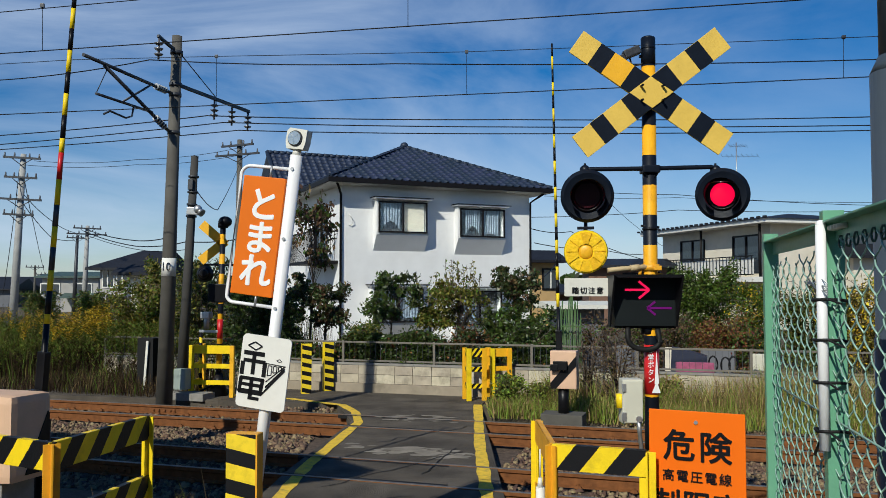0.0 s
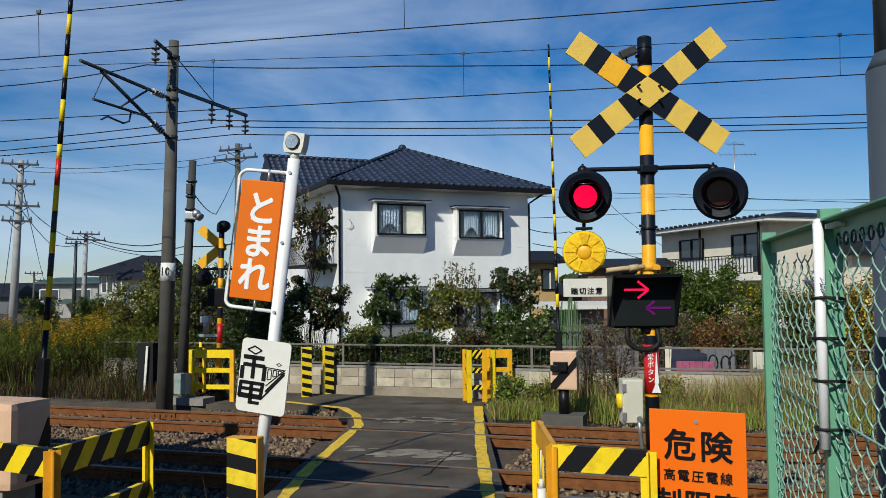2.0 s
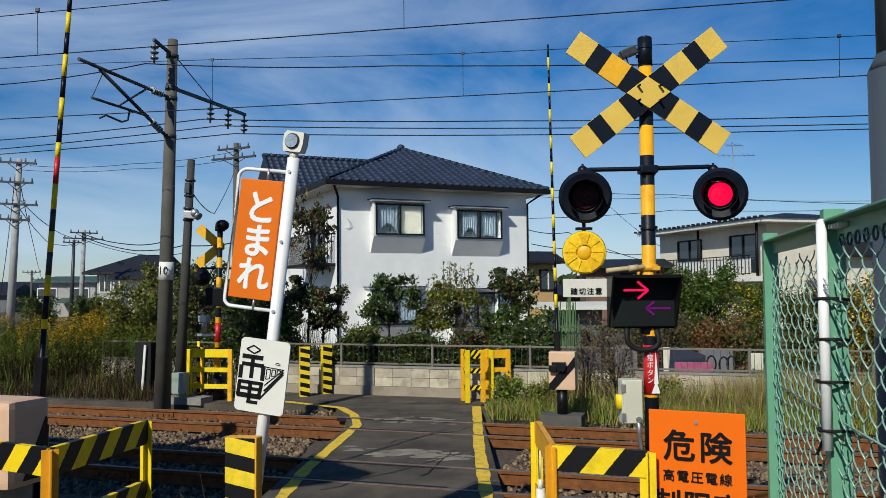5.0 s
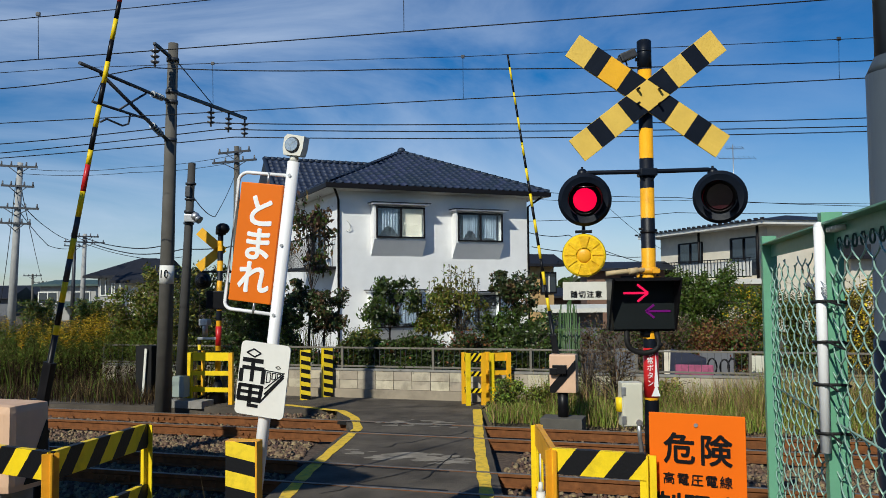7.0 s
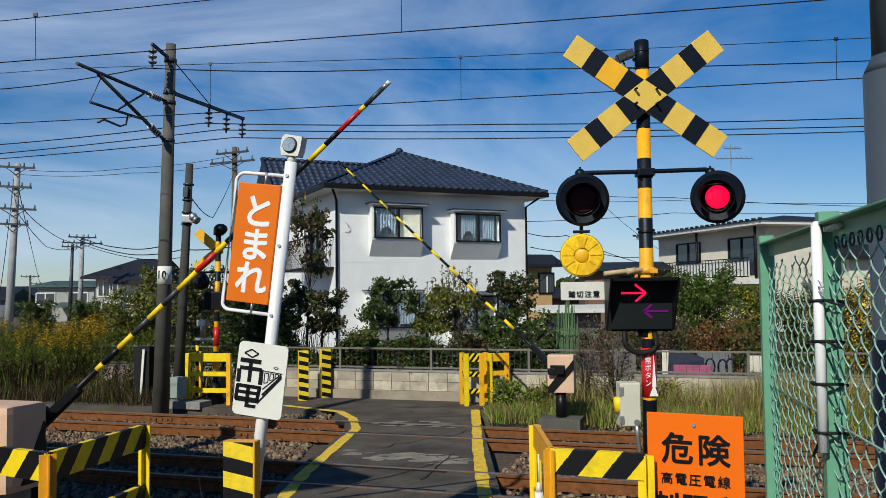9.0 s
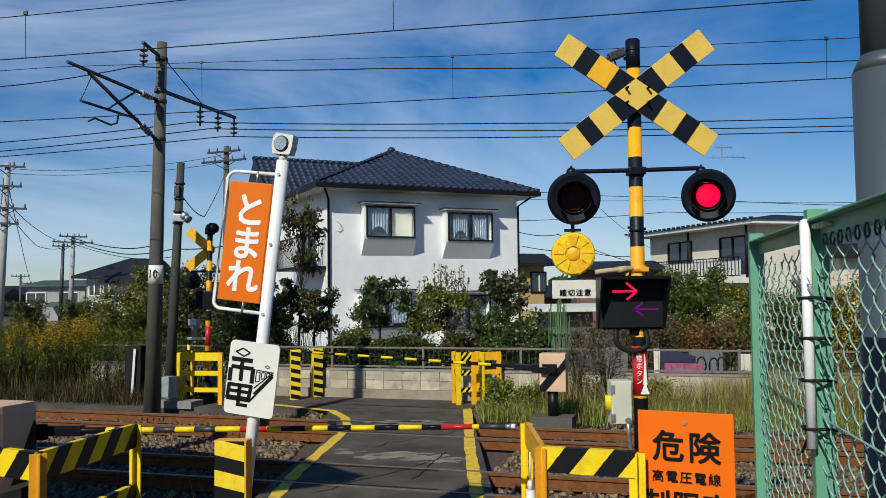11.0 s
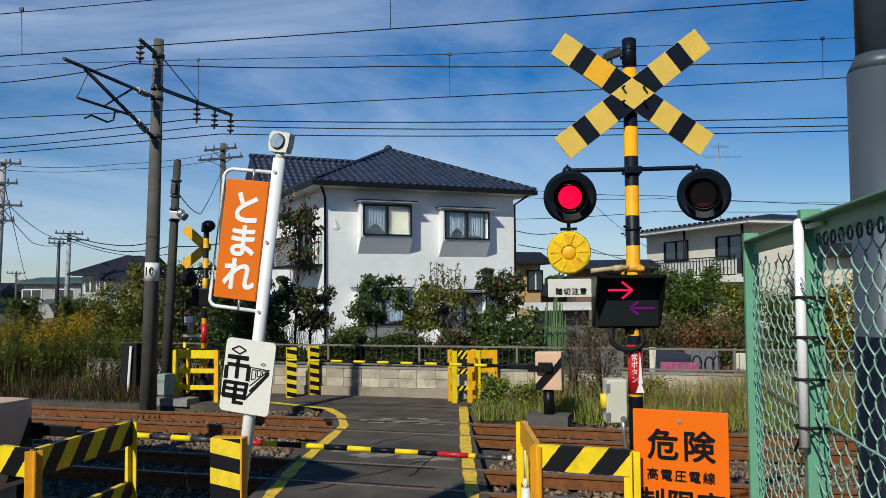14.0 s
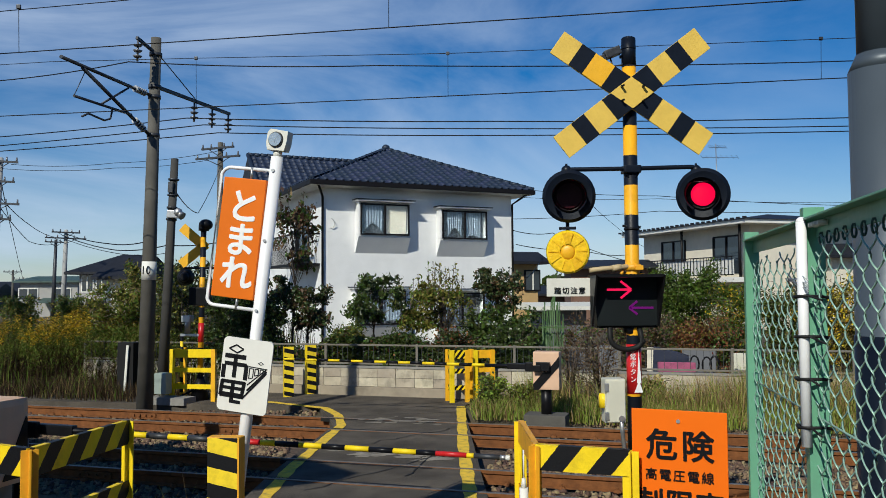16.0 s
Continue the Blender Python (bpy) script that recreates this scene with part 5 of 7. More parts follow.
def utility_pole(x, y, h, r, yaw, arms, label, lean=0.0, boxes=0, material="pole_concrete"):
    """A concrete pole with cross-arms, insulators and perhaps a can."""
    p = thing("utility_pole", pose(x, y, -0.05, 0, lean, yaw), label, "utility pole", group="utility poles")
    bm = B()
    cyl(bm, (0, 0, 0), (0, 0, h), r, r * 0.62, seg=12)
    part("shaft", bm, M[material], p)
    for z, w in arms:
        bm = B()
        box(bm, (0, -r, z), (w, 0.09, 0.09))
        cyl(bm, (-w * 0.3, -r, z), (0, -r, z - 0.35), 0.02, seg=5)
        cyl(bm, (w * 0.3, -r, z), (0, -r, z - 0.35), 0.02, seg=5)
        a = part("cross_arm", bm, M["dark_steel"], p)
        for k in (-0.46, -0.2, 0.2, 0.46):
            part("insulator", cyl(B(), (k * w, -r, z), (k * w, -r, z + 0.22), 0.05, 0.03, seg=8), M["insulator"], a)
    for i in range(boxes):
        bm = B()
        cyl(bm, (0.28, -0.05, h * 0.62 - i), (0.28, -0.05, h * 0.62 + 0.7 - i), 0.2, seg=12)
        part("transformer", bm, M["box_grey"], p)
    return p


utility_pole(*(-19.519, 38.000, 7.536)[:2], 8.3, 0.2, 10, ((8.1, 1.6), (7.2, 1.4), (6.2, 1.9), (5.5, 1.3)), "tall grey concrete power pole with several cross-arms", lean=2.2, boxes=0, material="pole_pale")
utility_pole(*(-9.784, 40.000, 7.821)[:2], 9.3, 0.2, -25, ((9.0, 1.9), (8.55, 2.6)), "distant grey power pole with stacked cross-arms")
utility_pole(*(-24.889, 58.000, 5.649)[:2], 6.5, 0.2, 20, ((6.3, 1.8), (5.9, 2.6)), "distant concrete power pole behind the weeds", lean=1.5, material="pole_pale")
utility_pole(*(-28.201, 64.000, 6.014)[:2], 6.2, 0.17, 20, ((6.0, 1.5),), "thin distant pole behind the weeds", lean=1.5, material="dark_steel")
utility_pole(*(-43.899, 90.000, 3.942)[:2], 4.6, 0.16, 20, ((4.4, 1.8),), "small distant power pole among houses")
utility_pole(*(-47.546, 100.000, 3.469)[:2], 4.0, 0.16, 20, ((3.8, 2.0),), "small distant power pole among houses")
# leaning pole right behind the catenary pole
lp = thing("utility_pole", pose(*(-5.355, 17.200, 1.541)[:2], 0, 0, 2.6, 0), "short dark leaning pole with a small lamp bracket", "utility pole", group="utility poles")
bm = B()
cyl(bm, (0, 0, 0), (0, 0, 4.85), 0.11, 0.075, seg=14)
part("shaft", bm, M["pole_dark"], lp)
bm = B()
box(bm, (0.06, -0.1, 3.70), (0.24, 0.12, 0.16), bevel=0.02)
ball(bm, (0.17, -0.14, 3.74), 0.09)
cyl(bm, (0.15, -0.12, 3.74), (0.27, -0.16, 3.66), 0.06, 0.085, seg=12)
part("lamp_bracket", bm, M["steel"], lp)
for z in (3.60, 3.84, 4.10, 4.42):
    part("strap", cyl(B(), (0, 0, z - 0.02), (0, 0, z + 0.02), 0.108, seg=14), M["dark_steel"], lp)
part("junction_box", box(B(), (-0.02, -0.1, 4.25), (0.10, 0.08, 0.22), bevel=0.01), M["dark_steel"], lp)
for pts, r in (([(-18.701, 38.000, 7.926), (-14.238, 38.500, 8.055), (-9.796, 40.000, 8.861)], 0.012), ([(-19.214, 38.000, 7.744), (-14.234, 38.500, 7.818), (-9.791, 40.000, 8.505)], 0.012), ([(-24.901, 58.000, 6.240), (-18.746, 50.000, 4.993), (-14.742, 45.000, 4.858)], 0.03), ([(-24.897, 58.000, 6.043), (-18.401, 50.000, 4.620), (-13.825, 45.000, 4.614), (-9.779, 42.000, 4.676)], 0.03),
               ([(-24.893, 58.000, 5.846), (-18.059, 50.000, 4.383), (-13.515, 45.000, 4.248)], 0.02), ([(-19.448, 38.000, 6.758), (-22.569, 48.000, 6.018), (-27.326, 62.000, 6.229)], 0.02), ([(-19.439, 38.000, 6.369), (-22.547, 48.000, 5.041), (-27.315, 62.000, 5.683)], 0.02), ([(-19.364, 38.000, 7.536), (-19.133, 37.000, 4.371), (-18.922, 36.000, 1.877)], 0.015), ([(-19.209, 38.000, 7.536), (-24.518, 50.000, 5.841), (-46.598, 98.000, 3.575)], 0.02),
               ([(-5.185, 17.200, 4.278), (-6.762, 25.000, 4.456), (-9.787, 40.000, 8.094)], 0.012), ([(5.153, 52.000, 8.467), (14.676, 52.000, 7.935), (28.770, 52.000, 7.227)], 0.02), ([(5.151, 52.000, 7.935), (14.674, 52.000, 7.758), (28.777, 52.000, 7.475)], 0.015), ([(4.087, 52.000, 6.520), (14.664, 52.000, 6.979), (28.764, 52.000, 6.979)], 0.02), ([(4.226, 40.000, 4.961), (6.886, 45.000, 5.164), (12.033, 50.000, 3.808)], 0.02),
               ([(4.358, 40.000, 4.283), (8.401, 45.000, 4.248), (12.037, 50.000, 4.146)], 0.02), ([(3.566, 30.000, 2.484), (6.268, 45.000, 3.792), (11.197, 60.000, 4.471)], 0.018), ([(9.739, 52.000, 8.112), (14.461, 60.000, 6.097), (16.878, 60.000, 4.552)], 0.015)):
    wire(pts, r, "thin distant overhead cable", sag=0.12)

# ---------------------------------------------------------------- far side of the crossing
FAR_ARM_Z = 0.87
fx, fy = 1.87, 13.50
fb = thing("barrier_machine", rail_pose(fx, fy), "small beige barrier machine on a concrete base across the tracks", "barrier")
bm = B()
box(bm, (0.10, -0.10, 0.83), (0.42, 0.26, 0.60), bevel=0.025)
part("housing", bm, M["beige"], fb, "pale beige metal housing")
bm = B()
prism(bm, [(-0.105, 0.62), (0.10, 0.86), (0.10, 0.80), (0.31, 1.06), (0.31, 0.90), (-0.02, 0.53), (-0.105, 0.53)], 1, -0.238, -0.232)
part("black_field", bm, M["black"], fb)
bm = B()
cyl(bm, (0.08, -0.1, 0.1), (0.08, -0.1, 0.55), 0.085, seg=14)
part("pedestal", bm, M["black"], fb)
bm = B()
box(bm, (0.08, -0.1, 0.02), (0.66, 0.45, 0.24), bevel=0.015)
part("base", bm, M["pole_concrete"], fb)
part("mechanism", box(box(B(), (0.06, -0.27, 0.90), (0.22, 0.08, 0.14), bevel=0.012), (-0.03, -0.29, 0.87), (0.12, 0.07, 0.10), bevel=0.01), M["black"], fb, "black crank mechanism")
bm = B()
cyl(bm, (0, -0.30, FAR_ARM_Z), (0, 0.05, FAR_ARM_Z), 0.06, seg=14)
part("shaft", bm, M["black"], fb)
far_fields = [(0.95, "black")] + [(0.215, "yellow" if i % 2 == 0 else "black") for i in range(20)]
far_arm = barrier_arm(fb, far_fields, 0.030, 0.016, FAR_ARM_Z, -1, 0.62)
far_arm.location = (0, 0, FAR_ARM_Z)

fs_x, fs_y = (-4.446, 16.648, 0.000)[:2]
fs = thing("crossing_signal", pose(fs_x, fs_y, 0, 0, 1.0, 0), "amber and black banded crossing signal seen from behind", "crossing signal")
bm = B()
cyl(bm, (0, 0, 0.3), (0, 0, 3.35), 0.055, seg=16)
part("pole", bm, M["pole_band"], fs)
bm = B()
cyl(bm, (0, 0, 0), (0, 0, 0.45), 0.20, 0.07, seg=12)
part("base", bm, M["black"], fs)
bm = B()
cyl(bm, (0, 0, 3.32), (0, 0, 3.42), 0.10, seg=16)
ball(bm, (0.04, 0, 3.44), 0.14, (1, 1, 0.8))
part("horn", bm, M["black"], fs, "black loudspeaker dome")
for k, sgn in enumerate((1, -1)):
    bm = B()
    box(bm, (-0.26, 0, 0), (0.64, 0.014, 0.185), bevel=0.003)
    part("board", bm, M["amber"], fs, "plain yellow back of a crossbuck board", m=pose(0, 0.05, 3.02, 0, sgn * 40, 0))
bm = B()
for x, z in ((-0.36, 2.40), (0.42, 2.40)):
    cyl(bm, (x, 0.0, z), (x, 0.10, z), 0.10, 0.17, seg=22)
    cyl(bm, (x, -0.06, z), (x, 0.0, z), 0.06, 0.10, seg=16)
cyl(bm, (-0.36, 0, 2.58), (0.42, 0, 2.58), 0.022, seg=8)
box(bm, (-0.03, 0.0, 2.02), (0.42, 0.16, 0.36), bevel=0.02)
part("lamp_back", bm, M["black"], fs, "black backs of the lamps")
bm = B()
cyl(bm, (0, 0, 1.12), (0, 0, 1.50), 0.058, seg=16)
part("button_label", bm, M["red"], fs)
bm = B()
tube(bm, [(0.02, -0.06, 0.5), (-0.1, -0.08, 0.2), (-0.4, -0.1, 0.05), (-0.6, 0.0, 0.03)], 0.02)
part("cable", bm, M["rubber"], fs)
# grey relay box and black cabinet by the concrete pole
rb = thing("relay_box", rail_pose(*(-5.054, 16.307, 0.000)[:2], 0), "small grey-green relay box on a concrete plinth", "cabinet")
bm = B()
box(bm, (0, 0, 0.36), (0.26, 0.2, 0.40), bevel=0.02)
part("body", bm, M["box_teal"], rb)
bm = B()
box(bm, (0.15, 0, 0.04), (0.9, 0.4, 0.14), bevel=0.01)
part("plinth", bm, M["concrete"], rb)
bc = thing("black_cabinet", rail_pose(*(-6.064, 17.376, 0.000)[:2], 0), "tall black cabinet with a white angled post beside it", "cabinet")
bm = B()
box(bm, (0, 0, 0.55), (0.38, 0.3, 1.08), bevel=0.006)
part("body", bm, M["rubber"], bc)
bm = B()
box(bm, (0.06, -0.20, 0.52), (0.055, 0.02, 1.04), Matrix.Rotation(radians(4), 3, "Y"), bevel=0.003)
part("post", bm, M["grey_sheet"], bc)
dp = thing("detector_post", rail_pose(-4.83, 16.75), "thin yellow and black banded post with a grey detector head", "detector")
part("post", cyl(B(), (0, 0, 0), (0, 0, 1.22), 0.032, seg=12), M["post_band"], dp)
part("detector_head", box(cyl(B(), (0.14, -0.02, 1.30), (0.14, -0.02, 1.62), 0.055, seg=12), (0.14, -0.02, 1.58), (0.20, 0.15, 0.13), bevel=0.015), M["steel"], dp, "grey metal detector head")
part("bracket", box(B(), (0.20, 0, 1.26), (0.46, 0.05, 0.05), bevel=0.006), M["steel"], dp)


def far_guard(x, y, yaw, w, d, h, label, stripes, top=0.16):
    """An open steel guard: front frame of posts and plates, and one side."""
    g = thing("crossing_guard", pose(x, y, 0, 0, 0, yaw), label, "guard rail", group="crossing guards")
    for k, (px, py) in enumerate(((0, 0), (w, 0), (0, d))):
        bm = B()
        box(bm, (px, py, h / 2), (0.085, 0.07, h), bevel=0.006)
        part("post", bm, M["yellow"] if k == 0 else M["amber"], g)
    for a, b in (((0, 0), (w, 0)), ((0, 0), (0, d))):
        for z, tall in ((h - top / 2, top), (h * 0.60, 0.09), (h * 0.28, 0.09)):
            v = Vector(b) - Vector(a)
            bm = B()
            box(bm, (v.length / 2, 0, z), (v.length - 0.085, 0.014, tall), bevel=0.002)
            part("plate", bm, M[stripes], g, m=pose(a[0], a[1], 0, 0, 0, math.degrees(math.atan2(v.y, v.x))))
    return g


gx_, gy_ = (-4.930, 16.476, 0.000)[:2]
far_guard(gx_, gy_, -10, 0.85, 0.5, 1.0, "plain yellow steel guard round the far signal", "yellow")
gx_, gy_ = (0.488, 15.821, 0.000)[:2]
far_guard(gx_, gy_, 14, 0.30, 0.3, 0.98, "yellow guard with black slanted stripes beside the road", "guard_small")
gx_, gy_ = (0.953, 16.142, 0.000)[:2]
far_guard(gx_, gy_, 14, 0.34, 0.3, 0.96, "plain amber steel guard frame by the verge", "amber")
for (x_, y_, _), yaw in (((-2.74, 16.914, 0.000), 16), ((-2.35, 17.376, 0.000), 26)):
    b_ = thing("bollard", pose(x_, y_, 0, 0, 0, yaw), "yellow steel bollard with black slanted stripes", "bollard", group="bollards")
    bm = B()
    box(bm, (0, 0, 0.5), (0.19, 0.012, 1.0), bevel=0.002)
    part("front_plate", bm, M["bollard_far"], b_)
    bm = B()
    box(bm, (-0.095, 0.07, 0.5), (0.012, 0.15, 1.0), bevel=0.002)
    part("side_plate", bm, M["yellow"], b_)

# ---- low fence on the block wall
WALL_V, WU0, WU1 = 15.95, -13.4, 4.6
wf = thing("low_fence", TR @ Matrix.Translation((0, WALL_V + 0.10, 0)), "low brown-grey metal railing on top of the block wall", "fence")
for z in (1.0, 0.62):
    bm = B()
    box(bm, ((WU0 + WU1) / 2, 0, z), (WU1 - WU0, 0.035, 0.035), bevel=0.004)
    part("rail", bm, M["fence_metal"], wf)
bar = mesh_of("bar", box(B(), (0, 0, 0.81), (0.008, 0.008, 0.36)), M["dark_steel"])
for i, u in enumerate(np.arange(WU0 + 0.05, WU1, 0.115)):
    o = new("bar", bar)
    o.parent = wf
    o.location = (u, 0, 0)
for u in np.arange(WU0, WU1, 2.0):
    bm = B()
    box(bm, (u, 0.0, 0.75), (0.05, 0.05, 0.56), bevel=0.004)
    part("post", bm, M["fence_metal"], wf)

# ---------------------------------------------------------------- the white house
HO = pose(-3.39, 28.0, 0, 0, 0, 24)
house = thing("house", HO, "white two-storey house with blue-black tiled hip roof", "house")
HW, HD, EZ = 7.2, 7.0, 5.62
bm = B()
box(bm, (HW / 2, HD / 2, EZ / 2), (HW, HD, EZ))
hwall = part("wall", bm, M["housewall"], house, "white horizontal siding")
for z in np.arange(0.23, EZ - 0.1, 0.455):       # siding boards with open joints
    part("siding_board", box(B(), (HW / 2, HD / 2, z), (HW + 0.012, HD + 0.012, 0.4515)), M["housewall"], hwall)
bm = B()
box(bm, (2.75, 9.0, EZ / 2), (5.5, 4.6, EZ))
part("wing_wall", bm, M["housewall"], house)
OV = 0.62
bm = B()
box(bm, (HW / 2, HD / 2, EZ + 0.02), (HW + 2 * OV, HD + 2 * OV, 0.10))
box(bm, (2.75, 9.0, EZ + 0.02), (5.5 + 2 * OV, 4.6 + OV, 0.10))
part("soffit", bm, M["white_bare"], house, "pale soffit boards")
bm = B()
for c, s in (((HW / 2, -OV, EZ + 0.06), (HW + 2 * OV + 0.1, 0.10, 0.16)), ((HW / 2, HD + OV, EZ + 0.06), (HW + 2 * OV + 0.1, 0.10, 0.16)), ((-OV, HD / 2 + 2.2, EZ + 0.06), (0.10, HD + 2 * OV + 4.4, 0.16)), ((HW + OV, HD / 2, EZ + 0.06), (0.10, HD + 2 * OV, 0.16))):
    box(bm, c, s, bevel=0.02)
part("gutter", bm, M["trim"], house, "dark gutter")
for x_, y_, ex in ((-0.06, -0.06, -0.3), (HW + 0.03, -0.05, 0.4)):
    bm = B()
    tube(bm, [(x_ + ex, y_ - 0.45, EZ + 0.02), (x_ + ex * 0.6, y_ - 0.30, EZ - 0.12), (x_, y_, EZ - 0.35), (x_, y_, 0.0)], 0.042, seg=8)
    part("downpipe", bm, M["trim"], house)

APEX = Vector((HW / 2, HD / 2, 7.62))
RZ = EZ + 0.12
C00, C10, C11, C01 = (Vector((x, y, RZ)) for x, y in ((-OV, -OV), (HW + OV, -OV), (HW + OV, HD + OV), (-OV, HD + OV)))
bm = B()
vv = [bm.verts.new(c) for c in (C00, C10, C11, C01)] + [bm.verts.new(APEX)]
for i in range(4):
    bm.faces.new((vv[i], vv[(i + 1) % 4], vv[4]))
bm.faces.new(vv[3::-1])
roof = part("roof", bm, M["roof_dark"], house, "dark roof under glazed tiles")
RL, RR_, RY0, RY1, RTOP = -OV, 6.1, 6.5, 11.5, 7.95
bm = B()
prism(bm, [(RY0 - 0.3, RZ), (RY1 + 0.4, RZ), ((RY0 + RY1) / 2, RTOP)], 0, RL, RR_)
wing_roof = part("wing_roof", bm, M["roof_dark"], house)


def tile_mesh(w, l):
    """One glazed pan tile: a curved slab with a raised roll and a thick lower edge."""
    v, q = [], []
    prof = [(0.0, 0.0), (0.25, -0.018), (0.5, -0.012), (0.68, 0.012), (0.84, 0.045), (1.0, 0.018)]
    for x, z in prof:
        v += [(x * w, 0.0, z + 0.045), (x * w, l * 1.12, z + 0.015), (x * w, 0.0, z + 0.005)]
    for i in range(len(prof) - 1):
        a, b = i * 3, i * 3 + 3
        q += [(a, b, b + 1, a + 1), (a + 2, b + 2, b, a)]
    return v, q


TW, TL = 0.285, 0.29


def slope_tiles(corner, along, top_a, top_b, base_len):
    """Poses of the tiles on a slope, from the eave corner: the eave's direction, and the points (a, s) where it narrows to its top."""
    up_vec = top_a
    s_len = up_vec.length
    s_dir = up_vec.normalized()
    n_dir = along.cross(s_dir)
    for j in range(int(s_len / TL) + 1):
        s = j * TL
        lo, hi = top_b[0] * s / s_len, base_len - (base_len - top_b[1]) * s / s_len
        for i in range(int(base_len / TW) + 1):
            a = i * TW + 0.01
            if a < lo - TW * 0.3 or a + TW > hi + TW * 0.3 or s + TL * 0.6 > s_len:
                continue
            p = corner + along * a + s_dir * s + n_dir * 0.012
            yield Matrix((( along.x, s_dir.x, n_dir.x, p.x), (along.y, s_dir.y, n_dir.y, p.y), (along.z, s_dir.z, n_dir.z, p.z), (0, 0, 0, 1)))


tv, tq = tile_mesh(TW, TL)
tile_data = raw_mesh("roof_tile", tv, tq, M["tile"])
for p in tile_data.polygons:
    p.use_smooth = True


def joined_tiles(name, poses, parent):
    V, Q, k = [], [], 0
    for m in poses:
        V += [tuple(m @ Vector(c)) for c in tv]
        Q += [tuple(a + k for a in f) for f in tq]
        k += len(tv)
    me = raw_mesh(name, V, Q, M["tile"])
    for p in me.polygons:
        p.use_smooth = True
    o = new(name, me)
    o.parent = parent
    return tagged(o, "blue-black glazed tiles", kind="stuff")


FW, LW = HW + 2 * OV, HD + 2 * OV
for m in list(slope_tiles(C00, Vector((1, 0, 0)), Vector((0, APEX.y - C00.y, APEX.z - RZ)), (APEX.x - C00.x, APEX.x - C00.x), FW))[:300]:
    o = new("roof_tile", tile_data)
    o.parent = roof
    o.matrix_basis = m
joined_tiles("roof_tiles", list(slope_tiles(C01, Vector((0, -1, 0)), Vector((APEX.x - C00.x, 0, APEX.z - RZ)), (C01.y - APEX.y, C01.y - APEX.y), LW)), roof)
joined_tiles("roof_tiles", list(slope_tiles(Vector((RL, RY0 - 0.3, RZ)), Vector((1, 0, 0)), Vector((0, (RY0 + RY1) / 2 - RY0 + 0.3, RTOP - RZ)), (0, RR_ - RL), RR_ - RL)), wing_roof)
for a, b in ((C00, APEX), (C10, APEX), (C01, APEX)):
    bm = B()
    n_ = 20
    for i in range(n_):
        p, q = a + (b - a) * (i / n_), a + (b - a) * ((i + 1.06) / n_)
        cyl(bm, p + Vector((0, 0, 0.05)), q + Vector((0, 0, 0.04)), 0.085, 0.07, seg=8)
    part("hip_tiles", bm, M["tile"], roof)
bm = B()
for i in range(24):
    p = RL + (RR_ - RL) * i / 24
    cyl(bm, (p, 9.0, RTOP + 0.05), (p + 0.30, 9.0, RTOP + 0.04), 0.10, 0.085, seg=8)
cyl(bm, (RL, 6.2, RZ + 0.06), (RL, 9.0, RTOP + 0.05), 0.09, seg=8)
part("ridge_tiles", bm, M["tile"], wing_roof)
bm = B()
ball(bm, APEX + Vector((0, 0, 0.08)), 0.16, (1, 1, 0.9))
part("finial", bm, M["tile"], roof)


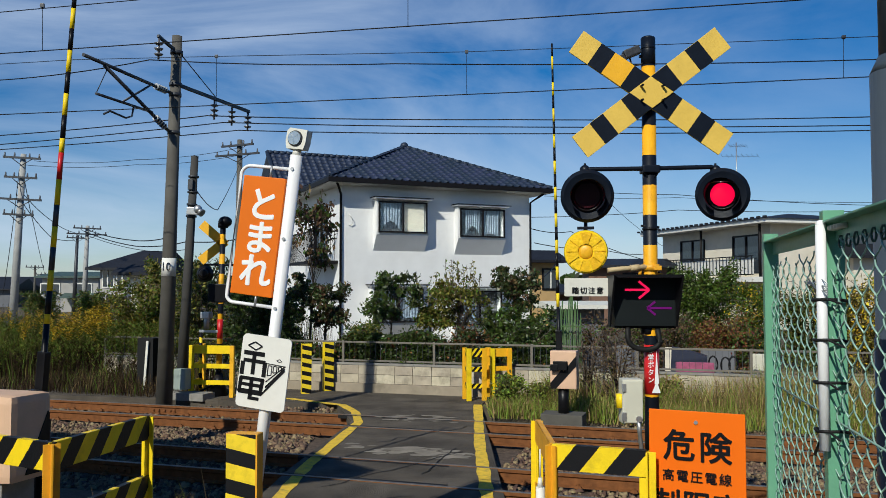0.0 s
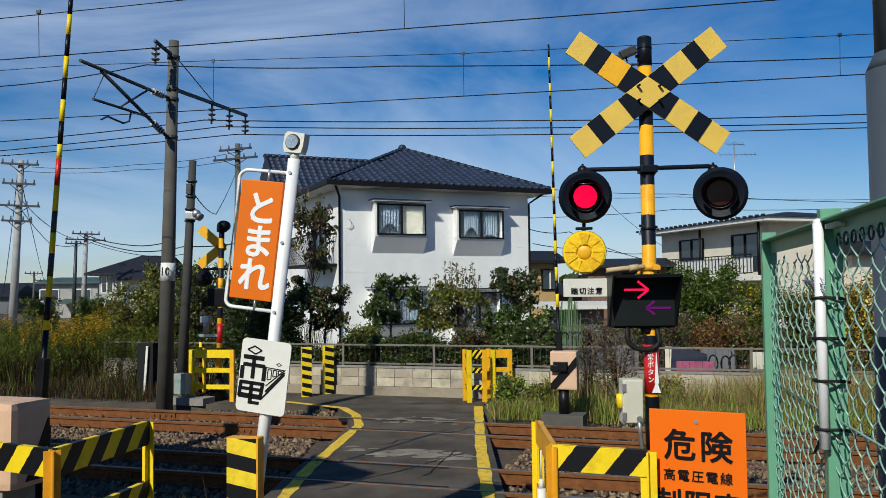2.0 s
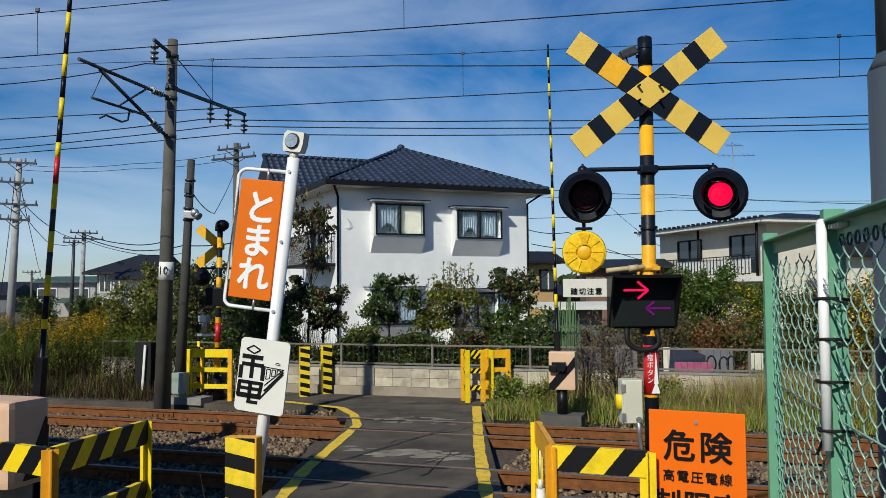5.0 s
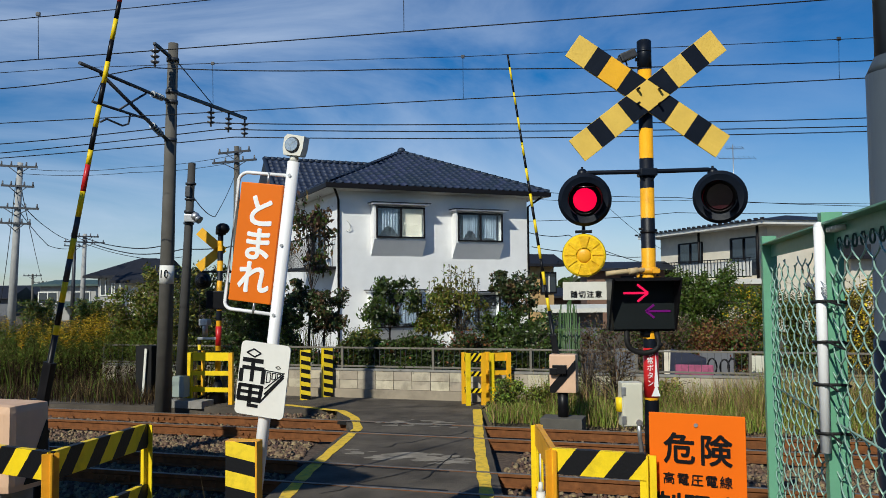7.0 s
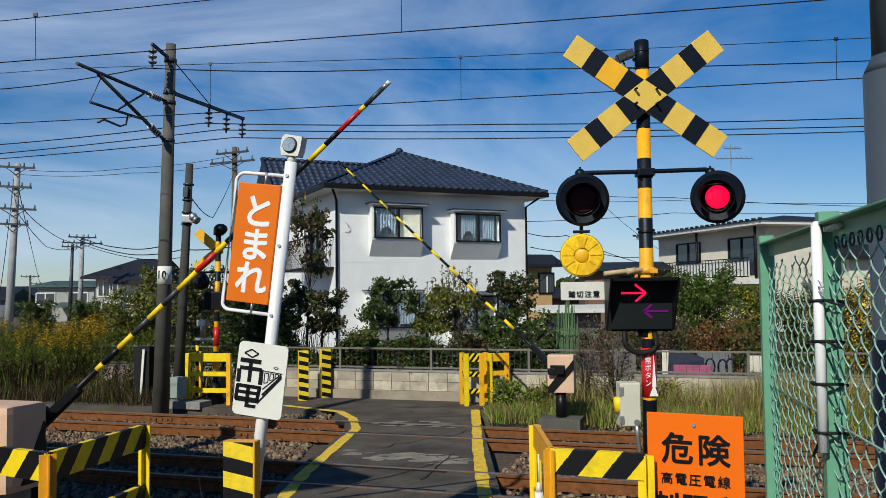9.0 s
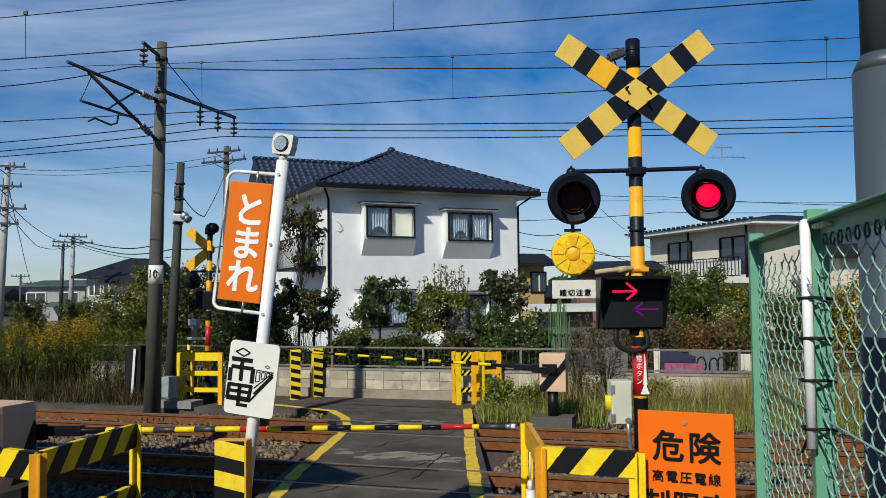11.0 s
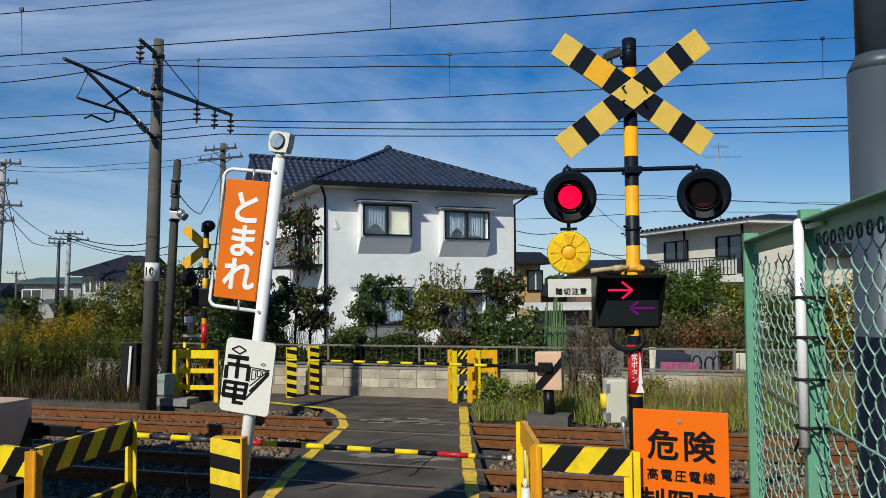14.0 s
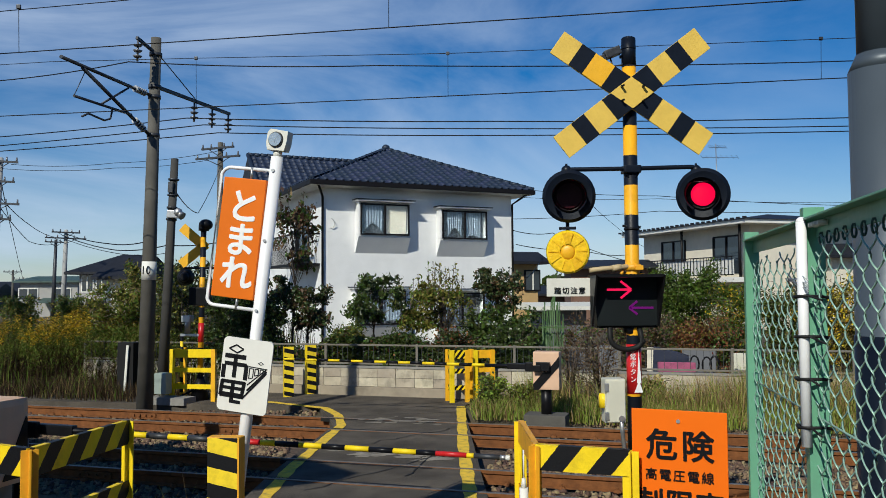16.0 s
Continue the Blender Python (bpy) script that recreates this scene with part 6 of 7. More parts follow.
def bay_window(x0, x1, z0, z1, lace):
    """A shallow bay: white sides, sloping underside, dark sashes, glass, curtain and a hood board."""
    w = new("window")
    w.parent = house
    w.matrix_basis = pose(x0, 0, 0)
    d, W = 0.37, x1 - x0
    bm = B()
    prism(bm, [(0.0, z0 - 0.62), (-d, z0 - 0.05), (-d, z0 + 0.02), (0.0, z0 + 0.02)], 0, -0.06, W + 0.06)
    prism(bm, [(0.0, z0), (-d, z0), (-d, z1 + 0.06), (0.0, z1 + 0.06)], 0, -0.06, 0.0)
    prism(bm, [(0.0, z0), (-d, z0), (-d, z1 + 0.06), (0.0, z1 + 0.06)], 0, W, W + 0.06)
    part("bay", bm, M["housewall"], w, "white bay surround")
    bm = B()
    box(bm, (W / 2, -d / 2 - 0.06, z1 + 0.10), (W + 0.30, d + 0.18, 0.05), bevel=0.01)
    part("hood", bm, M["white"], w)
    bm = B()
    box(bm, (W / 2, -d / 2 - 0.06, z1 + 0.135), (W + 0.36, d + 0.24, 0.025))
    part("hood_top", bm, M["trim"], w)
    # no room is built: this dark sheet stands for the dimness indoors
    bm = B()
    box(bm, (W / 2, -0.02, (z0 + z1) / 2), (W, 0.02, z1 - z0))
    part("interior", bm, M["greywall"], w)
    t = 0.05
    bm = B()
    for c, s in (((W / 2, z0 + t / 2), (W, t)), ((W / 2, z1 - t / 2), (W, t)), ((t / 2, (z0 + z1) / 2), (t, z1 - z0 - 2 * t)), ((W - t / 2, (z0 + z1) / 2), (t, z1 - z0 - 2 * t)), ((W / 2, (z0 + z1) / 2), (t * 1.2, z1 - z0 - 2 * t))):
        box(bm, (c[0], -d - 0.02, c[1]), (s[0], 0.06, s[1]), bevel=0.004)
    part("frame", bm, M["trim"], w, "dark window frame")
    for k in (0, 1):
        bm = B()
        box(bm, (W * (0.25 + 0.5 * k), -d - 0.015 + 0.02 * k, (z0 + z1) / 2), (W / 2 - 0.06, 0.006, z1 - z0 - 2 * t))
        g = part("pane", bm, M["clear"], w)
        g.visible_shadow = False
    for k, (a, b) in enumerate(lace):
        bm = B()
        prev = None
        for i in range(25):
            x = a + (b - a) * i / 24
            y = -d + 0.10 + 0.03 * math.sin(i * 1.9)
            low = z0 + 0.05 + (0.35 if k % 2 == 0 else 0.1) * abs(math.sin(i / 24 * math.pi))
            pair = bm.verts.new((x, y, z1 - 0.05)), bm.verts.new((x, y + 0.02, low))
            if prev:
                bm.faces.new((prev[0], prev[1], pair[1], pair[0])).smooth = True
            prev = pair
        part("curtain", bm, M["curtain"], w, "pale gathered curtain")
    return w


w1 = bay_window(1.16, 2.94, 4.00, 5.06, ((0.12, 0.86),))
part("blind", box(B(), (1.32, -0.26, 4.53), (0.78, 0.02, 0.98)), M["creamwall"], w1, "pale roller blind behind the glass")
bay_window(4.20, 5.98, 3.92, 4.93, ((0.25, 0.85), (0.92, 1.6)))
# ground floor window, small fittings, balcony on the left wall
bay_window(1.02, 2.80, 0.95, 2.10, ((0.10, 0.85), (0.92, 1.65)))
bay_window(4.10, 5.85, 0.80, 2.02, ((0.15, 0.80),))
bm = B()
tube(bm, [(0.22, -0.05, 4.6), (0.30, -0.10, 4.5), (0.36, -0.09, 4.35), (0.30, -0.05, 4.22), (0.22, -0.03, 4.25)], 0.012, seg=6)
part("vent_pipe", bm, M["white_bare"], house)
lw = new("window")
lw.parent = house
bm = B()
for c, s in (((2.4, 5.0), (1.5, 0.07)), ((1.7, 4.0), (0.07, 2.0)), ((3.1, 4.0), (0.07, 2.0)), ((2.4, 4.0), (0.06, 2.0)), ((2.4, 3.05), (1.5, 0.07))):
    box(bm, (-0.03, c[0], c[1]), (0.07, s[0], s[1]), bevel=0.004)
part("frame", bm, M["trim"], lw)
bm = B()
box(bm, (-0.022, 2.4, 4.0), (0.01, 1.4, 1.9))
part("pane", bm, M["glass"], lw)
bal = new("balcony")
bal.parent = house
bm = B()
box(bm, (-0.42, 2.2, 3.0), (0.85, 3.6, 0.10))
for y_ in (0.42, 3.98):
    box(bm, (-0.82, y_, 3.5), (0.05, 0.05, 1.0))
box(bm, (-0.82, 2.2, 4.05), (0.05, 3.6, 0.05))
box(bm, (-0.42, 0.42, 4.05), (0.85, 0.05, 0.05))
part("balcony_floor", bm, M["trim"], bal)
for y_ in np.arange(0.55, 3.95, 0.14):
    bm = B()
    box(bm, (-0.82, y_, 3.55), (0.02, 0.02, 1.0))
    part("baluster", bm, M["trim"], bal)
for x_ in np.arange(-0.7, -0.05, 0.14):
    bm = B()
    box(bm, (x_, 0.42, 3.55), (0.02, 0.02, 1.0))
    part("baluster", bm, M["trim"], bal)

# ---------------------------------------------------------------- cream house with a balcony
h2 = thing("house", pose(*(16.448, 42.000, 5.588)[:2], 0, 0, 0, 106), "cream two-storey house with a long balcony and flat eaves", "house")
L2, D2, E2 = 10.2, 7.0, 5.35                     # local x runs back along the balcony face, local -y is into the house... the face is y = 0
bm = B()
box(bm, (L2 / 2, -D2 / 2, E2 / 2), (L2, D2, E2))
part("wall", bm, M["creamwall"], h2, "cream plaster")
bm = B()
box(bm, (L2 / 2, -D2 / 2, E2 + 0.10), (L2 + 2.0, D2 + 2.0, 0.22), bevel=0.03)
part("eaves_board", bm, M["white_bare"], h2, "pale eaves board")
bm = B()
vv = [bm.verts.new(c) for c in ((-1.1, 1.1, E2 + 0.2), (L2 + 1.1, 1.1, E2 + 0.2), (L2 + 1.1, -D2 - 1.1, E2 + 0.2), (-1.1, -D2 - 1.1, E2 + 0.2), (3.0, -D2 / 2, E2 + 0.85), (L2 - 3.0, -D2 / 2, E2 + 0.85))]
for f in ((0, 1, 5, 4), (1, 2, 5), (2, 3, 4, 5), (3, 0, 4), (3, 2, 1, 0)):
    bm.faces.new([vv[i] for i in f])
for i in range(26):
    box(bm, (-1.05 + i * (L2 + 2.1) / 25, 1.08, E2 + 0.26), (0.16, 0.14, 0.10))
bmesh.ops.recalc_face_normals(bm, faces=bm.faces[:])
part("roof", bm, M["roof_dark"], h2)
bm = B()
box(bm, (L2 / 2, 0.55, 2.55), (L2 + 0.3, 1.2, 0.26))
part("balcony_slab", bm, M["white_bare"], h2)
bm = B()
for z in (3.72, 2.8):
    box(bm, (L2 / 2, 1.10, z), (L2 + 0.2, 0.06, 0.05))
for x in np.arange(0, L2 + 0.1, 0.30):
    box(bm, (x, 1.10, 3.25), (0.035, 0.02, 0.95))
part("balcony_rail", bm, M["trim"], h2, "dark balcony bars")
bm = B()
box(bm, (L2 / 2, 0.98, 3.2), (L2, 0.02, 0.80))
part("balcony_sheet", bm, M["white_bare"], h2, "pale sheets behind the bars")
for a, b in ((0.8, 3.0), (5.7, 8.1)):
    w = new("window")
    w.parent = h2
    bm = B()
    m_ = (a + b) / 2
    for c, s in (((m_, 4.85), (b - a, 0.08)), ((a, 3.85), (0.08, 2.0)), ((b, 3.85), (0.08, 2.0)), ((m_, 3.85), (0.08, 2.0))):
        box(bm, (c[0], 0.04, c[1]), (s[0], 0.08, s[1]))
    part("frame", bm, M["trim"], w)
    bm = B()
    box(bm, (m_, 0.012, 3.85), (b - a, 0.01, 1.95))
    part("pane", bm, M["glass"], w)
bm = B()
cyl(bm, (5.3, 0.5, 2.6), (5.3, 0.5, E2), 0.07, seg=8)
part("balcony_post", bm, M["trim"], h2)
part("balcony_post", cyl(B(), (0.0, 0.6, 2.6), (0.0, 0.6, E2), 0.07, seg=8), M["trim"], h2)
ax, ay, az = (15.886, 45.000, 5.927)
an = thing("aerial", pose(ax, ay, 5.3), "thin television aerial on a mast above the roof", "aerial")
bm = B()
cyl(bm, (0, 0, 0), (0, 0, 4.7), 0.025, seg=6)
part("mast", bm, M["steel"], an)
for z, w in ((4.5, 1.2), (3.95, 2.6)):
    bm = B()
    cyl(bm, (-w * 0.3, 0, z), (w * 0.45, 0, z), 0.012, seg=5)
    for k in np.linspace(-0.3, 0.45, 8):
        cyl(bm, (k * w, -0.2, z - 0.1), (k * w, 0.2, z + 0.15), 0.010, seg=4)
    part("antenna", bm, M["dark_steel"], an)


def plain_house(x, y, yaw, w, d, e, ridge, wall, roof_m, label, windows=()):
    h = thing("house", pose(x, y, 0, 0, 0, yaw), label, "house", group="far houses")
    bm = B()
    box(bm, (0, 0, e / 2), (w, d, e))
    part("wall", bm, M[wall], h)
    bm = B()
    prism(bm, [(-d / 2 - 0.6, e - 0.02), (d / 2 + 0.6, e - 0.02), (d / 2 + 0.6, e + 0.12), (0, ridge), (-d / 2 - 0.6, e + 0.12)], 0, -w / 2 - 0.5, w / 2 + 0.5)
    part("roof", bm, M[roof_m], h)
    for cx, cz, ww, hh in windows:
        win = new("window")
        win.parent = h
        bm = B()
        box(bm, (cx, -d / 2 - 0.03, cz), (ww + 0.16, 0.08, hh + 0.16))
        part("frame", bm, M["trim"], win)
        bm = B()
        box(bm, (cx, -d / 2 - 0.08, cz), (ww, 0.03, hh))
        part("pane", bm, M["glass"], win)
        bm = B()
        box(bm, (cx, -d / 2 - 0.12, cz), (0.06, 0.06, hh))
        part("mullion", bm, M["white_bare"], win)
    return h


def hip_house(x, y, yaw, w, d, e, top, ridge, wall, roof_m, label, windows, over=0.9):
    """A two-storey house with a hipped roof, a storey band, framed windows and a lean-to porch roof."""
    h = thing("house", pose(x, y, 0, 0, 0, yaw), label, "house", group="far houses")
    part("wall", box(B(), (0, 0, e / 2), (w, d, e)), M[wall], h)
    part("storey_band", box(B(), (0, 0, e * 0.5), (w + 0.08, d + 0.08, 0.16)), M["trim"], h)
    bm = B()
    lo = [bm.verts.new((sx * (w / 2 + over), sy * (d / 2 + over), e)) for sx, sy in ((-1, -1), (1, -1), (1, 1), (-1, 1))]
    up = [bm.verts.new((sx * (w / 2 + over), sy * (d / 2 + over), e + 0.16)) for sx, sy in ((-1, -1), (1, -1), (1, 1), (-1, 1))]
    ra, rb = bm.verts.new((-ridge / 2, 0, top)), bm.verts.new((ridge / 2, 0, top))
    for i in range(4):
        bm.faces.new((lo[i], lo[(i + 1) % 4], up[(i + 1) % 4], up[i]))
    for f in ((up[0], up[1], rb, ra), (up[1], up[2], rb), (up[2], up[3], ra, rb), (up[3], up[0], ra), lo[::-1]):
        bm.faces.new(f)
    bmesh.ops.recalc_face_normals(bm, faces=bm.faces[:])
    part("roof", bm, M[roof_m], h)
    bm = prism(B(), [(-d / 2 - 1.3, e * 0.44), (-d / 2, e * 0.56), (-d / 2, e * 0.50), (-d / 2 - 1.3, e * 0.41)], 0, -w * 0.1, w * 0.45)
    part("porch_roof", bm, M[roof_m], h)
    for cx, cz, ww, hh in windows:
        win = new("window")
        win.parent = h
        part("frame", box(B(), (cx, -d / 2 - 0.03, cz), (ww + 0.18, 0.08, hh + 0.18)), M["white_bare"], win)
        part("pane", box(B(), (cx, -d / 2 - 0.08, cz), (ww, 0.03, hh)), M["glass"], win)
        part("mullion", box(B(), (cx, -d / 2 - 0.11, cz), (0.08, 0.05, hh)), M["white_bare"], win)
    return h


hip_house(-20.3, 58.0, -6, 4.6, 5.0, 3.30, 4.70, 1.2, "palegrey", "roof_dark", "pale grey two-storey house with a dark hipped roof behind weeds", [(-1.7, 2.75, 0.7, 1.1), (-0.7, 2.75, 0.7, 1.1), (0.5, 2.75, 1.0, 1.1), (1.6, 2.75, 0.7, 1.1), (-1.3, 1.0, 1.0, 1.3)], over=0.7)
plain_house(*(-15.444, 45.000, 3.031)[:2], -14, 1.5, 3.0, 2.8, 4.0, "creamwall", "roof_dark", "small cream gabled house end behind the pole")
hip_house(-32.9, 76.0, 4, 4.8, 5.0, 3.00, 3.60, 4.0, "palegrey", "roof_green", "pale grey house with a low green-grey roof in the distance", [(-1.7, 2.0, 1.5, 0.9), (1.2, 2.0, 1.2, 0.9)], over=0.5)
plain_house(*(-32.000, 95.000, 2.390)[:2], 4, 9.0, 6.0, 2.2, 3.2, "brownwall", "roof_dark", "brown house in the distance", [(-2.0, 1.6, 1.4, 0.9), (1.6, 1.6, 1.4, 0.9)])
plain_house(*(-55.220, 110.000, 1.379)[:2], 0, 12, 7, 2.3, 3.6, "greywall", "roof_dark", "distant grey house with a dark roof", [(-3, 1.6, 2, 1.0), (2, 1.6, 2, 1.0)])
plain_house(*(-52.818, 95.000, 1.480)[:2], 6, 10, 7, 1.9, 3.2, "greywall", "roof_dark", "distant grey house with a dark roof", [(2, 1.6, 2, 1.0)])
plain_house(*(5.097, 46.000, 3.051)[:2], 20, 1.5, 1.8, 3.5, 4.2, "ochrewall", "roof_dark", "ochre house side wall behind the white house", [(0.4, 2.6, 0.8, 1.0)])
plain_house(*(8.747, 60.000, 2.120)[:2], 0, 3.4, 4, 1.7, 2.4, "brownwall", "roof_dark", "low brown house in the distance")
plain_house(*(10.900, 51.000, 3.132)[:2], -6, 4.4, 6, 3.3, 3.9, "brownwall", "roof_dark", "brown house with a flat dark roof behind the signal", [(0.5, 2.4, 1.4, 1.0)])
plain_house(4.75, 30.0, 6, 1.6, 1.6, 1.42, 1.66, "greywall", "grey_sheet", "low grey shed with a pale roof")
plain_house(*(22.657, 44.000, 4.499)[:2], 10, 6.0, 5, 3.6, 4.5, "creamwall", "roof_dark", "white house seen through the chain link fence", [(-1, 2.7, 1.4, 1.1)])

# ---------------------------------------------------------------- plants
prng = np.random.default_rng(11)


def bush(x, y, habit, leaves, size, mats, label, name="shrub", mix=0.2, stems=5, z0=0.0, category="shrub", droop=0.2):
    """A shrub or small tree: bent stems, forking twigs, and leaves strung along the twigs. habit: width, height, fullness, clear height, seed."""
    w, h, n, clear_h, seed = habit
    t = thing(name, pose(x, y, z0), label, category)
    r = random.Random(seed)
    bm = B()
    ns = 3 if category == "tree" else 6
    twigs, tips = [], []
    for s in range(ns):
        a = 2 * math.pi * (s + r.uniform(-0.3, 0.3)) / ns
        lean = w * r.uniform(0.10, 0.34)
        foot = Vector((0.05 * math.cos(a), 0.05 * math.sin(a), 0))
        mid = Vector((lean * 0.35 * math.cos(a), lean * 0.35 * math.sin(a), h * r.uniform(0.35, 0.5)))
        top = Vector((lean * math.cos(a), lean * math.sin(a), h * r.uniform(0.78, 0.98)))
        cyl(bm, foot, mid, 0.026, 0.018, seg=6)
        cyl(bm, mid, top, 0.018, 0.006, seg=5)
        for k in range(int(n * 4.2)):
            f = r.uniform(max(0.08, clear_h / h * 0.9), 1.0)
            p = foot.lerp(mid, f / 0.45) if f < 0.45 else mid.lerp(top, (f - 0.45) / 0.55)
            b = a + r.uniform(-1.9, 1.9)
            reach = 0.42 * w * (0.45 + 0.65 * math.sin(math.pi * min(1.0, 0.15 + 0.8 * f))) * r.uniform(0.25, 1.1)
            q = p + Vector((math.cos(b) * reach, math.sin(b) * reach, reach * r.uniform(-0.15, 0.75)))
            q.z = min(q.z, h * r.uniform(0.95, 1.06))
            twigs.append((p, q))
            if k % 2 == 0:
                tube(bm, [p, p.lerp(q, 0.5) + Vector((0, 0, 0.03 * w)), q], 0.006, seg=3)
            if stems > 8 and k % 2:
                tube(bm, [p.lerp(q, 0.5), q + Vector((r.uniform(-0.1, 0.1), r.uniform(-0.1, 0.1), r.uniform(0.05, 0.3)))], 0.004, seg=3)
    part("stem", bm, M["bark"], t)
    P = np.array([p for p, q in twigs])
    Q = np.array([q for p, q in twigs])
    share = prng.gamma(0.9, 1.0, len(P))
    pick = prng.choice(len(P), leaves, p=share / share.sum())
    f = prng.uniform(0.1, 1.0, leaves) ** 0.7
    pts = P[pick] + (Q[pick] - P[pick]) * f[:, None] + prng.normal(0, 0.035 + 0.022 * w, (leaves, 3))
    pts = pts[pts[:, 2] > 0.03]
    slots = (prng.uniform(size=len(pts)) < mix).astype(int) if len(mats) > 1 else None
    o = new("crown", leaf_mesh("crown", pts, size, [M[k] for k in mats], prng, droop=droop, slots=slots))
    o.parent = t
    return t


def habit(w, h, n, z0, seed):
    """Width, height, fullness, clear height and seed of a plant."""
    return w, h, n, z0, seed


def garden_tree(x, y, crown, clumps, leaves, size, mats, mix, label, seed, shoots=0, droop=0.4, trunk=0.035):
    """A small tree: leaning trunk, one limb to each clump of leaves, perhaps upright bare-tipped shoots. crown: width, lowest and highest leaf."""
    w, lo, hi = crown
    r = random.Random(seed)
    g = np.random.default_rng(seed)
    t = thing("tree", pose(x, y, 0), label, "tree")
    fork = Vector((r.uniform(-0.08, 0.08), 0, lo * 0.85))
    bm = tube(B(), [(0, 0, 0), (r.uniform(-0.05, 0.05), 0.02, lo * 0.45), fork], trunk, seg=7)
    crest = Vector((r.uniform(-0.12, 0.12), 0.03, lo + (hi - lo) * 0.62))
    tube(bm, [fork, fork.lerp(crest, 0.5) + Vector((r.uniform(-0.06, 0.06), 0, 0)), crest], trunk * 0.55, seg=6)
    pts = []
    for k in range(clumps):
        a, q = r.uniform(0, 2 * math.pi), math.sqrt(r.uniform(0.05, 1.0))
        z = lo + (hi - lo) * r.uniform(0.08, 0.92)
        wide = 0.5 * w * math.sqrt(max(0.12, 1 - ((z - (lo + hi) / 2) / (0.56 * (hi - lo))) ** 2))
        c = Vector((math.cos(a) * q * wide, math.sin(a) * q * wide, z))
        root = fork.lerp(crest, min(1.0, max(0.0, (z - lo) / (hi - lo) - 0.12)))
        tube(bm, [root, root.lerp(c, 0.5) + Vector((r.uniform(-0.05, 0.05), 0, 0.05)), c], 0.007, seg=4)
        rad = r.uniform(0.10, 0.23) * w ** 0.5
        n = int(leaves / clumps * r.uniform(0.5, 1.5))
        d = g.normal(size=(n, 3))
        d /= np.linalg.norm(d, axis=1)[:, None]
        pts.append(np.array(c) + d * (g.uniform(0.05, 1.15, n) ** 0.6 * rad)[:, None] * np.array([1.15, 1.15, 0.85]))
    for k in range(shoots):
        a, q = r.uniform(0, 2 * math.pi), r.uniform(0.1, 0.42) * w
        foot = Vector((math.cos(a) * q, math.sin(a) * q, lo + (hi - lo) * 0.5))
        top = foot + Vector((r.uniform(-0.12, 0.12), 0, (hi - lo) * r.uniform(0.5, 0.85)))
        tube(bm, [fork, foot, top], 0.006, seg=4)
        n = 26
        f = g.uniform(0.0, 1.0, n)
        pts.append(np.array(foot) + (np.array(top) - np.array(foot)) * f[:, None] + g.normal(0, 0.035, (n, 3)))
    part("trunk", bm, M["bark"], t)
    pts = np.concatenate(pts)
    o = new("crown", leaf_mesh("crown", pts, size, [M[k] for k in mats], g, droop=droop, stretch=2.0, slots=(g.uniform(size=len(pts)) < mix).astype(int)))
    o.parent = t
    return t


garden_tree(-2.72, 19.5, (1.05, 1.25, 2.35), 34, 3900, 0.044, ["leaf_dark", "leaf_brown"], 0.3, "small round-crowned dark evergreen tree with a bare trunk", 41)
garden_tree(-3.10, 19.9, (1.15, 2.55, 4.15), 22, 1050, 0.062, ["leaf_brown", "leaf"], 0.35, "brown-leaved autumn tree before the balcony", 42, droop=1.2, shoots=5)
garden_tree(-3.50, 19.4, (0.65, 0.7, 2.6), 22, 3400, 0.048, ["leaf_dark", "leaf_brown"], 0.25, "narrow dark tree beside the house's entrance", 43, droop=0.8)
garden_tree(-1.18, 19.3, (1.30, 1.30, 2.50), 26, 2600, 0.052, ["leaf_dark", "leaf"], 0.35, "dark evergreen garden tree with drooping leaves before the window", 44, droop=0.9)
garden_tree(-0.25, 19.8, (1.00, 1.15, 2.25), 22, 2000, 0.046, ["leaf_olive", "leaf_fresh"], 0.4, "yellow-green garden tree behind the block wall", 45, shoots=4)
garden_tree(0.38, 19.6, (1.25, 1.20, 2.40), 26, 2300, 0.046, ["leaf_olive", "leaf_fresh"], 0.35, "sparse olive-leaved garden tree with tall upright shoots", 46, shoots=16)
garden_tree(1.70, 19.2, (1.05, 1.60, 2.72), 30, 3500, 0.048, ["leaf_dark", "leaf_brown"], 0.2, "dense dark garden tree beside the white house", 47)
garden_tree(1.20, 18.8, (0.60, 0.80, 1.75), 16, 1300, 0.050, ["leaf_dark", "leaf"], 0.3, "narrow dark garden tree behind the block wall", 48)
garden_tree(1.85, 18.0, (1.35, 0.55, 1.72), 30, 3400, 0.048, ["leaf", "leaf_dark"], 0.4, "dense low green tree behind the railing", 49, trunk=0.02)
bush(*(-3.585, 18.600, 1.494)[:2], habit(1.0, 2.1, 12, 0.4, 6), 7560, 0.041, ["leaf_dark", "leaf"], "dark leafy bush behind the stop sign", mix=0.3)
bush(*(-4.265, 18.400, 1.501)[:2], habit(1.5, 2.3, 12, 0.3, 7), 8820, 0.041, ["leaf_dark", "leaf"], "dark leafy bush behind the far signal", mix=0.3)
bush(*(-5.644, 19.500, 1.989)[:2], habit(1.5, 2.9, 13, 0.3, 8), 8820, 0.044, ["leaf_dark", "leaf_olive"], "tall dark bush behind the far signal", mix=0.3)
bush(*(-1.745, 18.000, 1.152)[:2], habit(1.1, 1.35, 8, 0.3, 9), 6500, 0.036, ["leaf", "leaf_olive"], "low green shrub above the block wall", mix=0.3)
bush(*(-0.462, 17.600, 1.055)[:2], habit(1.2, 1.30, 8, 0.3, 10), 4620, 0.036, ["leaf", "leaf_dark"], "low green shrub above the block wall", mix=0.3)
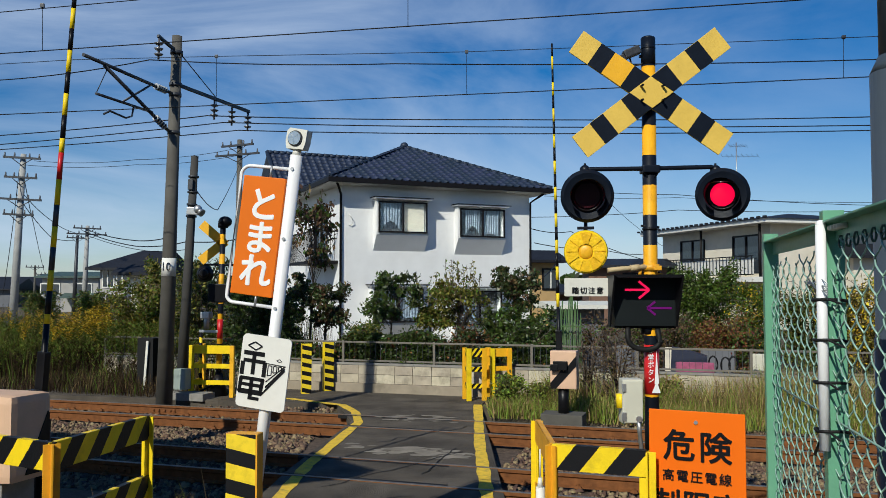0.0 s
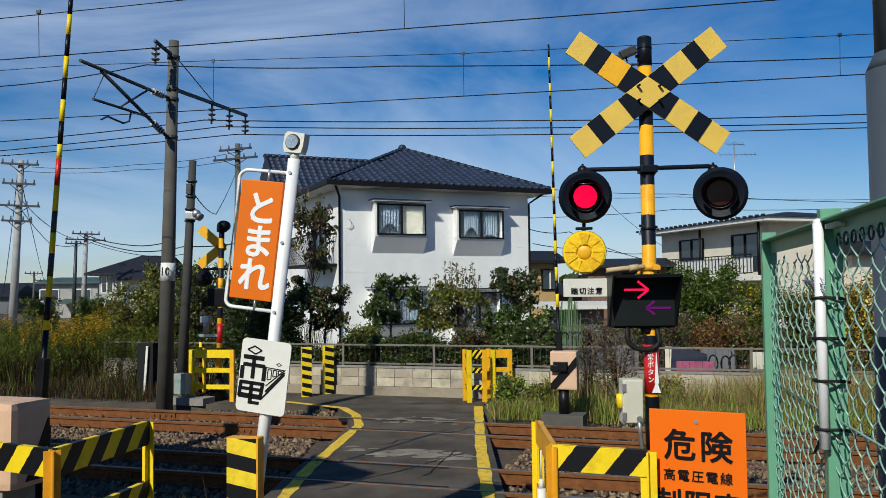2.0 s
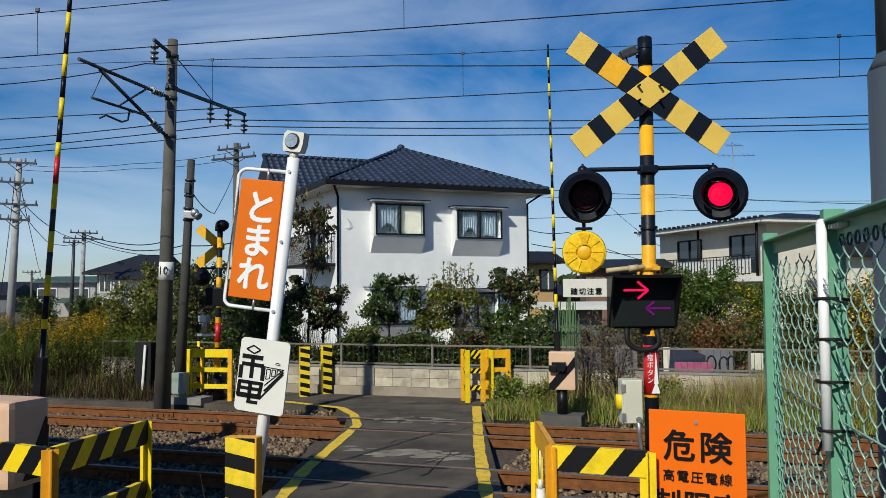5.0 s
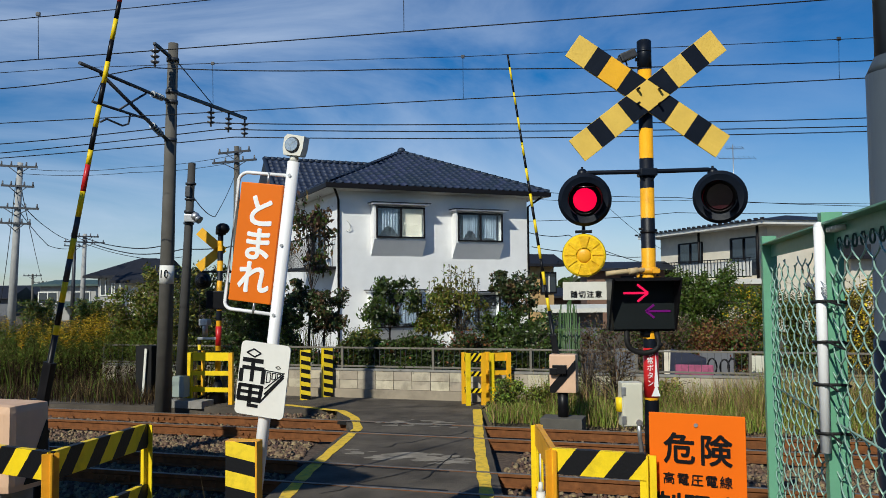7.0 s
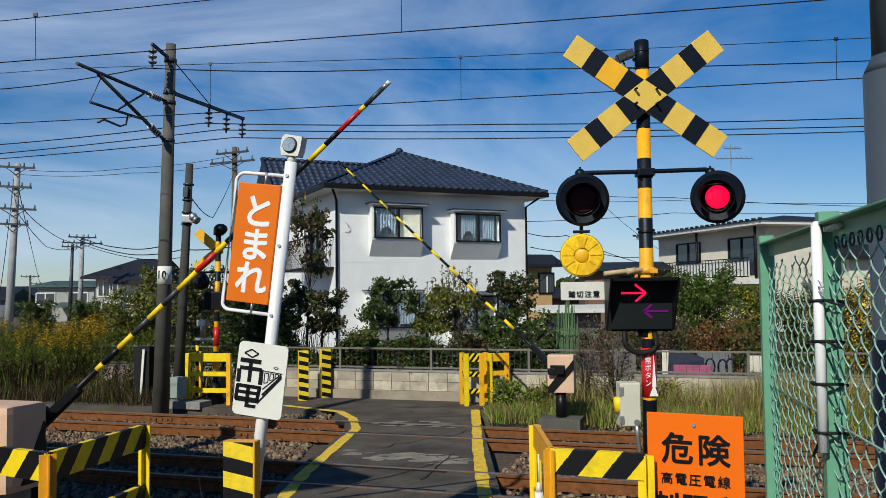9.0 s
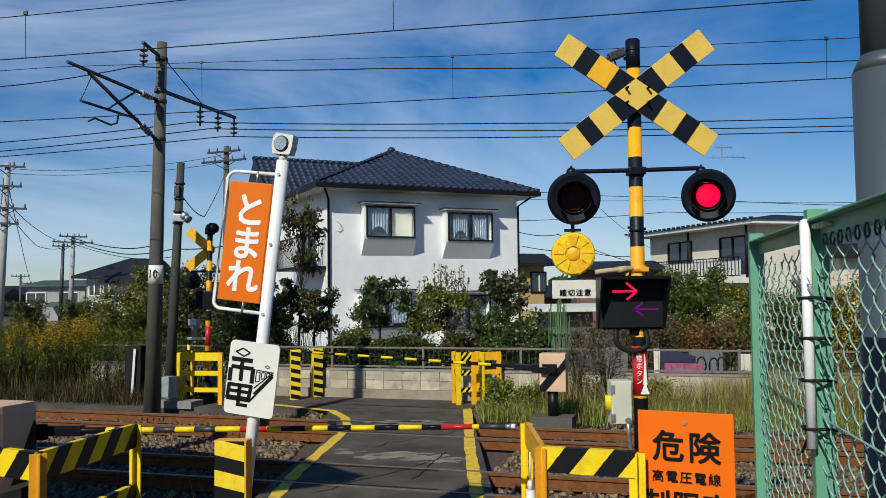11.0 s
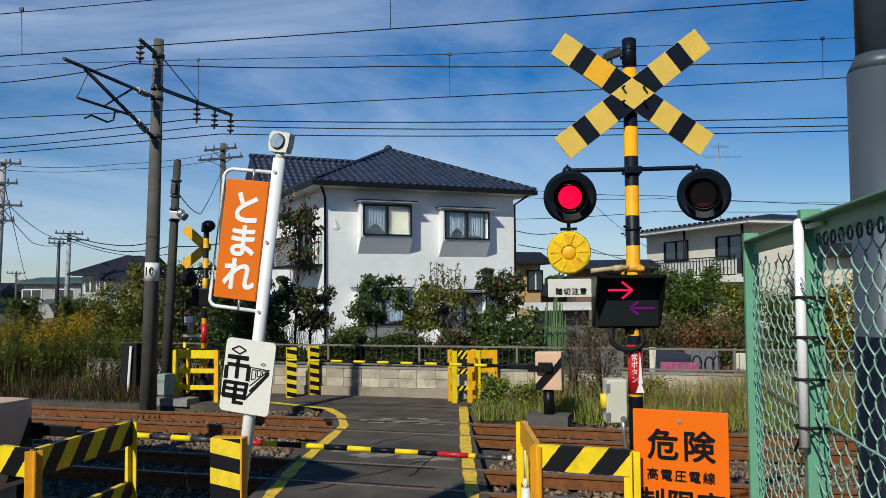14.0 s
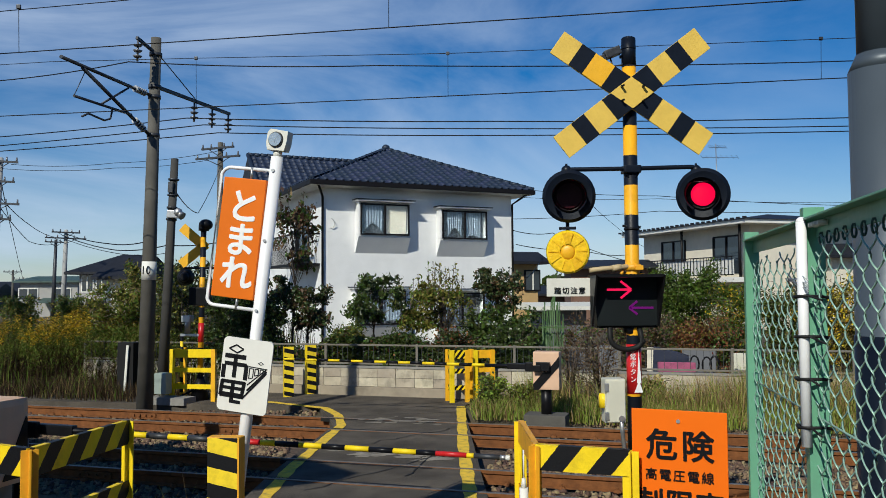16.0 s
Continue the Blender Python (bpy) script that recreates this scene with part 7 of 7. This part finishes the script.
bush(*(0.663, 17.600, 1.055)[:2], habit(1.1, 1.25, 8, 0.3, 12), 6500, 0.036, ["leaf_dark", "leaf_rust"], "low reddish-green shrub above the block wall", mix=0.25)
bush(*(1.789, 17.600, 1.055)[:2], habit(1.1, 1.45, 9, 0.2, 13), 5040, 0.040, ["leaf_dark", "leaf"], "low dark shrub above the block wall", mix=0.3)
bush(*(7.682, 25.000, 1.279)[:2], habit(2.5, 2.75, 14, 0.3, 14), 15000, 0.050, ["leaf_fresh", "leaf"], "large green bush before the cream house", mix=0.5)
bush(*(8.911, 24.000, 1.312)[:2], habit(1.5, 2.25, 11, 0.3, 15), 8820, 0.040, ["leaf_fresh", "leaf_yellow"], "green bush dotted with yellow fruit", mix=0.16)
bush(*(9.568, 22.000, 0.936)[:2], habit(2.2, 2.2, 12, 0.1, 25), 8820, 0.046, ["leaf", "leaf_olive"], "green bush seen through the chain link fence", mix=0.4)
bush(*(10.045, 20.000, 1.044)[:2], habit(2.4, 2.5, 14, 0.1, 26), 8820, 0.046, ["leaf_olive", "leaf_yellow"], "yellow-green bush seen through the chain link fence", mix=0.3)
bush(*(5.066, 19.000, 1.098)[:2], habit(1.2, 1.5, 9, 0.2, 16), 3150, 0.036, ["leaf_brown", "leaf"], "brown half-bare shrub behind the railing", stems=12, mix=0.3)
bush(*(6.218, 19.000, 1.162)[:2], habit(1.4, 1.5, 9, 0.2, 17), 6500, 0.036, ["leaf_rust", "leaf_olive"], "rust-red autumn shrub behind the railing", stems=10, mix=0.4)
bush(*(3.002, 14.600, 0.748)[:2], habit(0.9, 1.35, 8, 0.2, 18), 390, 0.030, ["leaf_brown", "straw"], "dry leafless twiggy shrub on the verge", stems=22, mix=0.5)
bush(*(2.581, 15.000, 0.811)[:2], habit(0.7, 1.3, 7, 0.2, 19), 240, 0.030, ["leaf_brown", "straw"], "dry bare twigs by the barrier machine", stems=20, mix=0.5)
bush(*(-7.486, 21.000, 1.413)[:2], habit(2.0, 2.35, 12, 0.4, 20), 7980, 0.046, ["weed", "leaf_olive"], "tall green-yellow bush among the weeds", mix=0.5)
bush(*(-8.768, 26.000, 2.822)[:2], habit(1.2, 3.6, 9, 2.0, 21), 3150, 0.050, ["leaf_olive", "leaf"], "olive-leaved tree behind the concrete pole", name="tree", category="tree", mix=0.4)
bush(*(-19.132, 40.000, 1.716)[:2], habit(2.2, 1.9, 10, 0.2, 22), 4620, 0.066, ["leaf", "leaf_olive"], "round green bush behind the weeds", mix=0.3)
bush(*(-17.539, 42.000, 1.695)[:2], habit(2.2, 1.9, 10, 0.2, 23), 4620, 0.066, ["leaf", "leaf_olive"], "round green bush behind the weeds", mix=0.3)

bush(*(3.437, 18.500, 1.001)[:2], habit(1.2, 1.5, 9, 0.1, 31), 1500, 0.04, ["leaf_brown", "leaf"], "brown leafless shrub behind the railing", stems=12, mix=0.35)
bush(*(4.542, 19.500, 1.071)[:2], habit(1.3, 1.6, 10, 0.1, 32), 2200, 0.04, ["leaf", "leaf_brown"], "green and brown shrub behind the railing", stems=10, mix=0.45)
bush(*(6.736, 18.500, 1.001)[:2], habit(1.1, 1.35, 9, 0.1, 33), 1800, 0.04, ["leaf", "leaf_rust"], "green shrub with rust-red leaves behind the railing", stems=8, mix=0.3)
bush(*(1.183, 15.200, 0.286)[:2], habit(0.6, 0.5, 6, 0.02, 34), 1400, 0.035, ["grass", "leaf"], "low bright green weed clump on the verge", mix=0.3)
bush(*(1.759, 14.900, 0.223)[:2], habit(0.6, 0.45, 6, 0.02, 35), 1200, 0.035, ["grass", "leaf_olive"], "low bright green weed clump on the verge", mix=0.3)
bush(*(3.933, 14.800, 0.334)[:2], habit(0.7, 0.55, 6, 0.02, 36), 1200, 0.035, ["grass", "straw_light"], "low green weed clump on the verge", mix=0.4)

# clipped hedge along the railing
hu = prng.uniform(-10.4, -3.0, 36000)
hv = 16.15 + np.abs(prng.normal(0.28, 0.22, len(hu)))
hzz = 0.2 + 0.86 * prng.uniform(0, 1, len(hu)) ** 0.8 + 0.16 * np.sin(hu * 1.7) + 0.10 * np.sin(hu * 4.1)
hp = np.stack([hu * math.cos(ANG) - hv * math.sin(ANG), hu * math.sin(ANG) + hv * math.cos(ANG), hzz], 1)
hedge = new("hedge", leaf_mesh("hedge", hp, 0.042, [M["leaf_dark"], M["leaf"], M["leaf_rust"]], prng, slots=prng.choice(3, len(hp), p=(0.62, 0.33, 0.05))))
tagged(hedge, "dark green leafy hedge behind the low railing", "hedge", kind="stuff")


def weeds_between(name, label, n, u0, u1, v0, v1, h, w, lean, mats, probs, hvar=None, category="weeds"):
    u, v = prng.uniform(u0, u1, n), prng.uniform(v0, v1, n)
    xy = np.stack([u * math.cos(ANG) - v * math.sin(ANG), u * math.sin(ANG) + v * math.cos(ANG)], 1)
    keep = ~((xy[:, 0] > -2.0) & (xy[:, 0] < 0.8) & (v < 16.3))
    xy, u, v = xy[keep], u[keep], v[keep]
    hh = h * (0.7 + 0.3 * np.sin(u * 0.9) * np.sin(v * 1.3 + u * 0.4)) if hvar is None else h * hvar(u, v)
    o = new(name, blades(name, xy, np.full(len(xy), -0.08), hh, w, lean, [M[k] for k in mats], prng, prng.choice(len(mats), len(xy), p=probs)))
    return tagged(o, label, category, kind="stuff")


weeds_between("tall_grass", "dry straw-coloured grass along the track bed", 9000, -26, -9.9, 13.75, 15.2, 0.50, 0.014, 0.5, ["straw", "weed", "leaf_dead_shaded"], (0.13, 0.12, 0.75), category="grass")
weeds_between("tall_weeds", "tall green and brown weeds beside the railway", 16000, -34, -9.9, 14.6, 21, 1.35, 0.020, 0.25, ["weed", "leaf_olive", "leaf_dead_shaded"], (0.32, 0.06, 0.62), hvar=lambda u, v: 0.50 + 0.08 * (v - 14.4) + 0.15 * np.sin(u * 1.1))


def goldenrod(n, u0, u1, v0, v1):
    """Upright stalks in drifts, ringed with rising narrow leaves that are brown low down and darkened there for shade;
    the ones in bloom end in yellow plumes.
    """
    g = np.random.default_rng(21)
    u, v = g.uniform(u0, u1, n), g.uniform(v0, v1, n)
    drift = np.sin(u * 1.9 + v) * np.sin(u * 0.8 - v * 1.6 + 1)
    h = (1.02 + 0.085 * (v - v0) + 0.20 * drift + 0.13 * np.sin(u * 0.55 + 2.0)) * g.uniform(0.86, 1.12, n)
    x, y = u * math.cos(ANG) - v * math.sin(ANG), u * math.sin(ANG) + v * math.cos(ANG)
    lx, ly = g.normal(0, 0.06, n), g.normal(0, 0.06, n)
    bloom = (drift + 0.55 * np.sin(u * 0.45 + 0.6) + g.normal(0, 0.25, n) > 0.42) & (u < -13.0)
    V, S = [], []

    def leaf(pick, f, length, width, rise, slot):
        m = len(pick)
        a = g.uniform(0, 2 * math.pi, m)
        p = np.stack([x[pick] + lx[pick] * f, y[pick] + ly[pick] * f, h[pick] * f], 1)
        d = np.stack([np.cos(a), np.sin(a), np.full(m, rise)], 1)
        d /= np.linalg.norm(d, axis=1)[:, None]
        side = np.stack([-np.sin(a), np.cos(a), np.zeros(m)], 1)
        ln, wd = length * g.uniform(0.6, 1.3, m)[:, None], width * g.uniform(0.7, 1.3, m)[:, None]
        V.append(np.stack([p, p + d * ln * 0.45 + side * wd / 2, p + d * ln - [0, 0, 0.02], p + d * ln * 0.45 - side * wd / 2], 1))
        S.append(np.full(m, slot) if np.isscalar(slot) else slot)

    every = np.arange(n)
    for k in range(30):
        f = g.uniform(0.12, 1.0, n)
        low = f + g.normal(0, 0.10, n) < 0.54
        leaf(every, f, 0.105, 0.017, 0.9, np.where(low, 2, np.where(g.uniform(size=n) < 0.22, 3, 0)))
    top = every[bloom]
    for k in range(26):
        leaf(top, g.uniform(0.86, 1.07, len(top)), 0.095, 0.022, 0.55, np.where(g.uniform(size=len(top)) < 0.72, 1, 3))
    V, S = np.concatenate(V).reshape(-1, 3), np.concatenate(S)
    me = raw_mesh("goldenrod", V, np.arange(len(V)).reshape(-1, 4), [M["weed"], M["leaf_yellow"], M["leaf_dead_shaded"], M["leaf_olive"]])
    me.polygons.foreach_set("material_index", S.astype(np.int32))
    return tagged(new("goldenrod", me), "goldenrod weeds with yellow plumes beside the tracks", "weeds", kind="stuff")


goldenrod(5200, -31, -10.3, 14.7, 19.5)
weeds_between("verge_grass", "green and straw grass on the verge beyond the tracks", 15000, -4.0, 7.5, 13.75, 15.85, 0.42, 0.014, 0.7, ["grass", "straw_light", "leaf_olive"], (0.62, 0.24, 0.14), category="grass")
weeds_between("verge_reeds", "tall dry grass stalks on the verge", 9500, -3.0, 7.5, 14.5, 15.85, 0.90, 0.010, 0.5, ["straw_light", "leaf_brown", "grass"], (0.5, 0.15, 0.35), category="grass")
# weeds in the shade behind the striped guard
gu2 = np.stack([prng.uniform(-2.9, -1.9, 70), prng.uniform(6.0, 7.4, 70)], 1)
o = new("shade_grass", blades("shade_grass", gu2, np.full(70, -0.05), np.full(70, 0.55), 0.012, 0.7, [M["straw"], M["grass"]], prng, prng.choice(2, 70, p=(0.7, 0.3))))
tagged(o, "thin dry weeds behind the striped guard", "weeds", kind="stuff")
# far tree line
tu = prng.uniform(-130, 170, 9000)
tvv = prng.uniform(95, 120, 9000)
tz = prng.uniform(0, 1, 9000) * (2.4 + 1.0 * np.sin(tu * 0.13) + 0.8 * np.sin(tu * 0.41))
tl = new("far_trees", leaf_mesh("far_trees", np.stack([tu, tvv, tz], 1), 0.9, [M["leaf_dark"], M["leaf"]], prng, slots=prng.choice(2, 9000)))
tagged(tl, "low dark tree line in the distance", "trees", kind="stuff")

# bundle of green garden stakes, parked goods behind the railing
gs = thing("garden_stakes", pose(*(2.563, 17.000, 1.091)[:2], 0), "bundle of green garden stakes leaning together", "garden stakes")
sr = random.Random(2)
for i in range(34):
    bm = B()
    x_ = -0.26 + 0.0155 * i
    cyl(bm, (x_, sr.uniform(-0.1, 0.1), 0.0), (x_ * 0.75 + 0.03 + sr.uniform(-0.05, 0.05), 0.1, 1.72 + sr.uniform(-0.45, 0.35)), 0.010, seg=6)
    part("stake", bm, M["stakes"], gs)
for z in (0.6, 0.95, 1.35):
    part("tie", box(B(), (0.02, -0.10, z), (0.50, 0.02, 0.025)), M["stakes"], gs)
for (x_, y_, z_), w, h, mt, label in (((3.944, 18.000, 0.549), 0.5, 0.9, "greywall", "grey board behind the railing"), ((4.911, 18.000, 0.428), 0.3, 0.85, "creamwall", "pale yellow board behind the railing"), ((5.977, 18.300, 0.400), 0.7, 0.78, "greywall", "grey board with dark rings behind the railing"), ((3.217, 18.000, 0.428), 0.4, 0.8, "greywall", "grey board behind the railing")):
    bm = B()
    box(bm, (0, 0, h / 2), (w, 0.03, h), bevel=0.006)
    solid("garden_board", bm, M[mt], label, "board", pose(x_, y_, 0, 0, 0, -18))
bm = B()
prism(bm, [(-0.45, 0.0), (0.3, 0.0), (0.3, 0.72), (0.05, 0.80), (-0.4, 0.90)], 1, -0.15, 0.15)
solid("tarpaulin", bm, M["graphite"], "dark cover over goods behind the railing", "cover", pose(*(5.158, 17.400, 0.601)[:2], 0, 0, 0, -18))
bm = B()
box(bm, (0, 0, 0.30), (0.75, 0.06, 0.64), bevel=0.02)
solid("pink_cloth", bm, M["pink"], "pink striped cloth hung behind the railing", "cloth", pose(*(5.093, 17.000, 0.409)[:2], 0.0, 0, 0, -18))
for (x_, y_, z_) in ((5.460, 17.700, 0.516), (5.686, 17.700, 0.516), (5.948, 17.700, 0.492), (6.114, 17.700, 0.504)):
    solid("ring_ornament", tube(B(), [(0.09 * math.cos(a), 0, z_ + 0.17 * math.sin(a)) for a in np.linspace(0, 2 * math.pi, 17)], 0.02, seg=6), M["black"], "black oval ring ornament on a white board", "ornament", pose(x_, y_, 0, 0, 0, -18), group="ring ornaments")
bm = B()
box(bm, (0, 0, 0.45), (0.24, 0.05, 0.9), bevel=0.01)
solid("steel_gate_post", bm, M["box_grey"], "pale grey gate panel at the end of the railing", "gate", pose(*(5.849, 15.600, 0.654)[:2], 0, 0, 0, -18))

# ---------------------------------------------------------------- unseen house added to shade the near track, and a pole out of view known by its shadow
th = thing("added_shade_house", pose(0, 0, 0), "unseen grey house added to shade the near track", "house")
# roof and wall outlines are cut to give the near track its shadow
part("roof", prism(B(), [(-4.40, 2.75), (-5.70, 4.35), (-7.40, 5.25), (-14.0, 7.4), (-14.0, -1.5), (-7.2, 1.3)], 2, 5.7, 6.0), M["roof_dark"], th)
part("wall", prism(B(), [(-7.3, 2.2), (-7.7, 3.7), (-13.2, 5.4), (-13.2, -0.6), (-8.2, 1.0)], 2, 0.0, 5.7), M["greywall"], th)
lpole = thing("line_pole", pose(-5.63, 9.19, -0.05, 0, 0, -18), "tapered grey concrete railway pole beside the nearer track", "utility pole")
part("shaft", cyl(B(), (0, 0, 0), (0, 0, 8.3), 0.165, 0.105, seg=20), M["pole_concrete"], lpole)
# two unseen houses, added to hold back sky light from behind and the right
plain_house(3.0, -12.0, 4, 16.0, 6.0, 5.6, 7.6, "greywall", "roof_dark", "unseen grey house added behind the camera to cut sky light", [(-3, 3.8, 1.6, 1.1), (3, 3.8, 1.6, 1.1)])
plain_house(11.5, 1.5, 96, 11.0, 6.0, 5.6, 7.4, "greywall", "roof_dark", "unseen grey house added beyond the fence to cut sky light", [(-2, 3.8, 1.6, 1.1)])

# ---------------------------------------------------------------- blocks of the low wall
wl_ = solid("wall_north", box(B(), ((WU0 + WU1) / 2, WALL_V + 0.10, 0.23), (WU1 - WU0, 0.10, 0.46)), M["mortar"], "grey concrete block garden wall", "wall", m=TR.copy(), kind="structure")
blk = mesh_of("block", box(B(), (0, 0, 0), (0.390, 0.13, 0.176), bevel=0.005), M["block"])
wr = random.Random(6)
for row in range(2):
    for i, u in enumerate(np.arange(WU0 + 0.2, WU1, 0.398)):
        o = new("block", blk)
        o.parent = wl_
        o.location = (u, WALL_V + 0.095 + wr.uniform(-0.004, 0.004), 0.255 + row * 0.183)
part("footing", box(B(), ((WU0 + WU1) / 2, WALL_V + 0.08, 0.055), (WU1 - WU0, 0.20, 0.215), bevel=0.012), M["footing"], wl_, "stained cast concrete footing")
bm = B()
box(bm, ((WU0 + WU1) / 2, WALL_V + 0.1, 0.555), (WU1 - WU0, 0.16, 0.045), bevel=0.008)
part("coping", bm, M["concrete"], wl_)


def motions():
    """Barrier arms and the added shutters that stand for the lamps' flashing."""
    NEAR_ARM_ROWS = [(0.0, 85.5), (4.2, 85.5), (6.2, 85.2), (6.5, 83.3), (7.0, 77.6), (7.5, 69.5), (8.0, 60.0), (8.5, 49.8), (9.0, 39.9), (9.5, 29.5), (10.0, 18.5), (10.5, 8.5), (11.0, 2.6), (11.3, 0.9), (11.6, -0.55), (16.0, -0.55)]
    walk(near_arm, [(t, pose(0, 0, NEAR_ARM_Z, 0, -a, 0)) for t, a in NEAR_ARM_ROWS])
    FAR_ARM_ROWS = [(0.0, 89.0), (4.2, 89.0), (6.2, 88.7), (6.5, 87.0), (7.0, 81.6), (7.5, 73.0), (8.0, 63.5), (8.5, 53.5), (9.0, 43.3), (9.5, 32.5), (10.0, 21.5), (10.5, 11.0), (11.0, 3.0), (11.3, 1.6), (11.6, 0.6), (16.0, 0.6)]
    walk(far_arm, [(t, pose(0, 0, FAR_ARM_Z, 0, a, 0)) for t, a in FAR_ARM_ROWS])
    first, half = 0.46, 0.612
    for shutter, closed in ((shutter_left, True), (shutter_right, False)):
        rows = [(0.0, closed)]
        k = 0
        while first + k * half < 16.0:
            f = int((first + k * half) * 30)
            rows += [(f / 30, closed), ((f + 1) / 30, not closed)]
            closed = not closed
            k += 1
        rows.append((16.0, closed))
        walk(shutter, [(t, pose(0, -0.030, 0.086, 0 if c else -88, 0, 0)) for t, c in rows])


motions()
